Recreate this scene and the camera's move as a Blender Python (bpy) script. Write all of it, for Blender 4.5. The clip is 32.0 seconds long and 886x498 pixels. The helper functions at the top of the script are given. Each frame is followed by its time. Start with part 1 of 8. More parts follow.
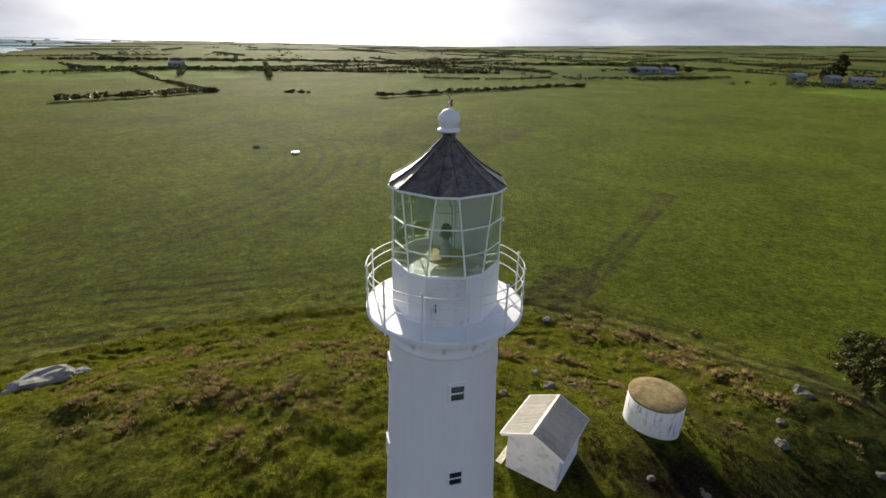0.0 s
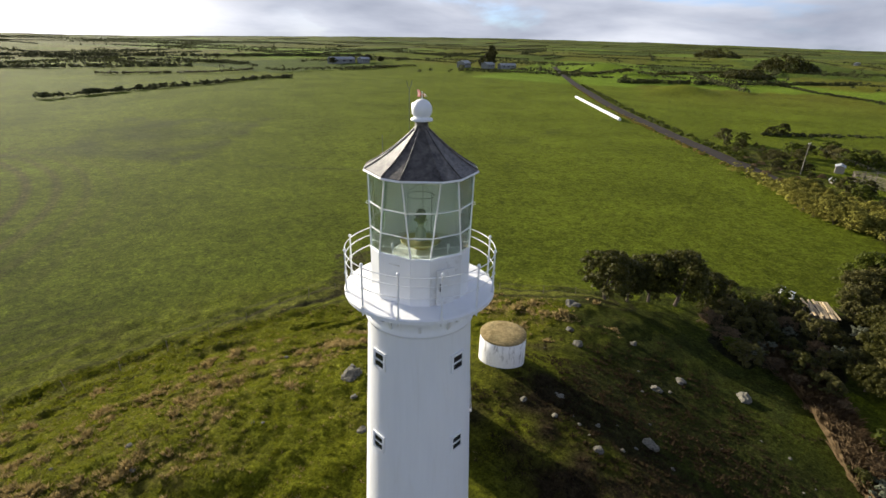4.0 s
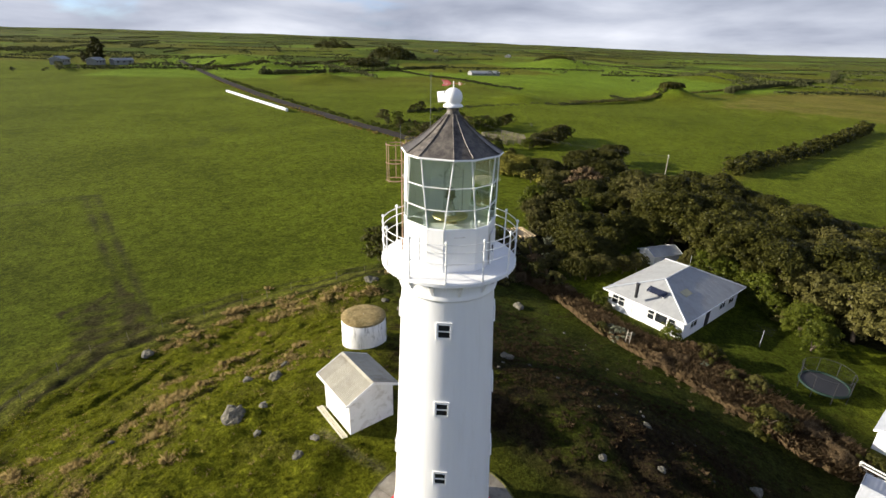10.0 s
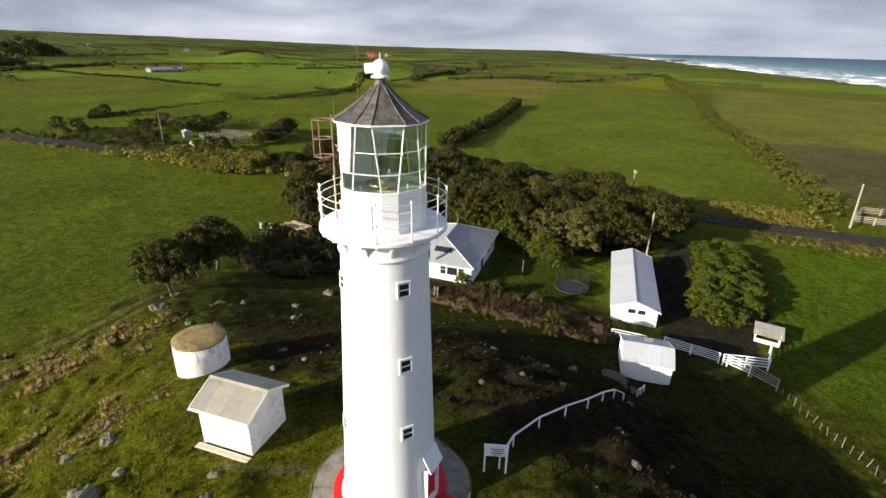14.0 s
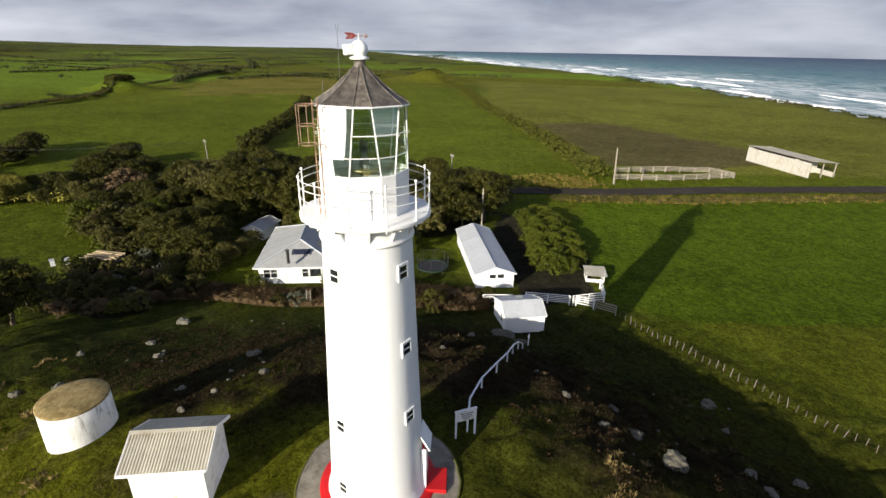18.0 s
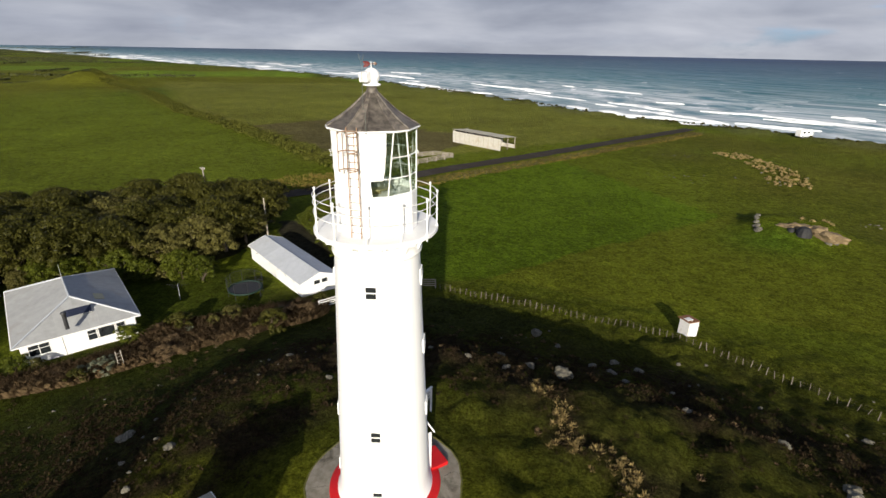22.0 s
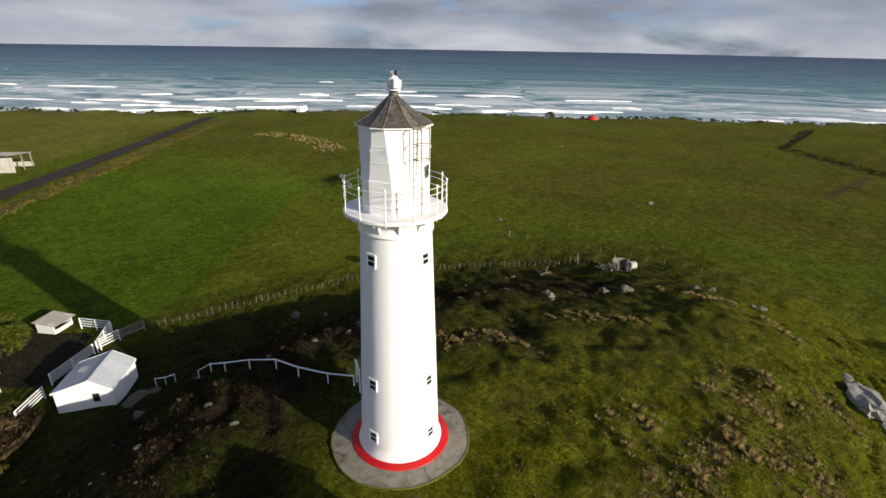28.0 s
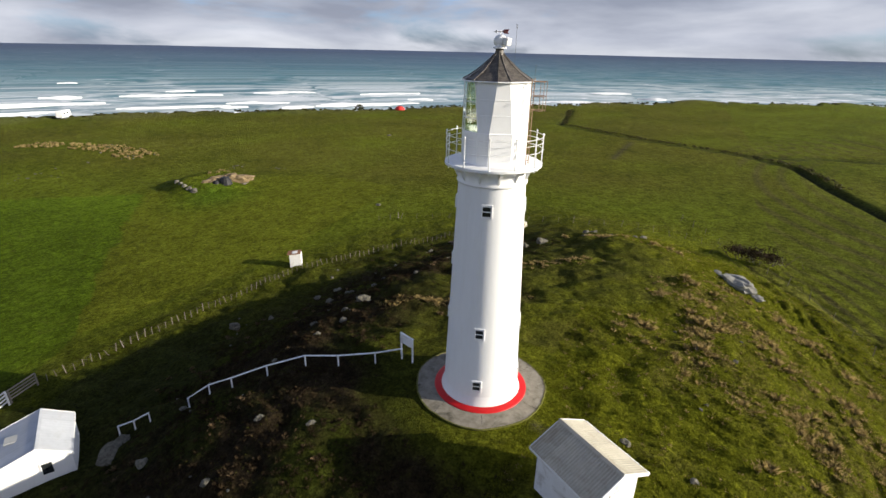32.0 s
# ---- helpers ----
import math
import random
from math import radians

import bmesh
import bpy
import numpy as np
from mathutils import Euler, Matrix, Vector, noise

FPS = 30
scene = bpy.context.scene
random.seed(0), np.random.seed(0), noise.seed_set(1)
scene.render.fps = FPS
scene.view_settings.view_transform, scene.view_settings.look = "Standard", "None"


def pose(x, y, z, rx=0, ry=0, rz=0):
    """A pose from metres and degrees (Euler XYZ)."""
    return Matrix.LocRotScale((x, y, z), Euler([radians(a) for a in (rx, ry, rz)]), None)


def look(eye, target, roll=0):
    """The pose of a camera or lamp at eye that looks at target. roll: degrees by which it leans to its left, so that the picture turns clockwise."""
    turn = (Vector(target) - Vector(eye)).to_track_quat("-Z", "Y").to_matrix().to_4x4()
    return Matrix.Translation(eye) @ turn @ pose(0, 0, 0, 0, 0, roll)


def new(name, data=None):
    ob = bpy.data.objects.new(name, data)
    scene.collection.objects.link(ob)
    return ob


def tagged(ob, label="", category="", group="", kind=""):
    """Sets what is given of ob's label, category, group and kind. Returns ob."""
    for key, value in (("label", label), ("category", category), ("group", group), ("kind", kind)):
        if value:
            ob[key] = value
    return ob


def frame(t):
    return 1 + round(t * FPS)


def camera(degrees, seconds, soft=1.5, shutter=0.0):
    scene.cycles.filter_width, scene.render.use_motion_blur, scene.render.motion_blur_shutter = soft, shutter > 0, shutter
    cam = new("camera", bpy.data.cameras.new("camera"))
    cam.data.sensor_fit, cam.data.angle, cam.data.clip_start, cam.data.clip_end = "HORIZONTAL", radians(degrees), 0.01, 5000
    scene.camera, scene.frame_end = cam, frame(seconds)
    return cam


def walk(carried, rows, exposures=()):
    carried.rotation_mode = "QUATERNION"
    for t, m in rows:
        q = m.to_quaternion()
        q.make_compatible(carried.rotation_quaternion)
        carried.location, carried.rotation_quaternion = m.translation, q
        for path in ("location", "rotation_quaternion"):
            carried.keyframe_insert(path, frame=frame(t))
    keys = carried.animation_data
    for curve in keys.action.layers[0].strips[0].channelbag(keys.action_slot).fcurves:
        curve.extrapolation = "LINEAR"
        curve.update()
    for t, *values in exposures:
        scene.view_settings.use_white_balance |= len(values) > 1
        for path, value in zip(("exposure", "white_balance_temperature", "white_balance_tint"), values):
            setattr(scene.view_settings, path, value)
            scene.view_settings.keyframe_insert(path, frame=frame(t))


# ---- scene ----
# CAMERA
EXPOSURES = [(0.0, 0.64), (3.0, 0.84), (6.0, 1.10), (10.0, 0.97), (13.0, 0.87), (19.0, 0.59), (23.0, 0.39), (26.0, 0.31), (29.0, 0.43), (32.0, 0.74)]
cam = camera(83.73, 32.0)
# seconds, eye x y z, yaw, pitch, roll
PATH = [
    (0, -0.423, -13.775, 21.178, -1.40, -22.41, 1.28),
    (0.5, -1.362, -13.869, 21.262, -5.80, -22.47, 1.30),
    (1, -2.299, -13.769, 21.223, -10.47, -22.59, 1.51),
    (1.5, -3.176, -13.653, 21.188, -15.06, -22.60, 1.63),
    (2, -4.024, -13.467, 21.093, -19.56, -22.58, 1.60),
    (2.5, -4.908, -13.316, 21.086, -24.10, -22.56, 1.58),
    (3, -5.770, -13.056, 21.049, -28.24, -22.56, 1.65),
    (3.5, -6.716, -12.850, 21.090, -31.05, -22.56, 1.67),
    (5.5, -9.962, -11.114, 20.976, -44.71, -22.57, 1.82),
    (6, -10.740, -10.553, 20.987, -47.91, -22.56, 1.76),
    (6.5, -11.509, -9.857, 20.947, -50.74, -22.53, 1.76),
    (7, -12.250, -9.196, 20.946, -53.75, -22.49, 1.74),
    (7.5, -12.944, -8.487, 20.908, -56.59, -22.44, 1.74),
    (8, -13.625, -7.837, 20.947, -59.69, -22.43, 1.61),
    (8.5, -14.274, -7.098, 20.943, -62.96, -22.46, 1.52),
    (9, -14.901, -6.315, 20.899, -66.40, -22.44, 1.46),
    (9.5, -15.464, -5.474, 20.874, -69.65, -22.49, 1.35),
    (10, -16.048, -4.577, 20.855, -73.33, -22.43, 1.35),
    (10.5, -16.531, -3.688, 20.829, -78.00, -22.40, 1.40),
    (11, -16.958, -2.764, 20.808, -83.75, -22.36, 1.36),
    (11.5, -17.314, -1.847, 20.772, -89.52, -22.33, 1.23),
    (12, -17.564, -0.898, 20.669, -93.48, -22.27, 1.25),
    (12.5, -17.830, 0.120, 20.539, -97.24, -22.31, 1.36),
    (13, -18.007, 1.068, 20.338, -100.36, -22.36, 1.29),
    (13.5, -18.064, 2.019, 20.217, -103.20, -22.36, 1.29),
    (14, -17.981, 2.923, 20.055, -106.50, -22.31, 1.30),
    (14.5, -17.891, 3.772, 19.910, -110.41, -22.21, 1.16),
    (15, -17.656, 4.611, 19.802, -114.34, -22.15, 1.02),
    (15.5, -17.438, 5.462, 19.722, -118.16, -22.08, 0.93),
    (17.5, -16.055, 8.728, 19.377, -128.59, -22.02, 0.85),
    (18, -15.434, 9.549, 19.394, -131.04, -22.14, 0.92),
    (18.5, -14.785, 10.354, 19.447, -133.69, -22.16, 0.94),
    (19, -14.073, 11.220, 19.529, -136.28, -22.26, 1.00),
    (19.5, -13.163, 12.225, 19.628, -138.82, -22.20, 1.10),
    (20, -12.233, 13.307, 19.777, -141.33, -22.18, 1.11),
    (20.5, -11.213, 14.386, 19.944, -144.38, -22.22, 1.11),
    (21, -9.989, 15.354, 20.041, -150.89, -22.22, 1.10),
    (21.5, -8.762, 16.366, 20.128, -158.41, -22.10, 1.05),
    (22, -7.355, 17.334, 20.248, -165.15, -22.02, 1.05),
    (22.5, -5.861, 18.117, 20.347, -168.57, -22.00, 1.02),
    (23, -4.316, 18.786, 20.462, -171.62, -22.02, 1.02),
    (23.5, -2.695, 19.301, 20.589, -174.84, -21.99, 1.03),
    (24, -1.024, 19.777, 20.768, -180.03, -22.11, 0.97),
    (24.5, 0.743, 20.122, 20.858, -186.75, -22.17, 0.92),
    (25, 2.502, 20.356, 20.896, -192.32, -22.12, 0.87),
    (25.5, 4.287, 20.530, 20.965, -197.42, -22.15, 0.79),
    (26, 6.116, 20.464, 21.016, -202.83, -22.13, 0.88),
    (26.5, 7.794, 20.260, 21.078, -208.36, -22.27, 0.69),
    (28.5, 14.656, 17.435, 20.565, -224.29, -22.14, 1.12),
    (29, 16.247, 16.385, 20.280, -227.93, -22.02, 1.10),
    (29.5, 17.727, 15.154, 19.941, -233.66, -22.02, 1.16),
    (30, 19.205, 13.991, 19.693, -239.77, -21.97, 1.14),
    (30.5, 20.471, 12.669, 19.420, -243.94, -21.89, 1.31),
    (31, 21.624, 11.220, 19.221, -244.92, -21.97, 1.43),
    (31.5, 22.666, 9.618, 19.012, -245.42, -21.97, 1.38),
    (32, 23.749, 7.911, 18.954, -245.98, -22.10, 1.25),
]
walk(cam, [(t, pose(x, y, z, 90 + p, 0, w) @ pose(0, 0, 0, 0, 0, r)) for t, x, y, z, w, p, r in PATH], EXPOSURES)
# END CAMERA
# ---- world, sun ----
SUN_TO = Vector((-0.222, 0.931, 0.290)).normalized()
world = bpy.data.worlds.new("sky")
scene.world = world
world.use_nodes = True


def wire(tree, kind, **values):
    n = tree.nodes.new(kind)
    for k, v in values.items():
        if k in n.inputs:
            n.inputs[k].default_value = v
    return n


def make_sky():
    tr = world.node_tree
    tr.nodes.clear()
    L = tr.links.new
    out = tr.nodes.new("ShaderNodeOutputWorld")
    bg = tr.nodes.new("ShaderNodeBackground")
    L(bg.outputs[0], out.inputs[0])
    sky = tr.nodes.new("ShaderNodeTexSky")
    sky.sky_type, sky.sun_disc = "NISHITA", False
    sky.sun_elevation = math.asin(SUN_TO.z)
    sky.sun_rotation = math.atan2(SUN_TO.x, SUN_TO.y)
    sky.air_density, sky.dust_density = 1.0, 1.5
    dim = tr.nodes.new("ShaderNodeMix")
    dim.data_type, dim.blend_type = "RGBA", "MULTIPLY"
    dim.inputs[0].default_value = 1.0
    L(sky.outputs[0], dim.inputs[6])
    dim.inputs[7].default_value = (0.10, 0.15, 0.29, 1)
    co = tr.nodes.new("ShaderNodeTexCoord")
    # clouds: stretched flat towards the horizon
    mp = tr.nodes.new("ShaderNodeMapping")
    mp.inputs["Scale"].default_value = (2.6, 2.6, 10.0)
    L(co.outputs["Generated"], mp.inputs[0])
    n1 = wire(tr, "ShaderNodeTexNoise", Scale=1.1, Detail=8.0, Roughness=0.52, Distortion=0.3)
    L(mp.outputs[0], n1.inputs["Vector"])
    cov = tr.nodes.new("ShaderNodeMapRange")
    cov.interpolation_type = "SMOOTHSTEP"
    cov.inputs[1].default_value, cov.inputs[2].default_value = 0.30, 0.46
    L(n1.outputs[0], cov.inputs[0])
    mp2 = tr.nodes.new("ShaderNodeMapping")
    mp2.inputs["Scale"].default_value = (3.2, 3.2, 14.0)
    mp2.inputs["Location"].default_value = (5.3, 1.7, 0.4)
    L(co.outputs["Generated"], mp2.inputs[0])
    n2 = wire(tr, "ShaderNodeTexNoise", Scale=1.0, Detail=7.0, Roughness=0.50, Distortion=0.2)
    L(mp2.outputs[0], n2.inputs["Vector"])
    tone = tr.nodes.new("ShaderNodeValToRGB")
    e = tone.color_ramp.elements
    e[0].position, e[0].color = 0.34, (0.36, 0.39, 0.47, 1)
    e[1].position, e[1].color = 0.70, (0.78, 0.80, 0.86, 1)
    m = e.new(0.5)
    m.color = (0.54, 0.57, 0.65, 1)
    L(n2.outputs[0], tone.inputs[0])
    # cloud brightness falls with height, a paler band lies on the horizon
    sep = tr.nodes.new("ShaderNodeSeparateXYZ")
    L(co.outputs["Generated"], sep.inputs[0])
    hgt = tr.nodes.new("ShaderNodeValToRGB")
    h = hgt.color_ramp.elements
    h[0].position, h[0].color = 0.0, (1.1, 1.1, 1.1, 1)
    h[1].position, h[1].color = 0.78, (0.20, 0.25, 0.37, 1)
    for p, c in ((0.02, 1.08), (0.06, 0.96), (0.12, 1.05), (0.24, 1.25), (0.45, 0.85)):
        k = h.new(p)
        k.color = (c * (1 - 0.35 * p), c * (1 - 0.12 * p), c * (1.02 + 0.25 * p), 1)
    L(sep.outputs[2], hgt.inputs[0])
    cl = tr.nodes.new("ShaderNodeMix")
    cl.data_type, cl.blend_type = "RGBA", "MULTIPLY"
    cl.inputs[0].default_value = 1.0
    L(tone.outputs[0], cl.inputs[6])
    L(hgt.outputs[0], cl.inputs[7])
    # light scattered forward through the haze and cloud round the sun
    dot = tr.nodes.new("ShaderNodeVectorMath")
    dot.operation = "DOT_PRODUCT"
    L(co.outputs["Generated"], dot.inputs[0])
    dot.inputs[1].default_value = SUN_TO
    veil = tr.nodes.new("ShaderNodeMapRange")
    veil.interpolation_type = "SMOOTHSTEP"
    veil.inputs[1].default_value, veil.inputs[2].default_value = 0.62, 0.86
    L(dot.outputs["Value"], veil.inputs[0])
    full = tr.nodes.new("ShaderNodeMath")
    full.operation = "MAXIMUM"
    L(cov.outputs[0], full.inputs[0])
    L(veil.outputs[0], full.inputs[1])
    mix = tr.nodes.new("ShaderNodeMix")
    mix.data_type = "RGBA"
    L(full.outputs[0], mix.inputs[0])
    L(dim.outputs[2], mix.inputs[6])
    L(cl.outputs[2], mix.inputs[7])
    glow = tr.nodes.new("ShaderNodeMapRange")
    glow.inputs[1].default_value, glow.inputs[2].default_value = 0.84, 1.0
    L(dot.outputs["Value"], glow.inputs[0])
    pw = tr.nodes.new("ShaderNodeMath")
    pw.operation = "POWER"
    pw.inputs[1].default_value = 1.7
    L(glow.outputs[0], pw.inputs[0])
    sc = tr.nodes.new("ShaderNodeMix")
    sc.data_type, sc.blend_type = "RGBA", "ADD"
    L(pw.outputs[0], sc.inputs[0])
    L(mix.outputs[2], sc.inputs[6])
    sc.inputs[7].default_value = (2.7, 2.5, 2.25, 1)
    L(sc.outputs[2], bg.inputs[0])
    bg.inputs[1].default_value = 0.56


make_sky()
sun = new("sun", bpy.data.lights.new("sun", "SUN"))
sun.data.energy, sun.data.angle, sun.data.color = 5.0, radians(0.6), (1.0, 0.915, 0.77)
sun.matrix_world = look((0, 0, 60), Vector((0, 0, 60)) - SUN_TO)

# ---- materials ----


def material(name, colors, scale=4.0, rough=0.8, metal=0.0, bump=0.0, bump_scale=30.0, stain=None, stain_scale=0.7, stain_amount=0.5, per_object=0.0, spec=0.3, stretch=(1, 1, 1)):
    """Two colours mixed by grain, a stain colour in patches, fine relief."""
    mat = bpy.data.materials.new(name)
    mat.use_nodes = True
    tr = mat.node_tree
    L = tr.links.new
    b = tr.nodes["Principled BSDF"]
    b.inputs["Metallic"].default_value = metal
    b.inputs["Specular IOR Level"].default_value = spec
    co = tr.nodes.new("ShaderNodeTexCoord")
    mp = tr.nodes.new("ShaderNodeMapping")
    mp.inputs["Scale"].default_value = stretch
    L(co.outputs["Object"], mp.inputs[0])
    n = wire(tr, "ShaderNodeTexNoise", Scale=scale, Detail=7.0, Roughness=0.65)
    L(mp.outputs[0], n.inputs["Vector"])
    r = tr.nodes.new("ShaderNodeValToRGB")
    e = r.color_ramp.elements
    e[0].position, e[0].color = 0.32, (*colors[0], 1)
    e[1].position, e[1].color = 0.68, (*colors[1], 1)
    L(n.outputs[0], r.inputs[0])
    last = r.outputs[0]
    if stain:
        s = wire(tr, "ShaderNodeTexNoise", Scale=stain_scale, Detail=8.0, Roughness=0.7, Distortion=0.6)
        L(mp.outputs[0], s.inputs["Vector"])
        k = tr.nodes.new("ShaderNodeMapRange")
        k.inputs[1].default_value, k.inputs[2].default_value = 0.52, 0.70
        k.inputs[4].default_value = stain_amount
        L(s.outputs[0], k.inputs[0])
        x = tr.nodes.new("ShaderNodeMix")
        x.data_type = "RGBA"
        L(k.outputs[0], x.inputs[0])
        L(last, x.inputs[6])
        x.inputs[7].default_value = (*stain, 1)
        last = x.outputs[2]
    if per_object:
        oi = tr.nodes.new("ShaderNodeObjectInfo")
        mr = tr.nodes.new("ShaderNodeMapRange")
        mr.inputs[3].default_value, mr.inputs[4].default_value = 1 - per_object, 1 + per_object
        L(oi.outputs["Random"], mr.inputs[0])
        hs = tr.nodes.new("ShaderNodeHueSaturation")
        L(mr.outputs[0], hs.inputs["Value"])
        L(last, hs.inputs["Color"])
        last = hs.outputs[0]
    L(last, b.inputs["Base Color"])
    rr = tr.nodes.new("ShaderNodeMapRange")
    rr.inputs[3].default_value, rr.inputs[4].default_value = max(0.02, rough - 0.12), min(1.0, rough + 0.12)
    L(n.outputs[0], rr.inputs[0])
    L(rr.outputs[0], b.inputs["Roughness"])
    if bump:
        f = wire(tr, "ShaderNodeTexNoise", Scale=bump_scale, Detail=5.0, Roughness=0.6)
        L(mp.outputs[0], f.inputs["Vector"])
        bp = wire(tr, "ShaderNodeBump", Strength=bump, Distance=0.02)
        L(f.outputs[0], bp.inputs["Height"])
        L(bp.outputs[0], b.inputs["Normal"])
    return mat


def foliage(name, dark, light, gloss=0.45, thin=0.18):
    """Leaves vary clump by clump; light passes through them a little."""
    mat = bpy.data.materials.new(name)
    mat.use_nodes = True
    tr = mat.node_tree
    L = tr.links.new
    b = tr.nodes["Principled BSDF"]
    g = tr.nodes.new("ShaderNodeNewGeometry")
    oi = tr.nodes.new("ShaderNodeObjectInfo")
    co = tr.nodes.new("ShaderNodeTexCoord")
    n = wire(tr, "ShaderNodeTexNoise", Scale=0.9, Detail=4.0)
    L(co.outputs["Object"], n.inputs["Vector"])
    a1 = tr.nodes.new("ShaderNodeMath")
    a1.operation = "MULTIPLY_ADD"
    L(g.outputs["Random Per Island"], a1.inputs[0])
    a1.inputs[1].default_value = 0.55
    L(n.outputs[0], a1.inputs[2])
    a2 = tr.nodes.new("ShaderNodeMath")
    a2.operation = "MULTIPLY_ADD"
    L(oi.outputs["Random"], a2.inputs[0])
    a2.inputs[1].default_value = 0.25
    L(a1.outputs[0], a2.inputs[2])
    r = tr.nodes.new("ShaderNodeValToRGB")
    e = r.color_ramp.elements
    e[0].position, e[0].color = 0.4, (*dark, 1)
    e[1].position, e[1].color = 1.15, (*light, 1)
    L(a2.outputs[0], r.inputs[0])
    L(r.outputs[0], b.inputs["Base Color"])
    b.inputs["Roughness"].default_value = gloss
    b.inputs["Specular IOR Level"].default_value = 0.08
    t = tr.nodes.new("ShaderNodeBsdfTranslucent")
    L(r.outputs[0], t.inputs[0])
    m = tr.nodes.new("ShaderNodeMixShader")
    m.inputs[0].default_value = thin
    L(b.outputs[0], m.inputs[1])
    L(t.outputs[0], m.inputs[2])
    L(m.outputs[0], tr.nodes["Material Output"].inputs[0])
    return mat


def glass(name, tint, rough=0.03, clear=0.55):
    """A pane: part clear, part mirror by its angle."""
    mat = bpy.data.materials.new(name)
    mat.use_nodes = True
    tr = mat.node_tree
    L = tr.links.new
    tr.nodes.remove(tr.nodes["Principled BSDF"])
    t = tr.nodes.new("ShaderNodeBsdfTransparent")
    t.inputs[0].default_value = (*tint, 1)
    d = wire(tr, "ShaderNodeBsdfGlossy", Roughness=rough)
    d.inputs[0].default_value = (0.9, 0.93, 0.92, 1)
    lw = wire(tr, "ShaderNodeLayerWeight", Blend=0.35)
    fr = tr.nodes.new("ShaderNodeMapRange")
    fr.inputs[3].default_value, fr.inputs[4].default_value = 0.13, 0.65
    L(lw.outputs["Facing"], fr.inputs[0])
    mx = tr.nodes.new("ShaderNodeMixShader")
    L(fr.outputs[0], mx.inputs[0])
    L(t.outputs[0], mx.inputs[1])
    L(d.outputs[0], mx.inputs[2])
    L(mx.outputs[0], tr.nodes["Material Output"].inputs[0])
    return mat


WHITE = material("white_paint", ((0.80, 0.80, 0.79), (0.84, 0.84, 0.83)), 1.2, 0.55, bump=0.12, bump_scale=14, stain=(0.66, 0.63, 0.56), stain_scale=0.55, stain_amount=0.35, spec=0.35)
WHITE_GRUBBY = material("grubby_white_paint", ((0.72, 0.71, 0.68), (0.80, 0.79, 0.77)), 2.0, 0.7, bump=0.2, bump_scale=20, stain=(0.38, 0.34, 0.27), stain_scale=1.3, stain_amount=0.7)
WHITE_RAIL = material("white_rail_paint", ((0.78, 0.78, 0.76), (0.83, 0.83, 0.81)), 8.0, 0.5, stain=(0.45, 0.30, 0.18), stain_scale=3.0, stain_amount=0.3)
WHITE_TOWER = material("tower_paint", ((0.80, 0.80, 0.79), (0.84, 0.84, 0.83)), 1.5, 0.5, bump=0.10, bump_scale=10, stain=(0.62, 0.57, 0.48), stain_scale=0.9, stain_amount=0.22, stretch=(2.2, 2.2, 0.22), spec=0.35)
RED = material("red_paint", ((0.46, 0.008, 0.010), (0.54, 0.014, 0.014)), 2.0, 0.5, stain=(0.30, 0.010, 0.012), stain_scale=1.5, stain_amount=0.5)
CONCRETE = material("concrete", ((0.165, 0.145, 0.112), (0.275, 0.250, 0.205)), 2.2, 0.92, bump=0.5, bump_scale=25, stain=(0.052, 0.046, 0.030), stain_scale=0.75, stain_amount=0.95)
COPPER = material("weathered_copper_roof", ((0.042, 0.035, 0.032), (0.195, 0.170, 0.138)), 5.0, 0.5, bump=0.8, bump_scale=18, stain=(0.026, 0.021, 0.018), stain_scale=2.4, stain_amount=0.95, per_object=0.4, spec=0.4)
RUST = material("rusty_steel", ((0.17, 0.075, 0.035), (0.28, 0.13, 0.065)), 9.0, 0.8, bump=0.3, stain=(0.10, 0.045, 0.02), stain_scale=5.0)
LADDER = material("rust_stained_paint", ((0.24, 0.14, 0.08), (0.36, 0.25, 0.17)), 9.0, 0.8, bump=0.3, stain=(0.16, 0.080, 0.040), stain_scale=5.0, stain_amount=0.8)
DARK = material("dark_interior", ((0.012, 0.012, 0.013), (0.03, 0.03, 0.03)), 3.0, 0.6)
GREY_METAL = material("painted_grey_roof_sheet", ((0.29, 0.295, 0.29), (0.36, 0.365, 0.36)), 1.5, 0.6, bump=0.1, stain=(0.26, 0.245, 0.22), stain_scale=0.6, stain_amount=0.6, per_object=0.06)
PALE_METAL = material("pale_roof_sheet", ((0.40, 0.42, 0.45), (0.47, 0.49, 0.52)), 1.5, 0.5, stain=(0.36, 0.36, 0.35), stain_scale=0.8, stain_amount=0.5, per_object=0.05)
TIN = material("weathered_tin_sheet", ((0.36, 0.335, 0.265), (0.46, 0.43, 0.35)), 2.0, 0.6, metal=0.1, stain=(0.25, 0.205, 0.14), stain_scale=0.9, stain_amount=0.7, per_object=0.1)
BARN_TIN = material("barn_cladding", ((0.43, 0.41, 0.365), (0.55, 0.53, 0.475)), 1.2, 0.6, stain=(0.36, 0.27, 0.17), stain_scale=0.5, stain_amount=0.6)
WOOD_GREY = material("weathered_timber", ((0.22, 0.19, 0.15), (0.36, 0.32, 0.26)), 6.0, 0.9, bump=0.5, stretch=(6, 6, 1), stain=(0.12, 0.11, 0.09), stain_scale=2.0, per_object=0.25)
FENCE_WOOD = material("old_fence_timber", ((0.12, 0.10, 0.075), (0.22, 0.19, 0.15)), 6.0, 0.95, bump=0.5, stretch=(6, 6, 1), stain=(0.26, 0.25, 0.22), stain_scale=2.0, per_object=0.3, spec=0.1)
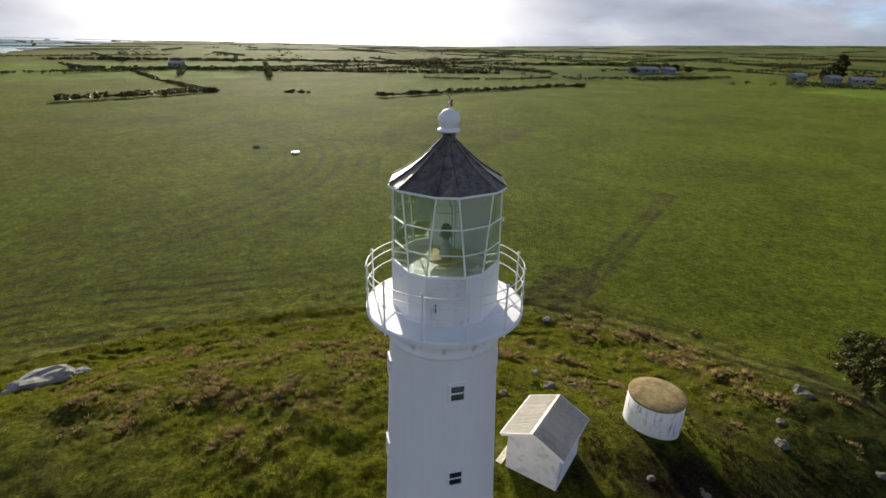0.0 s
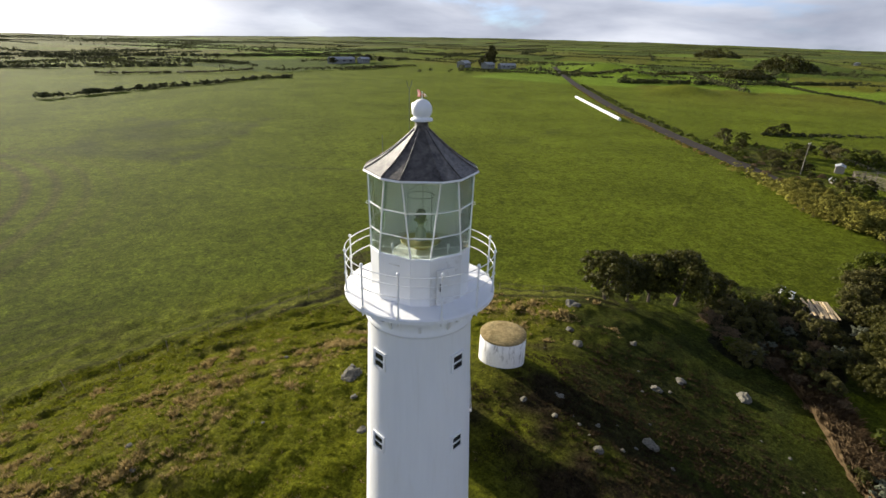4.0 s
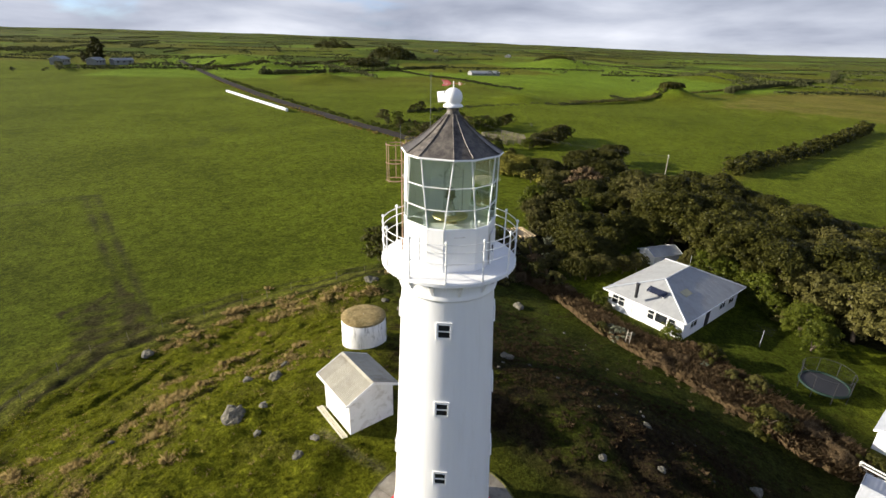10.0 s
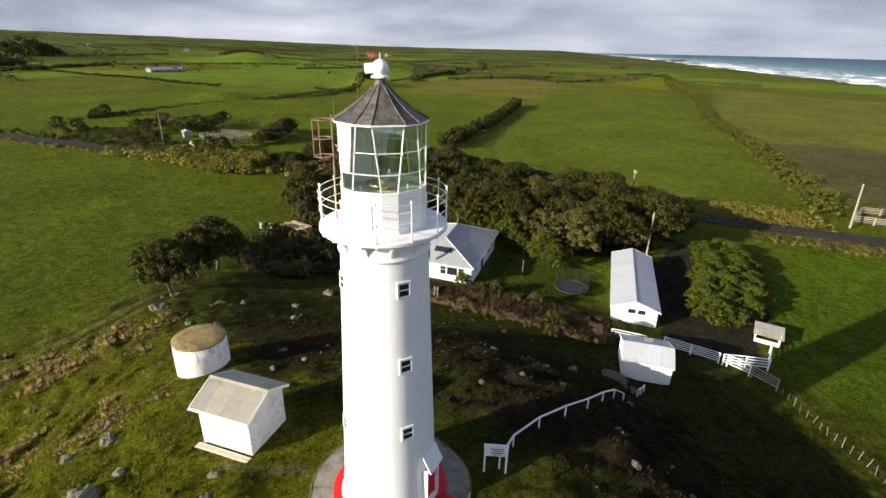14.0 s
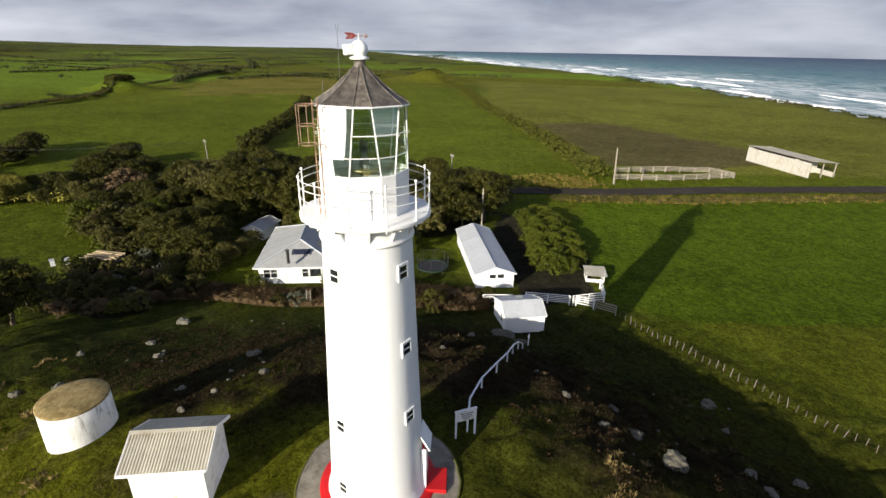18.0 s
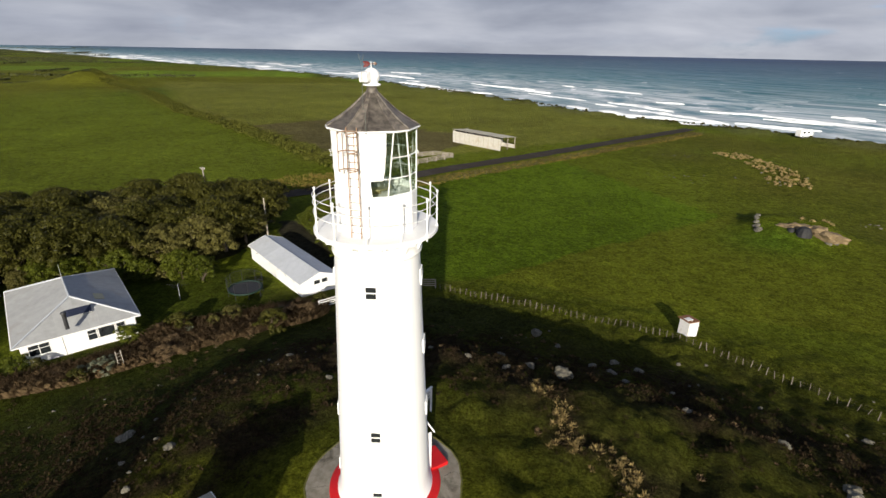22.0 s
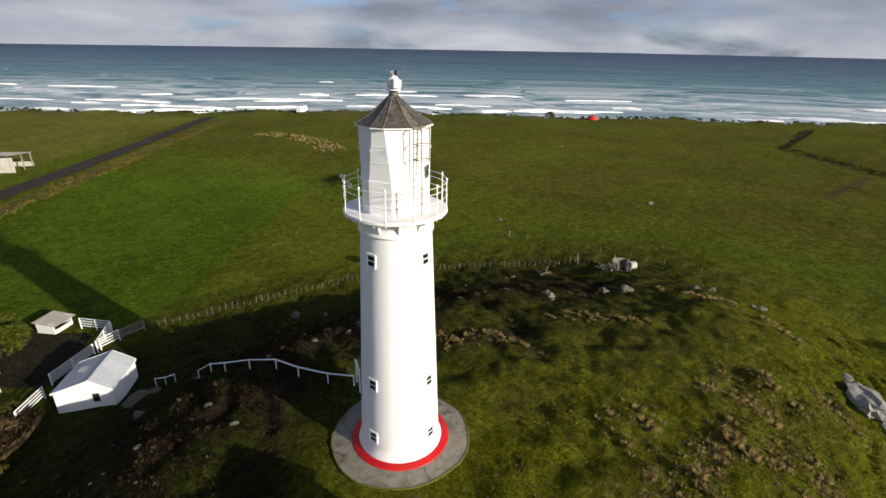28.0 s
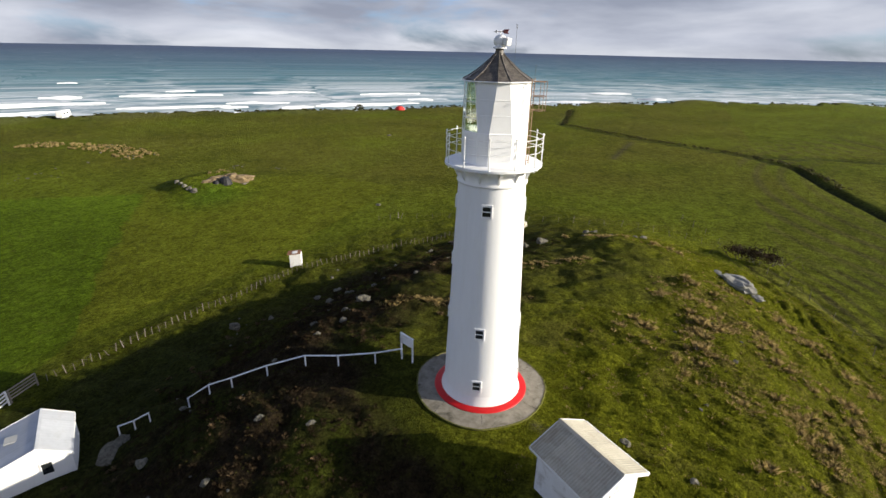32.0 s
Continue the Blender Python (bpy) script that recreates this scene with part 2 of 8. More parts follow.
BARK = material("bark", ((0.07, 0.05, 0.035), (0.15, 0.12, 0.09)), 6.0, 0.95, bump=0.8, bump_scale=12)
ROCK = material("lichen_rock", ((0.066, 0.060, 0.045), (0.205, 0.188, 0.145)), 4.0, 0.95, bump=0.9, bump_scale=6, stain=(0.12, 0.12, 0.08), stain_scale=1.6, stain_amount=0.8, per_object=0.2)
PALE_ROCK = material("pale_lichen_slab", ((0.20, 0.19, 0.165), (0.37, 0.36, 0.32)), 3.0, 0.95, bump=0.9, bump_scale=6, stain=(0.15, 0.145, 0.10), stain_scale=1.4, stain_amount=0.7)
ASPHALT = material("asphalt", ((0.036, 0.030, 0.024), (0.056, 0.048, 0.039)), 3.0, 0.9, bump=0.4, bump_scale=40, stain=(0.09, 0.08, 0.07), stain_scale=0.2, stain_amount=0.5, spec=0.05)
THATCH = material("mossy_concrete_lid", ((0.13, 0.090, 0.028), (0.38, 0.285, 0.125)), 2.4, 0.95, bump=1.0, bump_scale=10, stain=(0.085, 0.080, 0.030), stain_scale=1.3, stain_amount=0.8)
PLASTIC_WHITE = material("white_silage_wrap", ((0.74, 0.75, 0.76), (0.82, 0.83, 0.84)), 0.6, 0.4, bump=0.3, bump_scale=3)
PANE = glass("lantern_glass", (0.86, 0.93, 0.90))
WINDOW = material("dark_window_glass", ((0.012, 0.014, 0.016), (0.03, 0.034, 0.036)), 2.0, 0.12, spec=0.6)
BRASS = material("lens_brass", ((0.42, 0.34, 0.16), (0.55, 0.46, 0.24)), 4.0, 0.3, metal=0.7)
BLACK_METAL = material("black_metal", ((0.02, 0.02, 0.022), (0.04, 0.04, 0.042)), 6.0, 0.5)
LEAF_DARK = foliage("dark_coastal_leaves", (0.007, 0.010, 0.003), (0.062, 0.060, 0.011))
LEAF_GREEN = foliage("green_leaves", (0.014, 0.026, 0.003), (0.092, 0.106, 0.012))
LEAF_OLIVE = foliage("olive_leaves", (0.018, 0.021, 0.006), (0.104, 0.094, 0.026))
LEAF_FAR = foliage("far_hedge_leaves", (0.030, 0.036, 0.014), (0.080, 0.084, 0.034), 0.9)
LEAF_GREY = foliage("grey_leaves", (0.06, 0.068, 0.040), (0.20, 0.21, 0.14))
LEAF_RUST = foliage("rusty_scrub", (0.050, 0.034, 0.019), (0.180, 0.125, 0.068), 0.9)
LEAF_YELLOW = foliage("yellow_reeds", (0.075, 0.062, 0.014), (0.24, 0.185, 0.045), 0.8)
LEAF_REED = foliage("yellow_green_thicket", (0.060, 0.058, 0.010), (0.235, 0.215, 0.040), 0.8)
LEAF_DRY = foliage("dry_heath", (0.092, 0.070, 0.030), (0.385, 0.290, 0.122), 0.9, 0.3)
# bracken brown, lowered towards black for the slopes in shade
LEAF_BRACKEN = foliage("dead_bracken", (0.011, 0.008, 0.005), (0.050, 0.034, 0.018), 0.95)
# darker copy of the grass tufts, made for the slopes in shade
SHADE_GRASS = foliage("shade_dark_grass", (0.026, 0.032, 0.005), (0.084, 0.088, 0.014), 0.9, 0.5)
GRASS_BLADE = foliage("grass_tufts", (0.068, 0.086, 0.005), (0.180, 0.188, 0.015), 0.9, 0.5)

# ---- mesh helpers ----


class Build:
    """Collects vertices and faces of one mesh."""

    def __init__(self):
        self.v, self.f = [], []

    def add(self, vs, fs):
        n = len(self.v)
        self.v += [tuple(p) for p in vs]
        self.f += [tuple(n + i for i in q) for q in fs]
        return self

    def box(self, c, s, m=None, bevel=0.0):
        x, y, z = s[0] / 2, s[1] / 2, s[2] / 2
        b = bevel
        if b:
            vs = []
            for sz in (-1, 1):
                for k, (ax, ay) in enumerate(((-1, -1), (1, -1), (1, 1), (-1, 1))):
                    vs += [(ax * (x - b), ay * (y - b), sz * z), (ax * x, ay * (y - b), sz * (z - b)), (ax * (x - b), ay * y, sz * (z - b))]
            bm = bmesh.new()
            for p in vs:
                bm.verts.new(p)
            bmesh.ops.convex_hull(bm, input=bm.verts)
            bm.verts.index_update()
            ps, fs = [v.co.copy() for v in bm.verts], [[v.index for v in f.verts] for f in bm.faces]
            bm.free()
        else:
            ps = [(-x, -y, -z), (x, -y, -z), (x, y, -z), (-x, y, -z), (-x, -y, z), (x, -y, z), (x, y, z), (-x, y, z)]
            fs = [(3, 2, 1, 0), (4, 5, 6, 7), (0, 1, 5, 4), (1, 2, 6, 5), (2, 3, 7, 6), (3, 0, 4, 7)]
        m = m or Matrix()
        c = Vector(c)
        return self.add([m @ (Vector(p) + c) for p in ps], fs)

    def tube(self, a, b, r0, r1=None, n=8, caps=True):
        a, b = Vector(a), Vector(b)
        r1 = r0 if r1 is None else r1
        q = (b - a).to_track_quat("Z", "Y")
        vs = []
        for p, r in ((a, r0), (b, r1)):
            vs += [p + q @ Vector((r * math.cos(2 * math.pi * i / n), r * math.sin(2 * math.pi * i / n), 0)) for i in range(n)]
        fs = [(i, (i + 1) % n, n + (i + 1) % n, n + i) for i in range(n)]
        if caps:
            fs += [tuple(reversed(range(n))), tuple(range(n, 2 * n))]
        return self.add(vs, fs)

    def path(self, pts, r, n=6, closed=False):
        pts = [Vector(p) for p in pts]
        k = len(pts)
        vs, fs = [], []
        for i, p in enumerate(pts):
            d = (pts[(i + 1) % k] - pts[i - 1]) if closed else (pts[min(i + 1, k - 1)] - pts[max(i - 1, 0)])
            q = d.to_track_quat("Z", "Y")
            vs += [p + q @ Vector((r * math.cos(2 * math.pi * j / n), r * math.sin(2 * math.pi * j / n), 0)) for j in range(n)]
        for i in range(k if closed else k - 1):
            o, o2 = i * n, ((i + 1) % k) * n
            fs += [(o + j, o + (j + 1) % n, o2 + (j + 1) % n, o2 + j) for j in range(n)]
        return self.add(vs, fs)

    def lathe(self, prof, n=48, a0=0.0, a1=2 * math.pi):
        full = abs(a1 - a0 - 2 * math.pi) < 1e-6
        k = n if full else n + 1
        vs = [(r * math.cos(a0 + (a1 - a0) * i / n), r * math.sin(a0 + (a1 - a0) * i / n), z) for r, z in prof for i in range(k)]
        fs = []
        for j in range(len(prof) - 1):
            for i in range(n):
                i2 = (i + 1) % k
                fs.append((j * k + i, j * k + i2, (j + 1) * k + i2, (j + 1) * k + i))
        return self.add(vs, fs)

    def slab(self, ring, thick):
        """A flat polygon given a thickness against its normal."""
        ring = [Vector(p) for p in ring]
        nrm = (ring[1] - ring[0]).cross(ring[2] - ring[0]).normalized()
        k = len(ring)
        vs = ring + [p - nrm * thick for p in ring]
        fs = [tuple(range(k)), tuple(reversed(range(k, 2 * k)))] + [(i, k + i, k + (i + 1) % k, (i + 1) % k) for i in range(k)]
        return self.add(vs, fs)

    def sheet(self, a, b, c, d, pitch=0.09, amp=0.018, thick=0.01):
        """A corrugated sheet between the edges a-b (below) and d-c (above); the ribs run upward."""
        a, b, c, d = (Vector(p) for p in (a, b, c, d))
        nrm = (b - a).cross(d - a).normalized()
        n = max(2, int((b - a).length / pitch) * 2)
        vs = []
        for k in range(n + 1):
            t = k / n
            o = nrm * (amp if k % 2 else 0.0)
            vs += [a.lerp(b, t) + o, d.lerp(c, t) + o, a.lerp(b, t) + o - nrm * (thick + amp), d.lerp(c, t) + o - nrm * (thick + amp)]
        fs = []
        for k in range(n):
            o = 4 * k
            fs += [(o, o + 4, o + 5, o + 1), (o + 2, o + 3, o + 7, o + 6), (o, o + 2, o + 6, o + 4), (o + 1, o + 5, o + 7, o + 3)]
        fs += [(0, 1, 3, 2), (4 * n, 4 * n + 2, 4 * n + 3, 4 * n + 1)]
        return self.add(vs, fs)

    def data(self, name, mat, smooth=False):
        me = bpy.data.meshes.new(name)
        me.from_pydata(self.v, [], self.f)
        me.materials.append(mat)
        if smooth:
            me.polygons.foreach_set("use_smooth", [True] * len(me.polygons))
        me.update()
        return me


def thing(name, m, label, category, group="", kind=""):
    ob = new(name)
    ob.matrix_world = m
    ob.empty_display_size = 0.3
    return tagged(ob, label, category, group, kind)


def part(name, b, mat, parent=None, label="", smooth=False):
    me = b if isinstance(b, bpy.types.Mesh) else b.data(name, mat, smooth)
    ob = new(name, me)
    ob.parent = parent
    if label:
        tagged(ob, label)
    return ob


def single(name, b, mat, m, label, category, group="", kind="", smooth=False):
    ob = new(name, b if isinstance(b, bpy.types.Mesh) else b.data(name, mat, smooth))
    ob.matrix_world = m
    return tagged(ob, label, category, group, kind)


# ---- lie of the land ----


def smooth_noise(X, Y, wave, seed):
    """Soft random field made of sines of many directions."""
    r = np.random.RandomState(seed)
    z = np.zeros(np.shape(X))
    for k in range(14):
        a, w, p = r.uniform(0, 2 * math.pi), wave * r.uniform(0.6, 1.7), r.uniform(0, 6.3)
        z += np.sin((X * math.cos(a) + Y * math.sin(a)) * 2 * math.pi / w + p)
    return z / 3.7


GULLY = [(-12.9, -0.6), (-14.2, -2.4), (-15.4, -5.5), (-16.5, -9.5)]
BANK_WEST = [(-19.0, -4.3), (-21.2, -1.9), (-22.6, 0.4), (-22.9, 2.1), (-24.0, 2.9)]
BANK = [(-6.6, -10.4), (-8.2, -8.0), (-8.7, -5.2), (-10.8, -4.9), (-12.2, -3.4), (-12.6, -1.2)]


def relief(x, y):
    """Hummocks and tussocky unevenness, strongest on the mound."""
    x, y = np.asarray(x, float), np.asarray(y, float)
    top = np.clip(1.25 - np.hypot(x / np.where(x > 0, 34, 50), y / np.where(y > 0, 36, 32)), 0, 0.4) / 0.4
    z = np.abs(smooth_noise(x, y, 1.3, 1)) * 0.075 + smooth_noise(x, y, 2.0, 2) * 0.07 + smooth_noise(x, y, 3.2, 3) * 0.085 + smooth_noise(x, y, 7.5, 5) * 0.12
    z = z * (1 - 0.75 * np.clip((x - 7) / 7, 0, 1) * np.clip((14 - y) / 6, 0, 1))
    r = np.hypot(x, y)
    z = z * (0.15 + 0.85 * top)
    # sheep tracks along the steep flanks: small treads and risers that follow the slope
    h = land(x, y)
    steep = np.clip((-h - 0.5) / 1.4, 0, 1) * np.clip((5.9 + h) / 1.0, 0, 1) * top * np.clip((y - 4 - 0.3 * np.clip(x, 0, 99)) / 7, 0, 1)
    k = (h + 0.35 * smooth_noise(x, y, 11, 71)) / 0.62
    k = k - np.floor(k)
    tread = np.where(k < 0.72, k / 0.72, (1 - k) / 0.28) - 0.5
    z = z + steep * tread * 0.30 * np.clip(0.55 + 0.6 * smooth_noise(x, y, 6, 72), 0.1, 1.2)
    z = z + top * np.clip((-y - 5) / 6, 0, 1) * (np.abs(smooth_noise(x, y, 4.4, 6)) * 0.26 - 0.12) * (x < 12)
    # slumped hollows on the seaward side
    z = z - 0.5 * np.exp(-(near_line(x, y, GULLY) / 1.1) ** 2) + 0.30 * np.exp(-(near_line(x, y, BANK) / 0.9) ** 2) + 0.28 * np.exp(-(near_line(x, y, BANK_WEST) / 0.7) ** 2)
    z = z * np.clip((np.hypot(x - 13.35, y - 10.35) - 1.7) / 2, 0, 1) * np.clip((np.hypot(x - 5.84, y - 7.1) - 2.0) / 2, 0, 1)
    return z * np.clip((r - 3.9) / 3, 0, 1) * np.clip((400 - r) / 200, 0, 1)


def land(x, y):
    """Height of the ground: a broad mound under the tower on a gently tilted plain."""
    x, y = np.asarray(x, float), np.asarray(y, float)
    plain = -6.16 - np.clip(0.002 * x, -1.2, 1.2) + np.clip(0.019 * y, -1.2, 1.2)
    u = np.sqrt((x / np.where(x > 0, 20.333, 38.67)) ** 2 + (y / np.where(y > 0, 22.567, 18.264)) ** 2)
    m = 1.00269 / (1 + np.exp(np.clip((u - 1) / 0.169, -40, 40)))
    z = plain * (1 - m)

    def hump(a, cx, cy, w):
        return a * np.exp(-((x - cx) ** 2 + (y - cy) ** 2) / w)

    z = z + hump(0.405, -10, 17, 110) + hump(0.82, -28, 12, 120) + hump(1.0, -33.5, 6, 55) + hump(2.64, 28, 15, 100) + hump(-1.345, -28, -7, 100) + hump(-0.4, 18, -5, 60)
    z = z + hump(0.75, 14, 10, 40) + hump(0.22, 13.35, 10.35, 9) + hump(0.5, -44, -72, 130) + hump(1.2, -45, -125, 400)
    # knoll with a steep seaward edge
    k = np.hypot((x + 43.5) * 0.8 - (y + 72.5) * 0.35, (y + 72.5) * 0.9 + (x + 43.5) * 0.25)
    z = z + 1.9 / (1 + np.exp(np.clip((k - 5.6) / np.where(y < -72.5, 0.7, 1.3), -40, 40)))
    # grassy volcanic mounds on the plain
    for a, cx, cy, w in ((5, 306, 181, 320), (8, 456, 369, 900), (7, 345, -47, 190), (9, 356, -296, 420), (10, 690, 52, 1500), (4, 473, 138, 500), (3, 250, 36, 160), (6, 590, -120, 700), (5, 412, 300, 420)):
        z = z + hump(a, cx, cy, w)
    far = np.clip((np.hypot(x, y) - 160) / 600, 0, 1)
    inland = np.clip((x * 0.6 + y * 0.75) / 600, 0, 1.5)
    z = z + far * inland * 7.0
    # the plain climbs inland towards the far volcano
    turn = np.cos(np.clip((np.arctan2(y, x) - radians(46)) * np.where(np.arctan2(y, x) > radians(46), 2.0, 1.5), -math.pi / 2, math.pi / 2)) ** 1.3
    z = z + 66.0 * np.clip((np.hypot(x, y) - 700) / 3800, 0, 1.1) ** 1.2 * turn
    return z


def coast_field(x, y):
    """Metres inland of the shore (minus: offshore) and metres along it."""
    line = np.array(COAST, float)
    best = np.full(np.shape(x), 1e9)
    sign, along = np.zeros(np.shape(x)), np.zeros(np.shape(x))
    run = 0.0
    for (ax, ay), (bx, by) in zip(line[:-1], line[1:]):
        dx, dy = bx - ax, by - ay
        ln = math.hypot(dx, dy)
        t = np.clip(((x - ax) * dx + (y - ay) * dy) / ln ** 2, 0, 1)
        d = np.hypot(x - ax - t * dx, y - ay - t * dy)
        s = np.sign((x - ax) * dy - (y - ay) * dx)
        k = d < best
        best, sign, along = np.where(k, d, best), np.where(k, s, sign), np.where(k, run + t * ln, along)
        run += ln
    return best * sign, along


COAST = [(4800, -2640), (2200, -1510), (1000, -915), (322, -549), (144, -403), (78, -346), (22, -290), (-26, -234), (-70, -213), (-129, -166), (-174, -116), (-210, -88), (-262, -18), (-320, 109), (-500, 500), (-850, 1200), (-2300, 4600)]
SEA_Z = -11.5


def ground_z(x, y):
    return float(land(x, y) + relief(x, y))


def wobble(x, y, f, seed=0.0):
    return noise.noise(Vector((x * f, y * f, seed)))


def inside(px, py, poly):
    """Which of the points lie in the polygon."""
    hit = np.zeros(np.shape(px), bool)
    for (ax, ay), (bx, by) in zip(poly, poly[1:] + poly[:1]):
        c = ((ay > py) != (by > py)) & (px < (bx - ax) * (py - ay) / (by - ay + 1e-12) + ax)
        hit ^= c
    return hit


def near_line(px, py, line):
    d = np.full(np.shape(px), 1e9)
    for (ax, ay), (bx, by) in zip(line[:-1], line[1:]):
        dx, dy = bx - ax, by - ay
        t = np.clip(((px - ax) * dx + (py - ay) * dy) / (dx * dx + dy * dy), 0, 1)
        d = np.minimum(d, np.hypot(px - ax - t * dx, py - ay - t * dy))
    return d


ROAD_NORTH = [(108, 27), (124.6, 50), (141.5, 75.5), (174.7, 120.5), (198.3, 151.8), (274.5, 243.3), (420, 410)]
ROAD_SOUTH = [(60, -55), (36, -80), (23, -99.5), (3.2, -125), (-20, -156.5), (-49, -196)]
FENCE_NORTH = [(-60, 12), (-38, 22.9), (-30.6, 25.6), (-18, 28.5), (-7, 32), (3.9, 35), (10.5, 36), (16, 33.5), (22.5, 29.3), (26, 25.5), (28.7, 21.3), (34, 16.8)]
FENCE_SOUTH = [(7.3, -34.7), (0.2, -33.6), (-10.8, -32), (-18.4, -30.8), (-26.2, -26.3), (-33, -21), (-42, -14)]
PLOUGH = [(112, -148), (92, -172), (20, -152), (36, -112), (51, -104)]
DITCH_1 = [(-216, -36), (-165, -29.5), (-142, -0.6), (-126, 26.6), (-114, 36), (-93, 39), (-70, 44)]
DITCH_2 = [(-125, 29), (-129, 45), (-134, 80)]

# brown tussocks stand in broken rows along the sheep tracks of the northern and western flanks
HEATH = [(-12.2, 18.3, 1.2), (-11.9, 21.3, 0.8), (-16.1, 14.8, 1.0), (-15.0, 12.9, 1.0), (-12.8, 12.6, 0.8), (-18.5, 13.4, 1.1), (-22.5, 11.8, 1.0), (-18.4, 9.9, 0.8), (-17.2, 16.2, 0.9), (-15.3, 17.8, 1.0), (-20.4, 21.4, 1.0), (-23.2, 20.3, 0.9), (-9.8, 13.0, 1.3), (-7.4, 13.6, 1.2), (-8.2, 10.6, 0.7), (-6.3, 16.6, 1.2), (-7.9, 21.7, 1.1), (-4.2, 22.4, 1.4), (-25.4, 14.6, 1.1), (-24.8, 15.8, 0.9), (-11.8, 8.7, 0.5), (-1.0, 21.8, 1.6), (-5.4, 18.6, 1.4), (1.6, 18.4, 0.9), (8.4, 24.2, 1.0), (9.5, 16.8, 0.8), (15, 29.5, 1.2), (-3.4, 26, 1.1), (-16.5, 24.4, 1.1)]
# tan grass and heath on the crest behind the tank and shed
HEATH += [(-34.5, 3.6, 0.7), (-33.8, 6.6, 0.8), (-32.6, 9.6, 0.8), (23.0, 20.2, 1.2), (22.1, 21.3, 1.0), (24.2, 17.2, 1.0), (24.9, 20.1, 1.0), (22.0, 23.9, 0.8), (15.1, 28.6, 1.0), (14.5, 29.5, 1.0), (19.1, 28.1, 0.7), (10.1, 15.5, 0.6), (5.2, 21.9, 1.0), (5.4, 20.6, 1.0), (6.2, 20.1, 0.9), (11.1, 20.9, 0.6), (20.2, 23.5, 0.6), (4.0, 21.5, 1.0), (7.3, 20.2, 0.8), (13.8, 16.0, 0.6), (22.2, 26.5, 0.8), (21.2, 28.5, 0.8), (25.3, 16.2, 0.8), (3.0, 19.4, 0.9)]

WOOD_SOUTH = [(38, -31), (37.5, -42), (41, -51), (50, -52), (62, -44), (70, -33), (80, -26), (82, -12), (70, -10), (58, -19), (50, -25), (44, -27)]
WOOD_NORTH = [(59, 3), (64, 4.2), (73, 4.4), (82, 3), (88, -3), (86, -10), (66, -9), (58, -6), (54, -3.5)]
LOW_SCRUB = [(40.5, 8.5), (46, 12.5), (51.5, 12.5), (54.3, 7.5), (58, 4.5), (58, -3.5), (50, -3), (43.6, -1.6), (37.5, 3)]
SCRUB_NORTH = [(86, -8), (84, 2.5), (91, 7), (98, 14), (107, 29), (117, 42), (128, 54), (148, 68), (158, 62), (148, 47), (128, 30), (116, 14), (110, 0), (104, -9)]
WOODS = [WOOD_SOUTH, WOOD_NORTH, LOW_SCRUB]

# ---- ground and sea ----


def graded(step, flat, growth, reach):
    c = list(np.arange(0, flat + step / 2, step))
    s = step
    while c[-1] < reach:
        s *= growth
        c.append(c[-1] + s)
    return np.array([-v for v in c[:0:-1]] + c)


def grid_mesh(name, xs, ys, zs, mat):
    nx, ny = len(xs), len(ys)
    X, Y = np.meshgrid(xs, ys)
    co = np.stack([X, Y, zs], -1).reshape(-1, 3)
    i = (np.arange(ny - 1)[:, None] * nx + np.arange(nx - 1)[None]).ravel()
    q = np.stack([i, i + 1, i + nx + 1, i + nx], 1)
    me = bpy.data.meshes.new(name)
    me.vertices.add(len(co))
    me.vertices.foreach_set("co", co.ravel())
    me.loops.add(q.size)
    me.loops.foreach_set("vertex_index", q.ravel())
    me.polygons.add(len(q))
    me.polygons.foreach_set("loop_start", np.arange(len(q)) * 4)
    me.polygons.foreach_set("use_smooth", np.ones(len(q), bool))
    me.materials.append(mat)
    me.update(calc_edges=True)
    return me


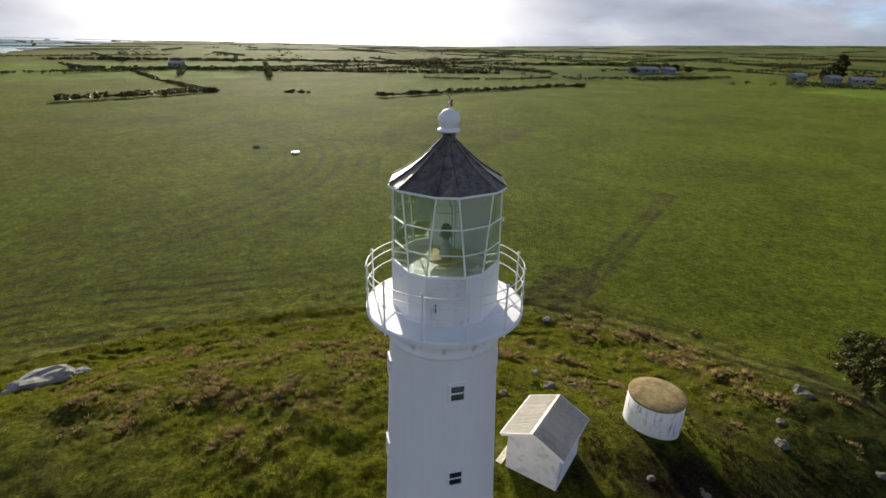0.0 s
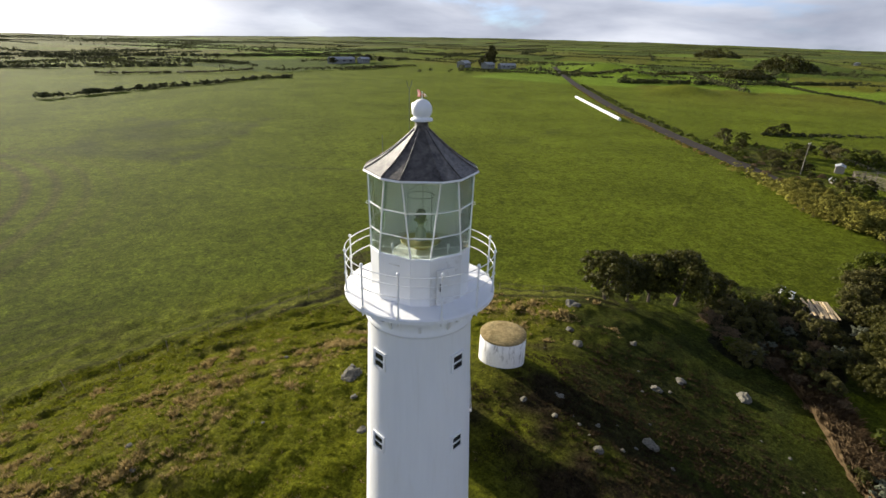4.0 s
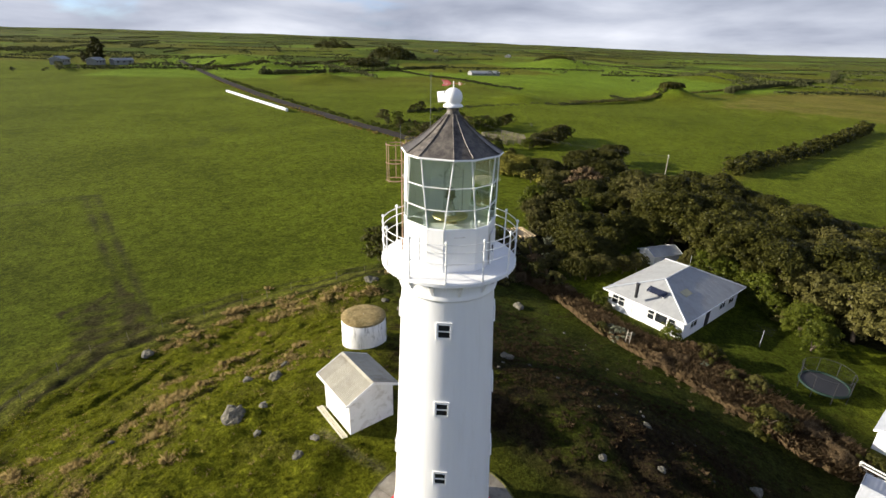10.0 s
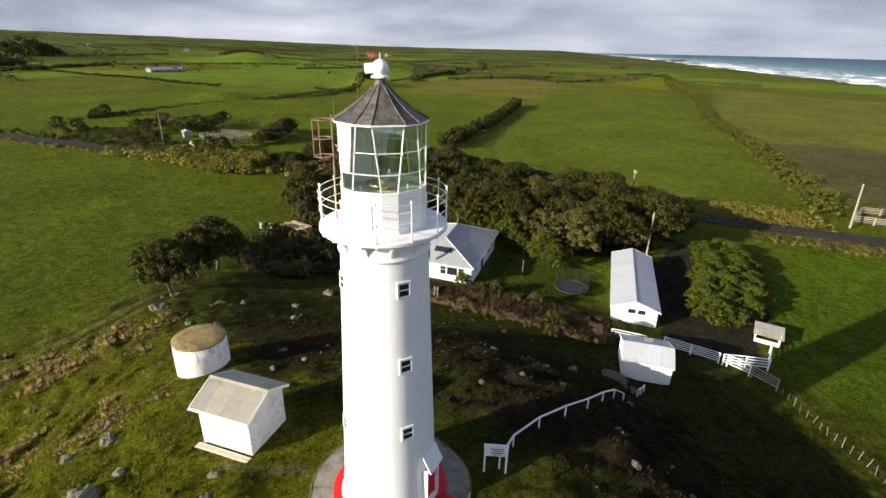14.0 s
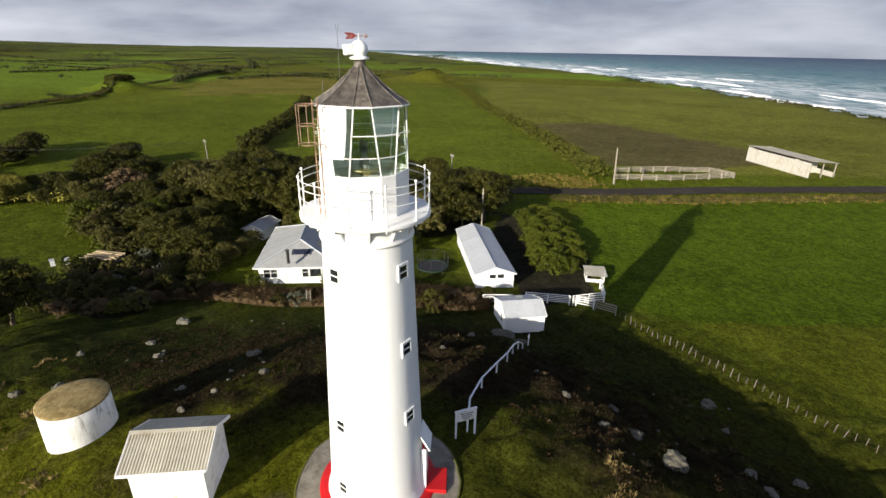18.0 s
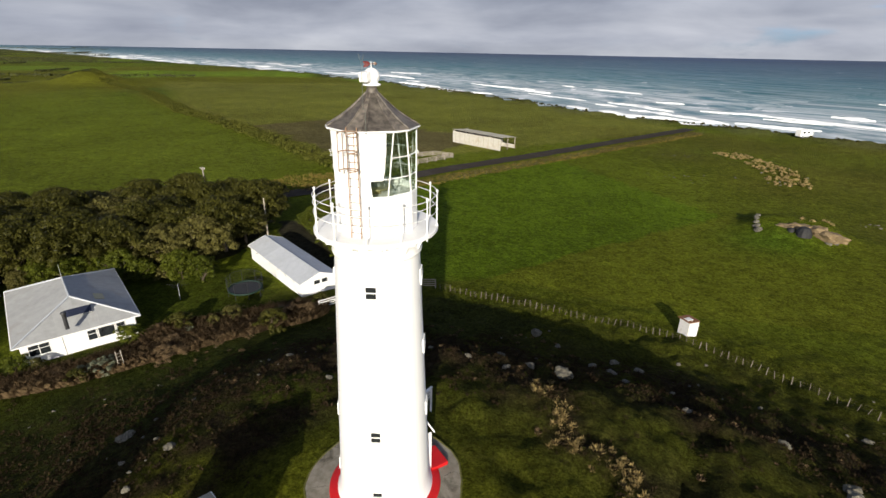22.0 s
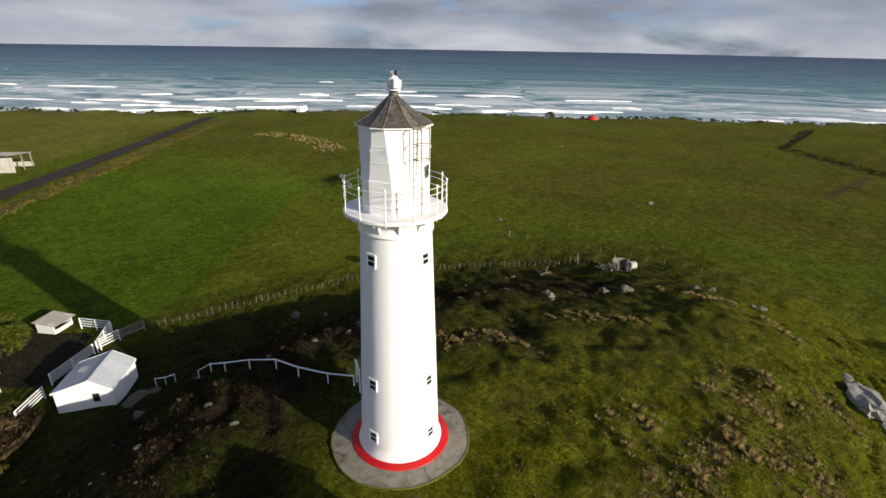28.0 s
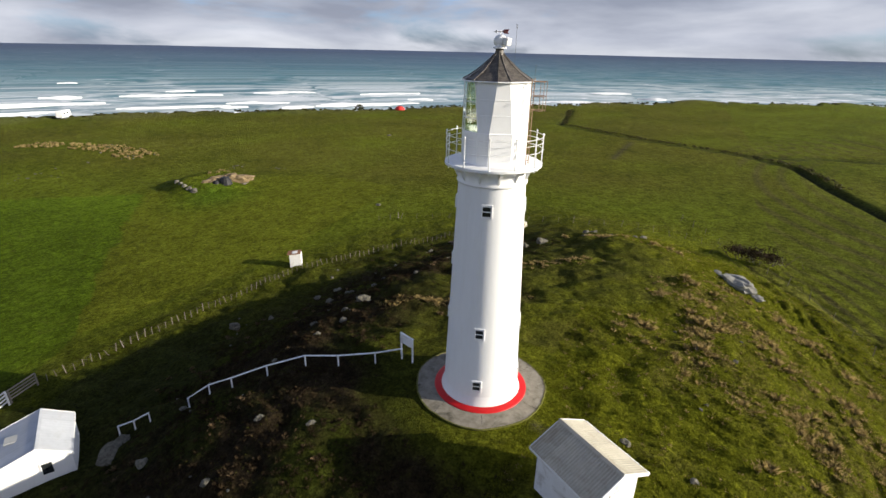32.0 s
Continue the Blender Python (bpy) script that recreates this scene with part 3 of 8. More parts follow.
def ground_material():
    mat = bpy.data.materials.new("pasture")
    mat.use_nodes = True
    tr = mat.node_tree
    L = tr.links.new
    b = tr.nodes["Principled BSDF"]
    b.inputs["Roughness"].default_value = 0.95
    b.inputs["Specular IOR Level"].default_value = 0.03
    at = tr.nodes.new("ShaderNodeAttribute")
    at.attribute_name = "cover"
    co = tr.nodes.new("ShaderNodeTexCoord")
    last = at.outputs["Color"]
    for sc, lo, hi, det in ((0.035, 0.80, 1.22, 5.0), (0.35, 0.80, 1.22, 8.0), (0.95, 0.66, 1.36, 5.0), (2.6, 0.52, 1.52, 6.0), (7.0, 0.42, 1.62, 5.0)):
        n = wire(tr, "ShaderNodeTexNoise", Scale=sc, Detail=det, Roughness=0.62, Distortion=0.4)
        L(co.outputs["Object"], n.inputs["Vector"])
        mr = tr.nodes.new("ShaderNodeMapRange")
        mr.inputs[1].default_value, mr.inputs[2].default_value = 0.3, 0.7
        mr.inputs[3].default_value, mr.inputs[4].default_value = lo, hi
        L(n.outputs[0], mr.inputs[0])
        hs = tr.nodes.new("ShaderNodeHueSaturation")
        L(mr.outputs[0], hs.inputs["Value"])
        L(last, hs.inputs["Color"])
        last = hs.outputs[0]
    # yellower and browner flecks of old grass
    n = wire(tr, "ShaderNodeTexNoise", Scale=0.8, Detail=9.0, Roughness=0.7, Distortion=0.8)
    L(co.outputs["Object"], n.inputs["Vector"])
    mr = tr.nodes.new("ShaderNodeMapRange")
    mr.inputs[1].default_value, mr.inputs[2].default_value = 0.55, 0.75
    mr.inputs[4].default_value = 0.30
    L(n.outputs[0], mr.inputs[0])
    mx = tr.nodes.new("ShaderNodeMix")
    mx.data_type = "RGBA"
    L(mr.outputs[0], mx.inputs[0])
    L(last, mx.inputs[6])
    mx.inputs[7].default_value = (0.16, 0.14, 0.035, 1)
    L(mx.outputs[2], b.inputs["Base Color"])
    f1 = wire(tr, "ShaderNodeTexNoise", Scale=2.4, Detail=9.0, Roughness=0.82)
    L(co.outputs["Object"], f1.inputs["Vector"])
    bp = wire(tr, "ShaderNodeBump", Strength=1.0, Distance=0.62)
    L(f1.outputs[0], bp.inputs["Height"])
    L(bp.outputs[0], b.inputs["Normal"])
    return mat


FIELD_EDGES = [
    [(58, -100), (84.6, -124.5), (186, -191), (360, -314), (640, -500)],
    [(117, -37), (168, -72), (227, -108)],
]


def bracken_shade_cover(x, y):
    """How far dead bracken and bare earth, darkened for shade, cover the mound's eastern and southern slopes."""
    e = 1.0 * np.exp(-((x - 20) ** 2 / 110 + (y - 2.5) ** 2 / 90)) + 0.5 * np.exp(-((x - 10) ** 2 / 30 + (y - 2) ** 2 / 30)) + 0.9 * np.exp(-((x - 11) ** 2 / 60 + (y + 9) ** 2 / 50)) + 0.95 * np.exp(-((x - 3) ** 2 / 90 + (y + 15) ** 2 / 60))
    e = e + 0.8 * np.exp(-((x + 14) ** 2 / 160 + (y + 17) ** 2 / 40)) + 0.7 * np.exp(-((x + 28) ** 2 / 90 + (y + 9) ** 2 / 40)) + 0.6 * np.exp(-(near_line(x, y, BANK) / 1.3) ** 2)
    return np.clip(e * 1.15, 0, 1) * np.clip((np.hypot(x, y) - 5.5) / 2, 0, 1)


def make_ground():
    xs, ys = graded(0.26, 48, 1.036, 4600), graded(0.26, 40, 1.036, 4600)
    X, Y = np.meshgrid(xs, ys)
    Z = land(X, Y)
    inl, along = coast_field(X, Y)
    R = np.hypot(X, Y)
    on_mound = np.clip(1.25 - np.hypot(X / np.where(X > 0, 34, 50), Y / np.where(Y > 0, 36, 32)), 0, 0.4) / 0.4
    Z = Z + relief(X, Y)
    Z = Z + np.clip((R - 90) / 200, 0, 1) * (smooth_noise(X, Y, 140, 8) * 0.5 + np.clip((R - 400) / 800, 0, 1) * smooth_noise(X, Y, 420, 9) * 2.2 * np.clip(inl / 450, 0, 1))
    # ditches and the muddy track beside the fence
    Z = Z - 0.9 * np.exp(-(near_line(X, Y, DITCH_1) / 1.2) ** 2) - 0.8 * np.exp(-(near_line(X, Y, DITCH_2) / 1.2) ** 2)
    tr_d = np.abs(near_line(X, Y, FENCE_NORTH))
    outside = (Y > 5) & (X > -43)
    Z = Z - 0.12 * np.exp(-((tr_d - 1.3) / 0.5) ** 2) * outside
    # low ragged shore bank
    edge = inl + smooth_noise(X, Y, 26, 21) * 3.0
    Z = Z + 1.1 * np.exp(-((edge - 6) / 5) ** 2) * (0.6 + 0.5 * smooth_noise(X, Y, 45, 22))
    sea = np.clip((4 - edge) / 9, 0, 1)
    Z = Z * (1 - sea) + (SEA_Z - 4) * sea
    # land cover
    lush, dry, olive = np.array((0.094, 0.117, 0.009)), np.array((0.140, 0.115, 0.025)), np.array((0.104, 0.106, 0.012))
    C = np.zeros(X.shape + (3,)) + lush

    def blend(col, w):
        nonlocal C
        w = np.clip(w, 0, 1)[..., None]
        C = C * (1 - w) + np.array(col) * w

    # patchwork of paddocks far off
    u, v = X * 0.82 + Y * 0.57, -X * 0.57 + Y * 0.82
    cell = np.floor(u / 190 + 0.15 * np.floor(v / 130)) * 13.7 + np.floor(v / 130) * 7.3
    tint = (np.sin(cell * 12.9898) * 43758.5453) % 1.0
    blend(olive, np.clip((R - 260) / 150, 0, 1) * (tint > 0.62) * 0.9)
    blend((0.125, 0.185, 0.016), np.clip((R - 260) / 150, 0, 1) * (tint < 0.25) * 0.9)
    blend((0.050, 0.075, 0.010), np.clip((R - 260) / 150, 0, 1) * ((tint > 0.4) & (tint < 0.52)) * 0.8)
    blend((0.058, 0.068, 0.022), np.clip((R - 520) / 1400, 0, 0.8) * (0.75 + 0.4 * smooth_noise(X, Y, 180, 19)))
    blend((0.070, 0.082, 0.016), inside(X + smooth_noise(X, Y, 17, 77) * 2, Y + smooth_noise(X, Y, 19, 78) * 2, [(-23, 131), (3, 112), (37, 162), (-2, 187)]) * np.clip(0.55 + 0.4 * smooth_noise(X, Y, 14, 79), 0, 1))
    # seaward paddocks are drier
    west = np.clip((-X - 30) / 60, 0, 1) * np.clip((Y + 140) / 60, 0, 1)
    blend(olive, 0.45 * west * (0.7 + 0.4 * smooth_noise(X, Y, 60, 31)))
    south = inside(X, Y, [(28, -116), (58, -104), (186, -193), (322, -330), (140, -400), (-20, -230), (-48, -197)]) * 1.0
    blend((0.150, 0.150, 0.028), 0.75 * south)
    blend((0.094, 0.088, 0.014), 0.65 * np.clip((-X - 62 - 0.35 * Y) / 22, 0, 1) * (Y < 30) * (Y > -190) * np.clip(0.75 + 0.4 * smooth_noise(X, Y, 35, 33), 0, 1))
    wob = smooth_noise(X, Y, 8, 34) * 0.5
    blend((0.082, 0.130, 0.007), inside(X + wob, Y, [(36, -70), (20, -93), (-2, -121), (-34, -79), (-23.7, -68), (-10.8, -54.5), (1.1, -40), (8, -36), (24, -52)]) * 0.85)
    blend((0.112, 0.125, 0.010), inside(X + wob, Y, [(-23.7, -68), (-10.8, -54.5), (1.1, -40), (-20, -36), (-60, -40), (-62, -62), (-36, -80)]) * 0.8)
    blend((0.170, 0.140, 0.034), 0.7 * inside(X + smooth_noise(X, Y, 24, 35) * 6, Y + smooth_noise(X, Y, 26, 36) * 6, [(290, -74), (372, -90), (444, -159), (486, -194), (452, -221), (340, -200), (257, -138), (281, -115)]) * np.clip(0.8 + 0.3 * smooth_noise(X, Y, 40, 37), 0, 1))
    blend((0.112, 0.138, 0.014), 0.45 * inside(X, Y, [(62, -64), (116, -38), (242, -114), (330, -270), (160, -163), (66, -103)]))
    blend(np.array((0.105, 0.086, 0.038)), inside(X + smooth_noise(X, Y, 9, 4) * 1.0, Y + smooth_noise(X, Y, 11, 6), PLOUGH) * 0.85)
    for e in FIELD_EDGES:
        blend(dry, np.exp(-(near_line(X, Y, e) / 4) ** 2) * 0.5)
    # the mound: rough grass, dry heath on its northern and western flanks
    heath = smooth_noise(X, Y, 9, 12) + 0.6 * smooth_noise(X, Y, 3.6, 13)
    blend((0.138, 0.147, 0.009), on_mound * 0.88)
    blend((0.13, 0.108, 0.032), on_mound * np.clip(heath - 0.45, 0, 1) * 0.4 * (np.hypot(X, Y) > 6))
    # southern half darkened: its shade is put into the grass colour
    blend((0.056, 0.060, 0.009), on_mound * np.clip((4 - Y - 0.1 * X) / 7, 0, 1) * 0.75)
    brown = bracken_shade_cover(X, Y)
    # near-black green to the south and east, painted for the slopes' shade
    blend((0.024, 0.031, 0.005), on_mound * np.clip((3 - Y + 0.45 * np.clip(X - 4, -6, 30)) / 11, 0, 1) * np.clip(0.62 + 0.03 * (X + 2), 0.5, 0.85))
    # bracken and earth, with the slopes' shade put into the brown
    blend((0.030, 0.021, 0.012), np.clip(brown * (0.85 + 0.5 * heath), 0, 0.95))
    # eastern flank lowered for shade as well
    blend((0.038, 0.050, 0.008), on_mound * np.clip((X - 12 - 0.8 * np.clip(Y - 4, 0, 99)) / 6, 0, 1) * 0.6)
    straw = np.zeros(X.shape)
    for cx, cy, w in HEATH:
        straw = np.maximum(straw, np.exp(-((X - cx) ** 2 + (Y - cy) ** 2) / (2.2 * w) ** 2))
    blend((0.165, 0.122, 0.045), straw * np.clip(0.35 + 0.55 * smooth_noise(X, Y, 2.4, 15), 0, 0.7))
    # foot of the south-eastern slope: the mound's shade painted as darker ground
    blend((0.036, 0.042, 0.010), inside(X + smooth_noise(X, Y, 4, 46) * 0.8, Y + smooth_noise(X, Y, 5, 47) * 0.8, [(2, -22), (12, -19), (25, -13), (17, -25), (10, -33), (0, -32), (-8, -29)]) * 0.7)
    # rank grass under the corner trees, darkened for their shade; seaward shoulder darkened too
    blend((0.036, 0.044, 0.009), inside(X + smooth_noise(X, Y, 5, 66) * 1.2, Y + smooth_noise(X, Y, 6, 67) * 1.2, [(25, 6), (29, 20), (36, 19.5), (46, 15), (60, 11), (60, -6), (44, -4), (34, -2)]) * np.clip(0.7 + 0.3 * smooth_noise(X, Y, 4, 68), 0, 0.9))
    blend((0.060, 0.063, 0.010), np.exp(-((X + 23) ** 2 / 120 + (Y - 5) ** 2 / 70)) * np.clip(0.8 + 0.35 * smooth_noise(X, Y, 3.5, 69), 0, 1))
    # shade of the slumped hollow, painted dark brown
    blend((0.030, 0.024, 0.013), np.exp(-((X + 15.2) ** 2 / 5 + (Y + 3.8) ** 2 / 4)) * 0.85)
    # ground inside the wood outlines goes near black
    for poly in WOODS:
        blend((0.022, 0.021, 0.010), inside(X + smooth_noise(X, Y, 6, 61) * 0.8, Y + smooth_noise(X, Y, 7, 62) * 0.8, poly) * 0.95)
    blend((0.070, 0.066, 0.018), inside(X + smooth_noise(X, Y, 8, 63) * 1.5, Y + smooth_noise(X, Y, 9, 64) * 1.5, SCRUB_NORTH) * np.clip(0.6 + 0.5 * smooth_noise(X, Y, 5, 65), 0, 1))
    # mud of the track, wheel marks over the northern field, ditches
    blend((0.040, 0.036, 0.016), (np.exp(-((tr_d - 1.0) / 0.42) ** 2) + 0.7 * np.exp(-((tr_d - 2.6) / 0.35) ** 2)) * outside * np.clip(0.8 + 0.3 * smooth_noise(X, Y, 7, 43), 0, 1))
    blend((0.15, 0.150, 0.03), np.exp(-(tr_d / 0.6) ** 2) * outside * 0.6)
    for dx in (-0.7, 0.7):
        rut = [(14 + dx, 33.5 - dx * 0.7), (21.5 + dx, 43.8 - dx * 0.7), (30 + dx, 56.2 - dx * 0.7), (46 + dx, 79 - dx * 0.7)]
        blend((0.058, 0.056, 0.018), np.exp(-(near_line(X, Y, rut) / 0.5) ** 2) * 0.9 * (0.8 + 0.4 * smooth_noise(X, Y, 9, 41)))
    mud = inside(X + smooth_noise(X, Y, 3, 7) * 0.8, Y + smooth_noise(X, Y, 4, 9) * 0.8, [(8.0, 36.6), (14.2, 33.2), (22, 44), (16.4, 45.5)])
    blend((0.054, 0.044, 0.020), mud * np.clip(0.6 + 0.4 * smooth_noise(X, Y, 2.2, 11), 0, 1) * 0.85)
    blend((0.062, 0.072, 0.014), np.exp(-(near_line(X, Y, [(18, 100), (46, 79)]) / 1.2) ** 2) * 0.6)
    for line in ([(-29, 132), (-13, 142)], [(-5, 118), (7, 114), (20, 135), (39, 170)], [(90, 96), (120, 108)]):
        blend((0.058, 0.064, 0.016), np.exp(-(near_line(X, Y, line) / 2.6) ** 2) * np.clip(0.6 + 0.5 * smooth_noise(X, Y, 13, 17), 0, 1) * 0.8)
    head = (Y > 27.2 + 0.30 * (X + 30.6)) & (Y < 60)
    ripple = np.sin((tr_d + 0.4 * smooth_noise(X, Y, 12, 44)) * 2 * math.pi / 2.3) * np.clip((20 - tr_d) / 8, 0, 1) * np.clip((-8 - X) / 16, 0, 1) * np.clip((X + 52) / 10, 0, 1) * head
    blend((0.054, 0.050, 0.015), np.clip(ripple * 1.3, 0, 1) * np.clip(0.7 + 0.4 * smooth_noise(X, Y, 10, 45), 0, 1))
    sweep = np.sin((np.hypot(X + 95, Y - 95)) * 2 * math.pi / 4.5) * np.exp(-((np.hypot(X + 95, Y - 95) - 70) / 14) ** 2)
    blend((0.085, 0.078, 0.022), np.clip(sweep, 0, 1) * 0.9 * (Y > 24))
    for d in (DITCH_1, DITCH_2):
        blend((0.035, 0.040, 0.015), np.exp(-(near_line(X, Y, d) / 1.5) ** 2))
    blend((0.06, 0.05, 0.03), np.exp(-(near_line(X, Y, [(-107, -4), (-135, -2)]) / 1.0) ** 2) * 0.7)
    # yard of dark earth, lowered further for the wood's shade
    blend((0.034, 0.030, 0.022), inside(X + smooth_noise(X, Y, 5, 81) * 0.5, Y + smooth_noise(X, Y, 6, 82) * 0.5, [(13.5, -29), (20, -32.5), (33, -42), (40, -52), (30, -57), (20, -48), (11.5, -37)]) * 0.95)
    # garden lawn: the shade on it is put into a darker green
    blend((0.050, 0.066, 0.007), inside(X + smooth_noise(X, Y, 4, 83) * 0.6, Y + smooth_noise(X, Y, 5, 84) * 0.6, [(21, -24.5), (31, -16.5), (43.5, -24.5), (38.5, -31), (33, -33), (27, -29)]) * 0.8)
    # worn path by the small shed and the tower
    blend((0.15, 0.125, 0.085), np.exp(-(near_line(X, Y, [(3.4, 8.2), (2.6, 6.4), (2.1, 4.0)]) / 0.28) ** 2) * 0.7)
    blend((0.045, 0.085, 0.007), np.exp(-((X + 39) ** 2 / 70 + (Y + 66) ** 2 / 40)) * 0.8)
    # shore bank, rocks, bare faces
    blend((0.10, 0.095, 0.045), np.exp(-((edge - 8) / 6) ** 2) * 0.5)
    blend((0.09, 0.085, 0.075), np.clip((3.5 - edge) / 2, 0, 1))
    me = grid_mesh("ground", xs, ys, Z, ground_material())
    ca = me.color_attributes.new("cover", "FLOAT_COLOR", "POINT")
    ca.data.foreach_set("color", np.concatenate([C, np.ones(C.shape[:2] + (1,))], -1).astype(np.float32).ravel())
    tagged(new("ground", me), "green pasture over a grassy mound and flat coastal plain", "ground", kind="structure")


make_ground()


def sea_material():
    mat = bpy.data.materials.new("sea_water")
    mat.use_nodes = True
    tr = mat.node_tree
    L = tr.links.new
    b = tr.nodes["Principled BSDF"]
    b.inputs["Specular IOR Level"].default_value = 0.06
    at = tr.nodes.new("ShaderNodeAttribute")
    at.attribute_name = "shore"
    sep = tr.nodes.new("ShaderNodeSeparateXYZ")
    L(at.outputs["Vector"], sep.inputs[0])

    def stretched(sx, sy, det, dist, off=0.0):
        cb = tr.nodes.new("ShaderNodeMapping")
        cb.inputs["Scale"].default_value = (sx, sy, 1)
        cb.inputs["Location"].default_value = (off, off, 0)
        L(at.outputs["Vector"], cb.inputs[0])
        n = wire(tr, "ShaderNodeTexNoise", Scale=1.0, Detail=det, Roughness=0.65, Distortion=dist)
        L(cb.outputs[0], n.inputs["Vector"])
        return n

    def ramp(stops):
        r = tr.nodes.new("ShaderNodeValToRGB")
        e = r.color_ramp.elements
        e[0].position, e[0].color = stops[0][0], (*stops[0][1], 1)
        e[1].position, e[1].color = stops[-1][0], (*stops[-1][1], 1)
        for p, c in stops[1:-1]:
            k = e.new(p)
            k.color = (*c, 1)
        return r

    def math_node(op, a, b2):
        m = tr.nodes.new("ShaderNodeMath")
        m.operation = op
        for i, v in enumerate((a, b2)):
            if isinstance(v, (int, float)):
                m.inputs[i].default_value = v
            else:
                L(v, m.inputs[i])
        return m.outputs[0]

    depth = tr.nodes.new("ShaderNodeMapRange")
    depth.inputs[2].default_value = 2400.0
    L(sep.outputs[1], depth.inputs[0])
    col = ramp([(0.0, (0.21, 0.28, 0.31)), (0.035, (0.115, 0.225, 0.265)), (0.11, (0.014, 0.128, 0.160)), (0.35, (0.005, 0.066, 0.112)), (1.0, (0.003, 0.026, 0.080))])
    L(depth.outputs[0], col.inputs[0])
    # patches of lighter and darker water
    pn = stretched(0.008, 0.014, 5.0, 0.4, 3.0)
    pv = tr.nodes.new("ShaderNodeMapRange")
    pv.inputs[3].default_value, pv.inputs[4].default_value = 0.6, 1.4
    L(pn.outputs[0], pv.inputs[0])
    hs = tr.nodes.new("ShaderNodeHueSaturation")
    L(col.outputs[0], hs.inputs["Color"])
    L(pv.outputs[0], hs.inputs["Value"])
    # long breaking crests parallel to the shore: thin lines in a surf belt that thins out to sea
    crest = stretched(0.024, 0.050, 3.5, 0.8)
    fine = stretched(0.14, 0.26, 7.0, 1.0)
    belt = ramp([(0.0, (0.30,) * 3), (0.010, (0.62,) * 3), (0.045, (0.80,) * 3), (0.09, (0.52,) * 3), (0.15, (0.24,) * 3), (0.35, (0.16,) * 3), (1.0, (0.10,) * 3)])
    L(depth.outputs[0], belt.inputs[0])
    thr = math_node("MULTIPLY_ADD", belt.outputs[0], -0.16)
    tr.nodes[-1].inputs[2].default_value = 0.715
    a = math_node("SUBTRACT", crest.outputs[0], thr)
    a2 = math_node("MULTIPLY_ADD", fine.outputs[0], 0.22)
    tr.nodes[-1].inputs[2].default_value = -0.11
    a3 = math_node("ADD", a, a2)
    fm = tr.nodes.new("ShaderNodeMapRange")
    fm.inputs[1].default_value, fm.inputs[2].default_value = 0.0, 0.05
    L(a3, fm.inputs[0])
    # wash left behind the breakers: thin lace
    lace = stretched(0.022, 0.06, 8.0, 1.2, 9.0)
    lb = math_node("MULTIPLY", belt.outputs[0], 0.98)
    lr = tr.nodes.new("ShaderNodeMapRange")
    lr.inputs[1].default_value, lr.inputs[2].default_value = 0.39, 0.60
    L(lace.outputs[0], lr.inputs[0])
    lf = math_node("MULTIPLY", lr.outputs[0], lb)
    foam = math_node("MAXIMUM", fm.outputs[0], lf)
    mx = tr.nodes.new("ShaderNodeMix")
    mx.data_type = "RGBA"
    L(foam, mx.inputs[0])
    L(hs.outputs[0], mx.inputs[6])
    mx.inputs[7].default_value = (0.82, 0.84, 0.86, 1)
    L(mx.outputs[2], b.inputs["Base Color"])
    rg = tr.nodes.new("ShaderNodeMapRange")
    rg.inputs[3].default_value, rg.inputs[4].default_value = 0.5, 0.95
    L(foam, rg.inputs[0])
    L(rg.outputs[0], b.inputs["Roughness"])
    chop = stretched(0.12, 0.3, 6.0, 0.5, 4.0)
    bp = wire(tr, "ShaderNodeBump", Strength=0.6, Distance=0.7)
    L(chop.outputs[0], bp.inputs["Height"])
    L(bp.outputs[0], b.inputs["Normal"])
    return mat


def make_sea():
    g = graded(9.0, 380, 1.05, 4750)
    X, Y = np.meshgrid(g, g)
    inl, along = coast_field(X, Y)
    off = -inl
    swell = 0.45 * np.sin(off * 2 * math.pi / 46 + 1.2 * smooth_noise(X, Y, 160, 51)) * np.clip((420 - off) / 200, 0, 1) * np.clip(off / 30, 0, 1)
    me = grid_mesh("sea", g, g, SEA_Z + swell, sea_material())
    at = me.attributes.new("shore", "FLOAT_VECTOR", "POINT")
    at.data.foreach_set("vector", np.stack([along, off, 0 * off], -1).astype(np.float32).ravel())
    tagged(new("sea", me), "blue-green sea with white lines of surf", "sea", kind="structure")


make_sea()


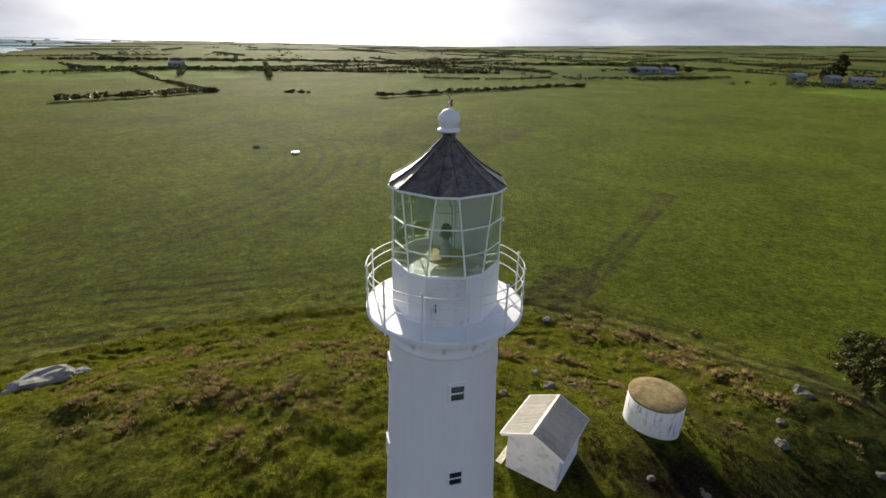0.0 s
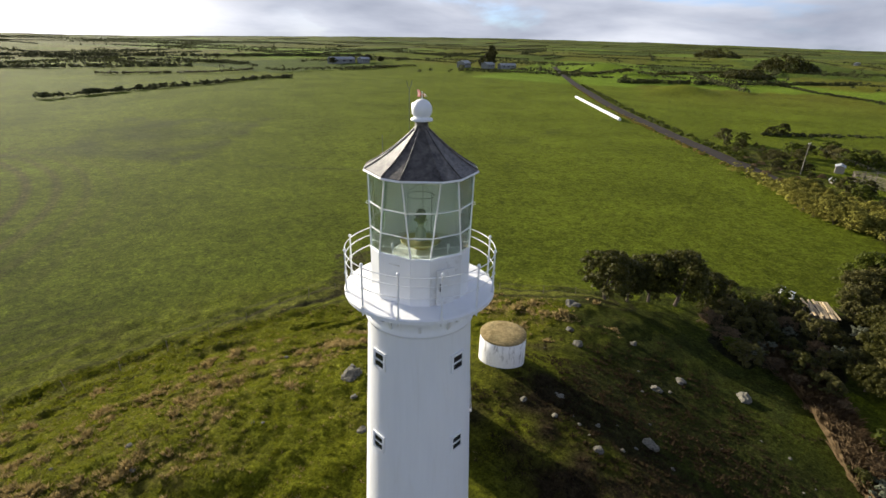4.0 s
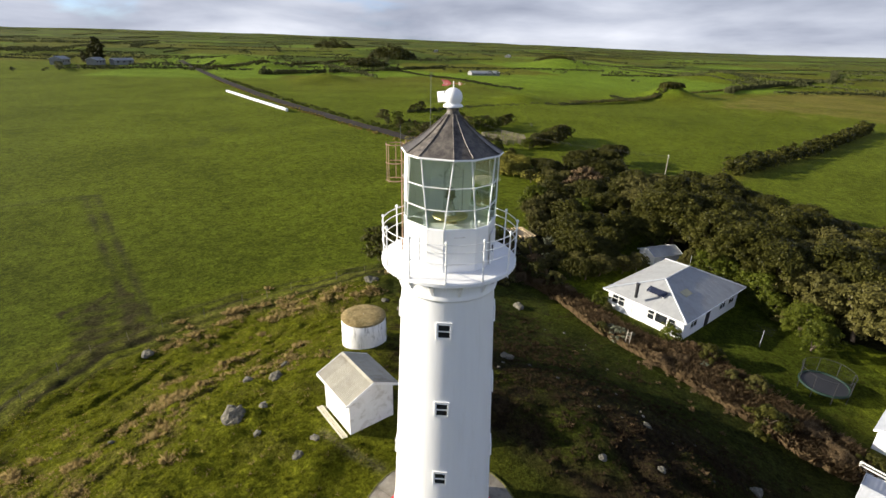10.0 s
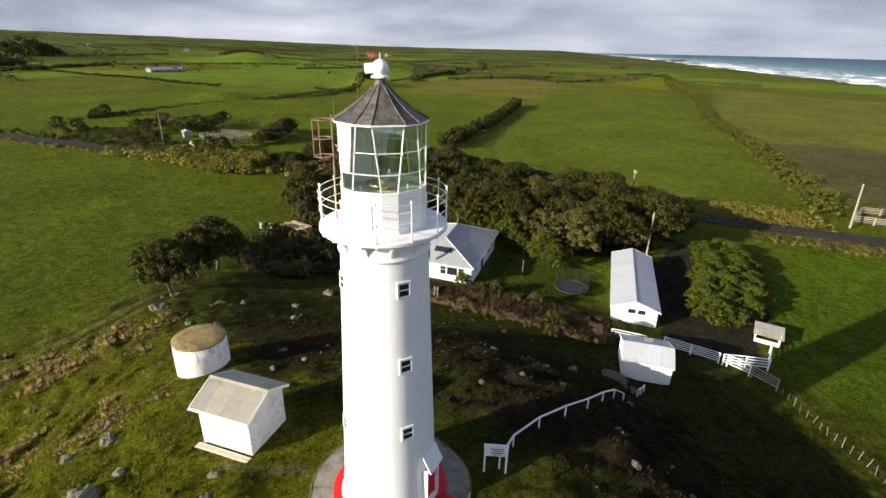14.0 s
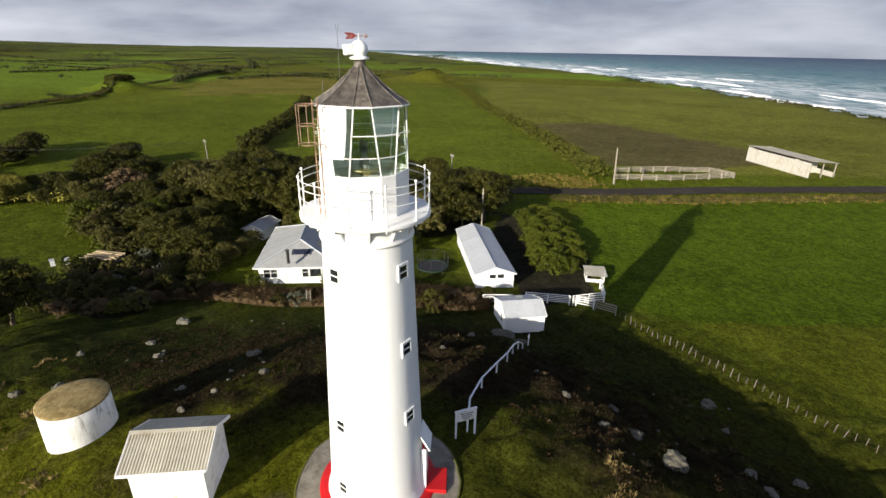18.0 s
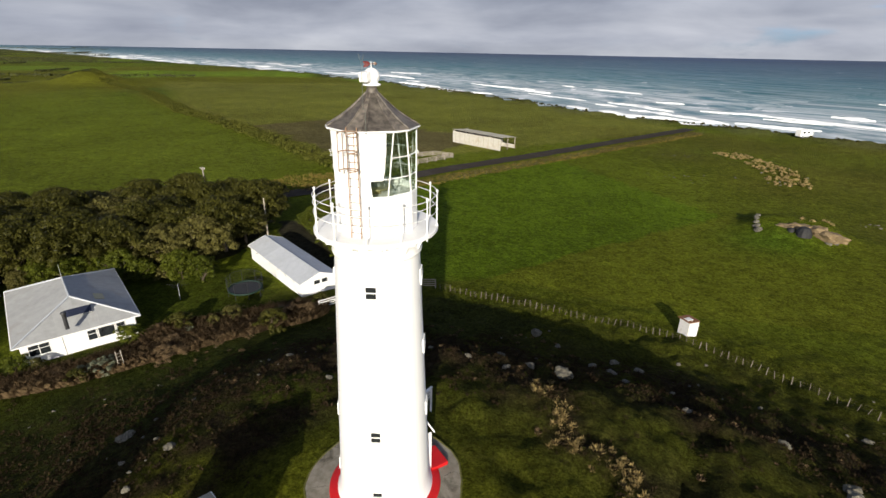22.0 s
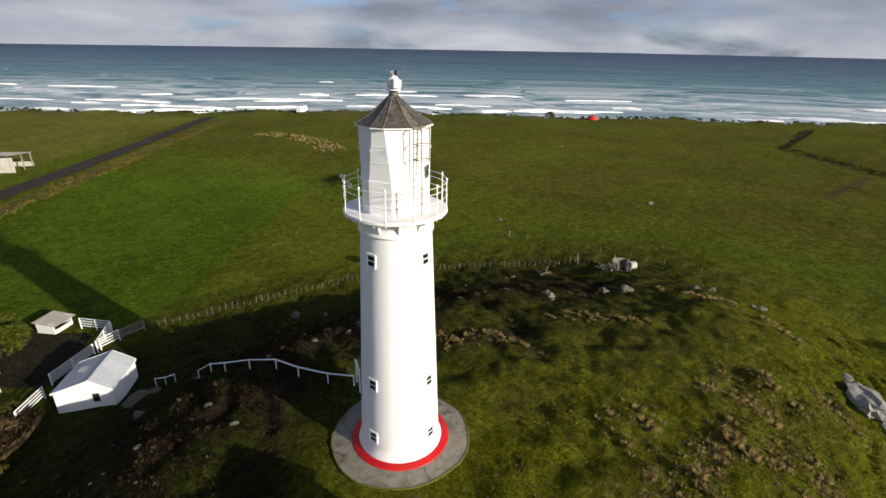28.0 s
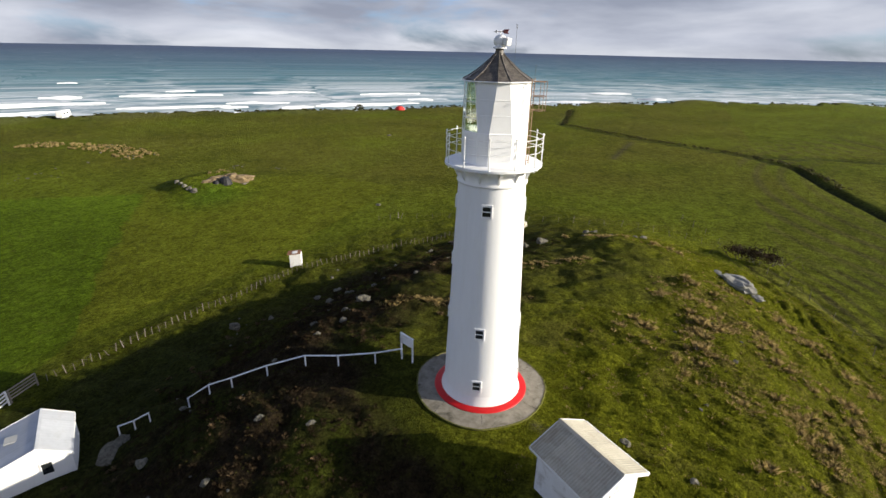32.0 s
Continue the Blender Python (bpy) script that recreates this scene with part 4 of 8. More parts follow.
def make_breakers():
    """Long low ridges of white water, steep on the landward side, in ragged rows off the shore."""
    foam = material("breaker_foam", ((0.72, 0.74, 0.76), (0.86, 0.87, 0.88)), 0.6, 0.95, bump=0.6, bump_scale=3, spec=0.05)
    rnd = random.Random(31)
    line = COAST[1:14]
    b = Build()
    for (ax, ay), (bx, by) in zip(line[:-1], line[1:]):
        ln = math.hypot(bx - ax, by - ay)
        ux, uy = (bx - ax) / ln, (by - ay) / ln
        ox, oy = -uy, ux
        far = min(4.0, max(1.0, math.hypot((ax + bx) / 2, (ay + by) / 2) / 260))
        for row, share in ((26, 0.52), (46, 0.44), (70, 0.46), (100, 0.42), (140, 0.26), (190, 0.07)):
            s = rnd.uniform(-30, 0)
            while s < ln:
                half = rnd.uniform(6, 32) * far ** 0.5
                if rnd.random() < share:
                    off, hgt, wid = row * (1 + rnd.gauss(0, 0.14)), rnd.uniform(0.6, 1.3), rnd.uniform(2.0, 5.6) * far ** 0.6
                    n = max(6, int(half * 2 / 2.5))
                    bend = rnd.uniform(-0.004, 0.004)
                    vs, fs = [], []
                    for i in range(n + 1):
                        t = 2 * i / n - 1
                        k = max(0.0, 1 - t * t) ** 0.9 * (0.70 + 0.9 * wobble(s + t * half, off, 0.13, 2.0) + 0.4 * wobble(s + t * half, off, 0.5, 4.0))
                        k = max(k, 0.02)
                        q = s + half + t * half
                        o = off + bend * (t * half) ** 2 + 2.6 * wobble(q, off, 0.06, 5.0) + 0.9 * wobble(q, off, 0.3, 6.0)
                        for d, z in ((-0.5, -0.7), (-0.25, 0.75), (0.1, 1.0), (0.9, 0.45), (2.2, -0.6)):
                            e = o + d * wid * k
                            vs.append((ax + ux * q + ox * e, ay + uy * q + oy * e, SEA_Z + 0.35 + z * hgt * (0.4 + 0.6 * k)))
                    for i in range(n):
                        for j in range(4):
                            a = i * 5 + j
                            fs.append((a, a + 5, a + 6, a + 1))
                    b.add(vs, fs)
                s += half * 2 + rnd.uniform(1, 20) * far ** 0.5
    single("breakers", b, foam, Matrix(), "white breaking waves in rows off the shore", "waves", kind="stuff", smooth=True)


make_breakers()


def strip(name, line, width, mat, label, category, lift=0.06, wander=0.0):
    """A ribbon of paving along a line, resting on the ground."""
    pts = []
    for (ax, ay), (bx, by) in zip(line[:-1], line[1:]):
        n = max(2, int(math.hypot(bx - ax, by - ay) / 3))
        pts += [(ax + (bx - ax) * i / n, ay + (by - ay) * i / n) for i in range(n)]
    pts.append(line[-1])
    b = Build()
    vs, fs = [], []
    for i, (x, y) in enumerate(pts):
        x0, y0 = pts[max(i - 1, 0)]
        x1, y1 = pts[min(i + 1, len(pts) - 1)]
        d = math.hypot(x1 - x0, y1 - y0)
        nx, ny = -(y1 - y0) / d, (x1 - x0) / d
        for s in (-1, -0.33, 0.33, 1):
            o = s * width / 2 + wander * wobble(x, y, 0.15, s)
            px, py = x + nx * o, y + ny * o
            vs.append((px, py, ground_z(px, py) + lift + 0.5 * max(0, (math.hypot(px, py) - 90) / 200) + (0.05 if abs(s) < 0.5 else 0)))
    for i in range(len(pts) - 1):
        for j in range(3):
            o = i * 4 + j
            fs.append((o, o + 1, o + 5, o + 4))
    b.add(vs, fs)
    return single(name, b, mat, Matrix(), label, category, kind="structure", smooth=True)


strip("road", ROAD_NORTH, 5.2, ASPHALT, "narrow dark sealed country road between hedges", "road", 0.25, 0.2)
strip("road", ROAD_SOUTH, 5.0, ASPHALT, "dark sealed road running down to the shore", "road", 0.15, 0.3)

# ---- lighthouse ----


def tower_r(z):
    return 2.20 - 0.037 * z


def az(deg, r, z=0.0):
    return Vector((r * math.cos(radians(deg)), r * math.sin(radians(deg)), z))


def facing(deg, r, z):
    """A frame whose x runs along the wall, y outward, z up, at that azimuth."""
    return Matrix.Translation(az(deg, r, z)) @ Matrix.Rotation(radians(deg - 90), 4, "Z")


VANE = material("faded_red_vane", ((0.17, 0.022, 0.02), (0.27, 0.04, 0.035)), 9.0, 0.7, stain=(0.42, 0.34, 0.30), stain_scale=4.0, stain_amount=0.9)
ROD = material("weathered_rod", ((0.09, 0.10, 0.09), (0.15, 0.16, 0.14)), 6.0, 0.6)
BEACON = material("beacon_housing", ((0.09, 0.095, 0.095), (0.16, 0.165, 0.16)), 5.0, 0.35)


def make_lighthouse():
    th = thing("lighthouse", Matrix(), "tall white cast-iron lighthouse with dark conical roof and red base", "lighthouse")
    # shaft in rings of plates with a slight lap
    rings = [0.0, 3.2, 6.55, 9.9, 12.75]
    for z0, z1 in zip(rings[:-1], rings[1:]):
        b = Build()
        prof = [(tower_r(z0), z0), (tower_r(z1), z1)]
        b.lathe(prof, 72)
        part("shaft_ring", b, WHITE_TOWER, th, smooth=True)
    b = Build().lathe([(2.30, 0.19), (2.36, 0.18), (2.72, 0.13), (2.76, 0.10), (2.77, 0.02), (2.77, -0.35)], 64)
    part("red_skirt", b, RED, th, "bright red painted flared base ring", smooth=True)
    part("plinth", Build().lathe([(2.17, 0.72), (2.20, 0.60), (2.25, 0.40), (2.33, 0.24), (2.35, 0.17)], 64), WHITE_TOWER, th, smooth=True)
    # cornice and cove under the gallery
    b = Build().lathe([(tower_r(12.75) + 0.0, 12.70), (1.80, 12.72), (1.82, 12.80), (1.76, 12.86), (1.76, 13.18), (1.80, 13.30), (1.93, 13.42), (2.12, 13.52), (2.12, 13.58), (1.5, 13.58)], 72)
    part("cornice", b, WHITE_TOWER, th, smooth=True)
    for k in range(12):
        m = facing(29 + 30 * k, 1.76, 0)
        b = Build()
        vs = [(-0.05, 0, 12.9), (-0.05, 0, 13.575), (-0.05, 0.58, 13.575), (-0.05, 0.56, 13.46), (-0.05, 0.22, 13.33), (-0.05, 0.10, 13.1)]
        vs2 = [(0.05, y, z) for _, y, z in vs]
        n = len(vs)
        b.add([m @ Vector(p) for p in vs + vs2], [tuple(range(n)), tuple(reversed(range(n, 2 * n)))] + [(i, n + i, n + (i + 1) % n, (i + 1) % n) for i in range(n)])
        part("bracket", b, WHITE, th)
    b = Build().lathe([(1.45, 13.58), (2.40, 13.58), (2.45, 13.61), (2.45, 13.72), (2.40, 13.75), (1.45, 13.75)], 72)
    part("gallery_deck", b, WHITE, th)
    # railing: posts with ball tops, two rails
    post = Build()
    post.tube((0, 0, -0.22), (0, 0, 1.38), 0.030, 0.026, 8)
    post.lathe([(0.0, 1.50), (0.045, 1.47), (0.055, 1.43), (0.03, 1.38)], 10)
    post.lathe([(0.05, 0.72), (0.05, 0.66), (0.03, 0.64)], 8)
    post.lathe([(0.06, 0.06), (0.06, -0.02), (0.03, -0.03)], 8)
    pm = post.data("rail_post", WHITE_RAIL)
    rails = {}
    for z in (14.42, 14.80, 15.07):
        b = Build().path([az(360 * i / 72, 2.40, z) for i in range(72)], 0.015, 6, True)
        rails[z] = part("gallery_rail", b, WHITE_RAIL, th)
    for k in range(12):
        o = part("rail_post", pm, WHITE_RAIL, th)
        o.matrix_local = Matrix.Translation(az(14 + 30 * k, 2.40, 13.72))
    # lantern: twelve sides that lean to and fro
    N, D = 12, 4.75
    zg, ze = 15.25, 17.60
    rb, rt = 1.60, 1.60

    def corner(k, z):
        """Corner k between two sides, at height z."""
        t = (z - zg) / (ze - zg)
        s = 1 if k % 2 == 0 else -1
        a = 44 + 30 * k + s * D * (1 - 2 * t)
        return az(a, rb + (rt - rb) * t, z)

    # sides: number k lies between corners k-1 and k, centred on 29 + 30 k
    def side_point(k, f, z, out=0.0):
        p = corner(k - 1, z).lerp(corner(k, z), f)
        c = (corner(k - 1, z) + corner(k, z)) / 2
        n = Vector((c.x, c.y, 0)).normalized()
        return p + n * out

    BLANK = {-1 % 12, 0, 1, 2}
    for k in range(N):
        b = Build()
        lo, hi = 13.69, zg
        b.slab([az(44 + 30 * (k - 1) + (D if (k - 1) % 2 == 0 else -D), rb + 0.03, lo), az(44 + 30 * k + (D if k % 2 == 0 else -D), rb + 0.03, lo), side_point(k, 1, hi, 0.03), side_point(k, 0, hi, 0.03)], 0.08)
        part("lower_wall_panel", b, WHITE_GRUBBY if k % 5 == 3 else WHITE_TOWER, th)
    zrows = [zg, zg + 0.62, zg + 1.36, ze]
    for k in range(N):
        if k in BLANK:
            b = Build()
            b.slab([side_point(k, 0, zg, -0.01), side_point(k, 1, zg, -0.01), side_point(k, 1, ze, -0.01), side_point(k, 0, ze, -0.01)], 0.04)
            part("blind_panel", b, WHITE, th)
            for f in (0.36, 0.66):
                z = zg + (ze - zg) * f
                part("panel_seam", Build().path([side_point(k, 0.02, z, 0.0), side_point(k, 0.98, z, 0.0)], 0.012, 5), WHITE, th)
        else:
            for r in range(3):
                z0, z1 = zrows[r], zrows[r + 1]
                if k == 3 and r > 0:
                    # a blind plate covers most of this pane
                    b = Build().slab([side_point(k, 0.01, z0, 0.025), side_point(k, 0.74 if r == 2 else 0.66, z0, 0.025), side_point(k, 0.78 if r == 2 else 0.72, z0 + 0.2, 0.025), side_point(k, 0.76, z1, 0.025), side_point(k, 0.01, z1, 0.025)], 0.02)
                    part("blind_plate", b, WHITE, th)
                b = Build().slab([side_point(k, 0.005, z0), side_point(k, 0.995, z0), side_point(k, 0.995, z1), side_point(k, 0.005, z1)], 0.012)
                o = part("lantern_pane", b, PANE, th)
                o.visible_shadow = False
    for k in range(N):
        if k in BLANK and (k + 1) % 12 in BLANK:
            continue
        b = Build().path([corner(k, zg - 0.02) * 1.0, corner(k, ze)], 0.026, 6)
        part("glazing_bar", b, WHITE_RAIL, th)
    for z in zrows[1:3]:
        b = Build()
        for k in range(N):
            if k not in BLANK and not (k == 3 and z > zg + 1):
                b.path([corner(k - 1, z) * 1.003, corner(k, z) * 1.003], 0.019, 5)
        part("glazing_ring", b, WHITE_RAIL, th)
    for z, r in ((zg, 0.045), (ze, 0.05)):
        part("lantern_ring", Build().path([corner(k, z) for k in range(N)], r, 6, True), WHITE, th)
    # small hand rings on the glazing
    for k in range(N):
        c = corner(k, zrows[2] + 0.03)
        part("hand_ring", Build().path([c * 1.0 + Vector((c.x, c.y, 0)).normalized() * (0.05 + 0.035 * math.sin(a)) + Vector((0, 0, 0.05 * math.cos(a))) for a in np.linspace(0, 2 * math.pi, 9)[:-1]], 0.009, 5, True), WHITE_RAIL, th)
    # roof: twelve sheets, standing seams, eave
    ra = 0.20
    ev = [corner(k, ze) * 1.07 for k in range(N)]
    ev = [Vector((p.x, p.y, ze + 0.03)) for p in ev]
    tp = [Vector((p.x, p.y, 0)).normalized() * ra + Vector((0, 0, 18.78)) for p in ev]

    def roof_at(k, t):
        p = ev[k].lerp(tp[k], t)
        return p - Vector((0, 0, 0.10 * math.sin(math.pi * t)))

    for k in range(N):
        b = Build()
        n = 5
        vs = [roof_at(k - 1, i / n) for i in range(n + 1)] + [roof_at(k, i / n) for i in range(n + 1)]
        vs += [p - Vector((0, 0, 0.03)) for p in vs]
        s = 2 * n + 2
        fs = []
        for i in range(n):
            fs += [(i, n + 1 + i, n + 2 + i, i + 1), (s + i, s + i + 1, s + n + 2 + i, s + n + 1 + i)]
        fs += [(0, s, s + n + 1, n + 1)]
        b.add(vs, fs)
        part("roof_sheet", b, COPPER, th, smooth=False)
        part("roof_seam", Build().path([roof_at(k, i / 5) + Vector((0, 0, 0.015)) for i in range(6)], 0.020, 5), COPPER, th)
    part("eave", Build().path([p * 1.0 - Vector((0, 0, 0.05)) for p in ev], 0.036, 6, True), WHITE, th)
    part("ceiling_lining", Build().lathe([(1.5, ze - 0.02), (0.2, ze + 0.2)], 12), WHITE_GRUBBY, th)
    # neck, ball ventilator, cowl
    part("neck", Build().lathe([(0.24, 18.70), (0.22, 18.80), (0.19, 18.86), (0.19, 18.98), (0.23, 19.02)], 24), COPPER, th, "dark collar", smooth=True)
    ball = [(0.31, 18.99), (0.33, 19.02), (0.31, 19.06), (0.26, 19.08)] + [(0.30 * math.cos(a), 19.30 + 0.30 * math.sin(a)) for a in np.linspace(-0.75, math.pi / 2 - 0.02, 12)]
    part("ball_ventilator", Build().lathe(ball, 28), WHITE, th, smooth=True)
    m = facing(75, 0.20, 19.32)
    b = Build()
    b.box((0, 0.17, 0), (0.36, 0.30, 0.34), m @ Matrix.Rotation(radians(-8), 4, "X"), 0.03)
    part("cowl", b, WHITE_GRUBBY, th, "open square ventilator cowl")
    part("spindle", Build().tube((0, 0, 19.55), (0, 0, 19.80), 0.020, 0.014, 6), WHITE_GRUBBY, th)
    d = Vector((math.cos(radians(75)), math.sin(radians(75)), 0))
    zv = Vector((0, 0, 19.72))
    up = Vector((0, 0, 1))
    part("vane_arm", Build().path([zv - d * 0.34, zv + d * 0.34], 0.014, 5), RUST, th)
    part("wind_vane", Build().slab([zv + d * 0.10 - up * 0.03, zv + d * 0.22 - up * 0.09, zv + d * 0.46 - up * 0.10, zv + d * 0.38 - up * 0.01, zv + d * 0.47 + up * 0.10, zv + d * 0.20 + up * 0.09, zv + d * 0.10 + up * 0.03], 0.02), VANE, th, "faded red wind vane tail with pale worn patches")
    part("wind_vane_arrow", Build().slab([zv - d * 0.18 - up * 0.05, zv - d * 0.30, zv - d * 0.22 - up * 0.0, zv - d * 0.44, zv - d * 0.22 + up * 0.01, zv - d * 0.30 + up * 0.03, zv - d * 0.18 + up * 0.06], 0.02), WHITE_GRUBBY, th)
    part("arrow_scroll", Build().path([zv - d * (0.24 + 0.05 * math.cos(q)) + up * 0.05 * math.sin(q) for q in np.linspace(0, 2 * math.pi, 9)[:-1]], 0.012, 5, True), RUST, th)
    # lightning rod and a short aerial beside the ball
    a0 = az(88, 0.78, 18.3)
    part("lightning_rod", Build().path([a0 - Vector((0, 0, 0.1)), a0 + Vector((0, 0, 1.55))], 0.008, 5), ROD, th)
    part("rod_fork", Build().path([a0 + Vector((-0.09, 0, 1.75)), a0 + Vector((-0.06, 0, 1.58)), a0 + Vector((0, 0, 1.54)), a0 + Vector((0.06, 0, 1.58)), a0 + Vector((0.09, 0, 1.75))], 0.008, 5), ROD, th)
    # ladder with cage hoops up the blind side
    m = facing(88, 1.66, 0)
    for sx in (-0.2, 0.2):
        part("ladder_stile", Build().tube(m @ Vector((sx, 0.10, 13.7)), m @ Vector((sx, 0.10, 17.75)), 0.022, None, 6), LADDER, th)
    for i in range(13):
        z = 13.95 + 0.29 * i
        part("ladder_rung", Build().tube(m @ Vector((-0.2, 0.10, z)), m @ Vector((0.2, 0.10, z)), 0.012, None, 5), LADDER, th)
    for z in (16.35, 16.98, 17.62):
        hoop = [m @ Vector((0.32 * math.sin(a), 0.12 + 0.32 * (1 - math.cos(a)) , z)) for a in np.linspace(-2.6, 2.6, 16)]
        part("cage_hoop", Build().path(hoop, 0.020, 5), LADDER, th)
    for a in (-1.9, -0.0 + math.pi, 1.9):
        p0 = (0.32 * math.sin(a), 0.12 + 0.32 * (1 - math.cos(a)))
        part("cage_strap", Build().tube(m @ Vector((*p0, 16.3)), m @ Vector((*p0, 17.66)), 0.014, None, 5), LADDER, th)
    part("aerial", Build().tube(m @ Vector((-0.5, 0.0, 17.5)), m @ Vector((-0.5, 0.0, 18.35)), 0.009, None, 5), ROD, th)
    # door of the gallery
    m = facing(269, 1.60, 13.69)
    part("gallery_door", Build().box((0.05, 0.0, 0.62), (0.62, 0.05, 1.2), m, 0.01), WHITE_GRUBBY, th)
    part("door_handle", Build().tube(m @ Vector((0.27, 0.06, 0.55)), m @ Vector((0.27, 0.06, 0.80)), 0.018, None, 6), BLACK_METAL, th)
    # lamp and pedestal within, floor of the lantern
    part("lantern_floor", Build().lathe([(1.56, 15.02), (1.56, 14.98), (0.02, 14.98), (0.02, 15.02), (1.56, 15.02)], 24), WHITE_GRUBBY, th)
    part("service_table", Build().lathe([(0.02, 15.30), (0.62, 15.30), (0.64, 15.26), (0.60, 15.22), (0.25, 15.18), (0.22, 15.0)], 24), BRASS, th)
    part("lamp_pedestal", Build().lathe([(0.20, 15.3), (0.16, 15.6), (0.10, 15.7), (0.10, 15.9), (0.22, 15.95)], 16), GREY_METAL, th)
    part("beacon_lens", Build().lathe([(0.10, 15.85), (0.15, 15.95), (0.17, 16.08), (0.15, 16.2), (0.11, 16.28), (0.02, 16.32)], 18), BEACON, th, "dark rotating beacon", smooth=True)
    for i in range(3):
        a = 50 + 120 * i
        part("lens_frame", Build().path([az(a, 0.42, 15.3), az(a, 0.42, 16.9), az(a, 0.1, 17.1)], 0.014, 5), GREY_METAL, th)
    part("lens_hoop", Build().path([az(15 * i, 0.42, 16.75) for i in range(24)], 0.012, 5, True), GREY_METAL, th)
    # windows of the shaft
    for col, zs in ((13, (11.55, 4.72, 1.43)), (103, (11.55, 4.75, 1.43)), (193, (11.58, 8.26, 4.95)), (283, (11.55, 8.28, 4.95))):
        for z in zs:
            m = facing(col, tower_r(z) - 0.03, z) @ Matrix.Rotation(radians(2.1), 4, "X")
            w = part("window", Build().box((0, 0.02, 0), (0.40, 0.06, 0.50), m), WINDOW, th)
            fr = Build()
            for s in (-1, 1):
                fr.box((s * 0.245, 0.03, 0), (0.09, 0.10, 0.68), m, 0.012)
                fr.box((0, 0.03, s * 0.295), (0.40, 0.10, 0.09), m, 0.0)
            part("window_frame", fr, WHITE, w)
            part("window_bar", Build().box((0, 0.062, 0), (0.40, 0.03, 0.045), m), WHITE_RAIL, w)
    # porch over the ground-level door on the south-western side
    m = facing(227, tower_r(1) - 0.05, 0)
    part("porch_roof", Build().slab([m @ Vector((-0.56, -0.06, 3.25)), m @ Vector((0.56, -0.06, 3.25)), m @ Vector((0.56, 0.36, 2.45)), m @ Vector((-0.56, 0.36, 2.45))][::-1], 0.07), WHITE, th)
    for q in (-0.5, 0.5):
        part("porch_side", Build().box((q, 0.10, 1.25), (0.09, 0.26, 2.5), m, 0.01), WHITE, th)
    part("entrance_door", Build().box((0, 0.06, 1.2), (0.88, 0.06, 2.2), m, 0.01), RED, th, "red painted entrance door")
    part("door_step", Build().box((0, 0.70, 0.10), (1.35, 0.95, 0.34), m, 0.02), RED, th, "red painted concrete step")


make_lighthouse()

# round concrete apron: one worn slab with a mossy rim and a few cracks
MOSS = material("rim_moss", ((0.07, 0.075, 0.012), (0.15, 0.14, 0.03)), 9.0, 0.95, bump=0.8, bump_scale=30)
apron = thing("concrete_apron", Matrix(), "round weathered concrete apron at the tower's foot", "pavement", kind="structure")
arc = [2 * math.pi * i / 96 for i in range(96)]
rim_r = [3.88 + 0.05 * math.sin(3 * a + 1) + 0.04 * math.sin(7 * a) + 0.05 * wobble(8 * math.cos(a), 8 * math.sin(a), 1.0, 3.0) for a in arc]
b = Build()
vs, fs = [], []
for a, r in zip(arc, rim_r):
    vs += [(2.3 * math.cos(a), 2.3 * math.sin(a), 0.09), (3.2 * math.cos(a), 3.2 * math.sin(a), 0.07), (r * math.cos(a), r * math.sin(a), 0.05), (r * math.cos(a), r * math.sin(a), -0.4)]
for i in range(96):
    o, o2 = 4 * i, 4 * ((i + 1) % 96)
    fs += [(o + j, o + j + 1, o2 + j + 1, o2 + j) for j in range(3)]
part("concrete_slab", b.add(vs, fs), CONCRETE, apron)
part("mossy_rim", Build().path([((r + 0.02) * math.cos(a), (r + 0.02) * math.sin(a), 0.03) for a, r in zip(arc, rim_r)], 0.055, 6, True), MOSS, apron, "green mossy edge")
for deg, ra, rb in ((78, 2.8, 3.8), (141, 2.8, 3.85), (22, 2.9, 3.6), (335, 2.8, 3.85), (203, 3.0, 3.8)):
    crack = [az(deg + 5 * wobble(q, deg, 1.3), q, 0.093 - 0.024 * (q - 2.3)) for q in np.linspace(ra, rb, 9)]
    part("crack", Build().path(crack, 0.007, 4), DARK, apron)

# ---- buildings ----


def axes(x, y, z, dx, dy):
    """A frame at that place whose x axis points along (dx, dy)."""
    return pose(x, y, z, 0, 0, math.degrees(math.atan2(dy, dx)))


def wall_box(th, pts, h, mat, name="wall", t=0.12, base=0.0, skirt=1.2):
    """Upright wall panels round a ring of plan points, sunk a little into the slope."""
    obs = []
    k = len(pts)
    for i in range(k):
        a, b = Vector((*pts[i], 0)), Vector((*pts[(i + 1) % k], 0))
        d = (b - a).normalized()
        m = Matrix.Translation((a + b) / 2) @ Matrix.Rotation(math.atan2(d.y, d.x), 4, "Z")
        bld = Build().box((0, t / 2, base + (h - skirt) / 2), ((b - a).length - 0.002 * i, t, h + skirt), m)
        obs.append(part(name, bld, mat, th))
    return obs


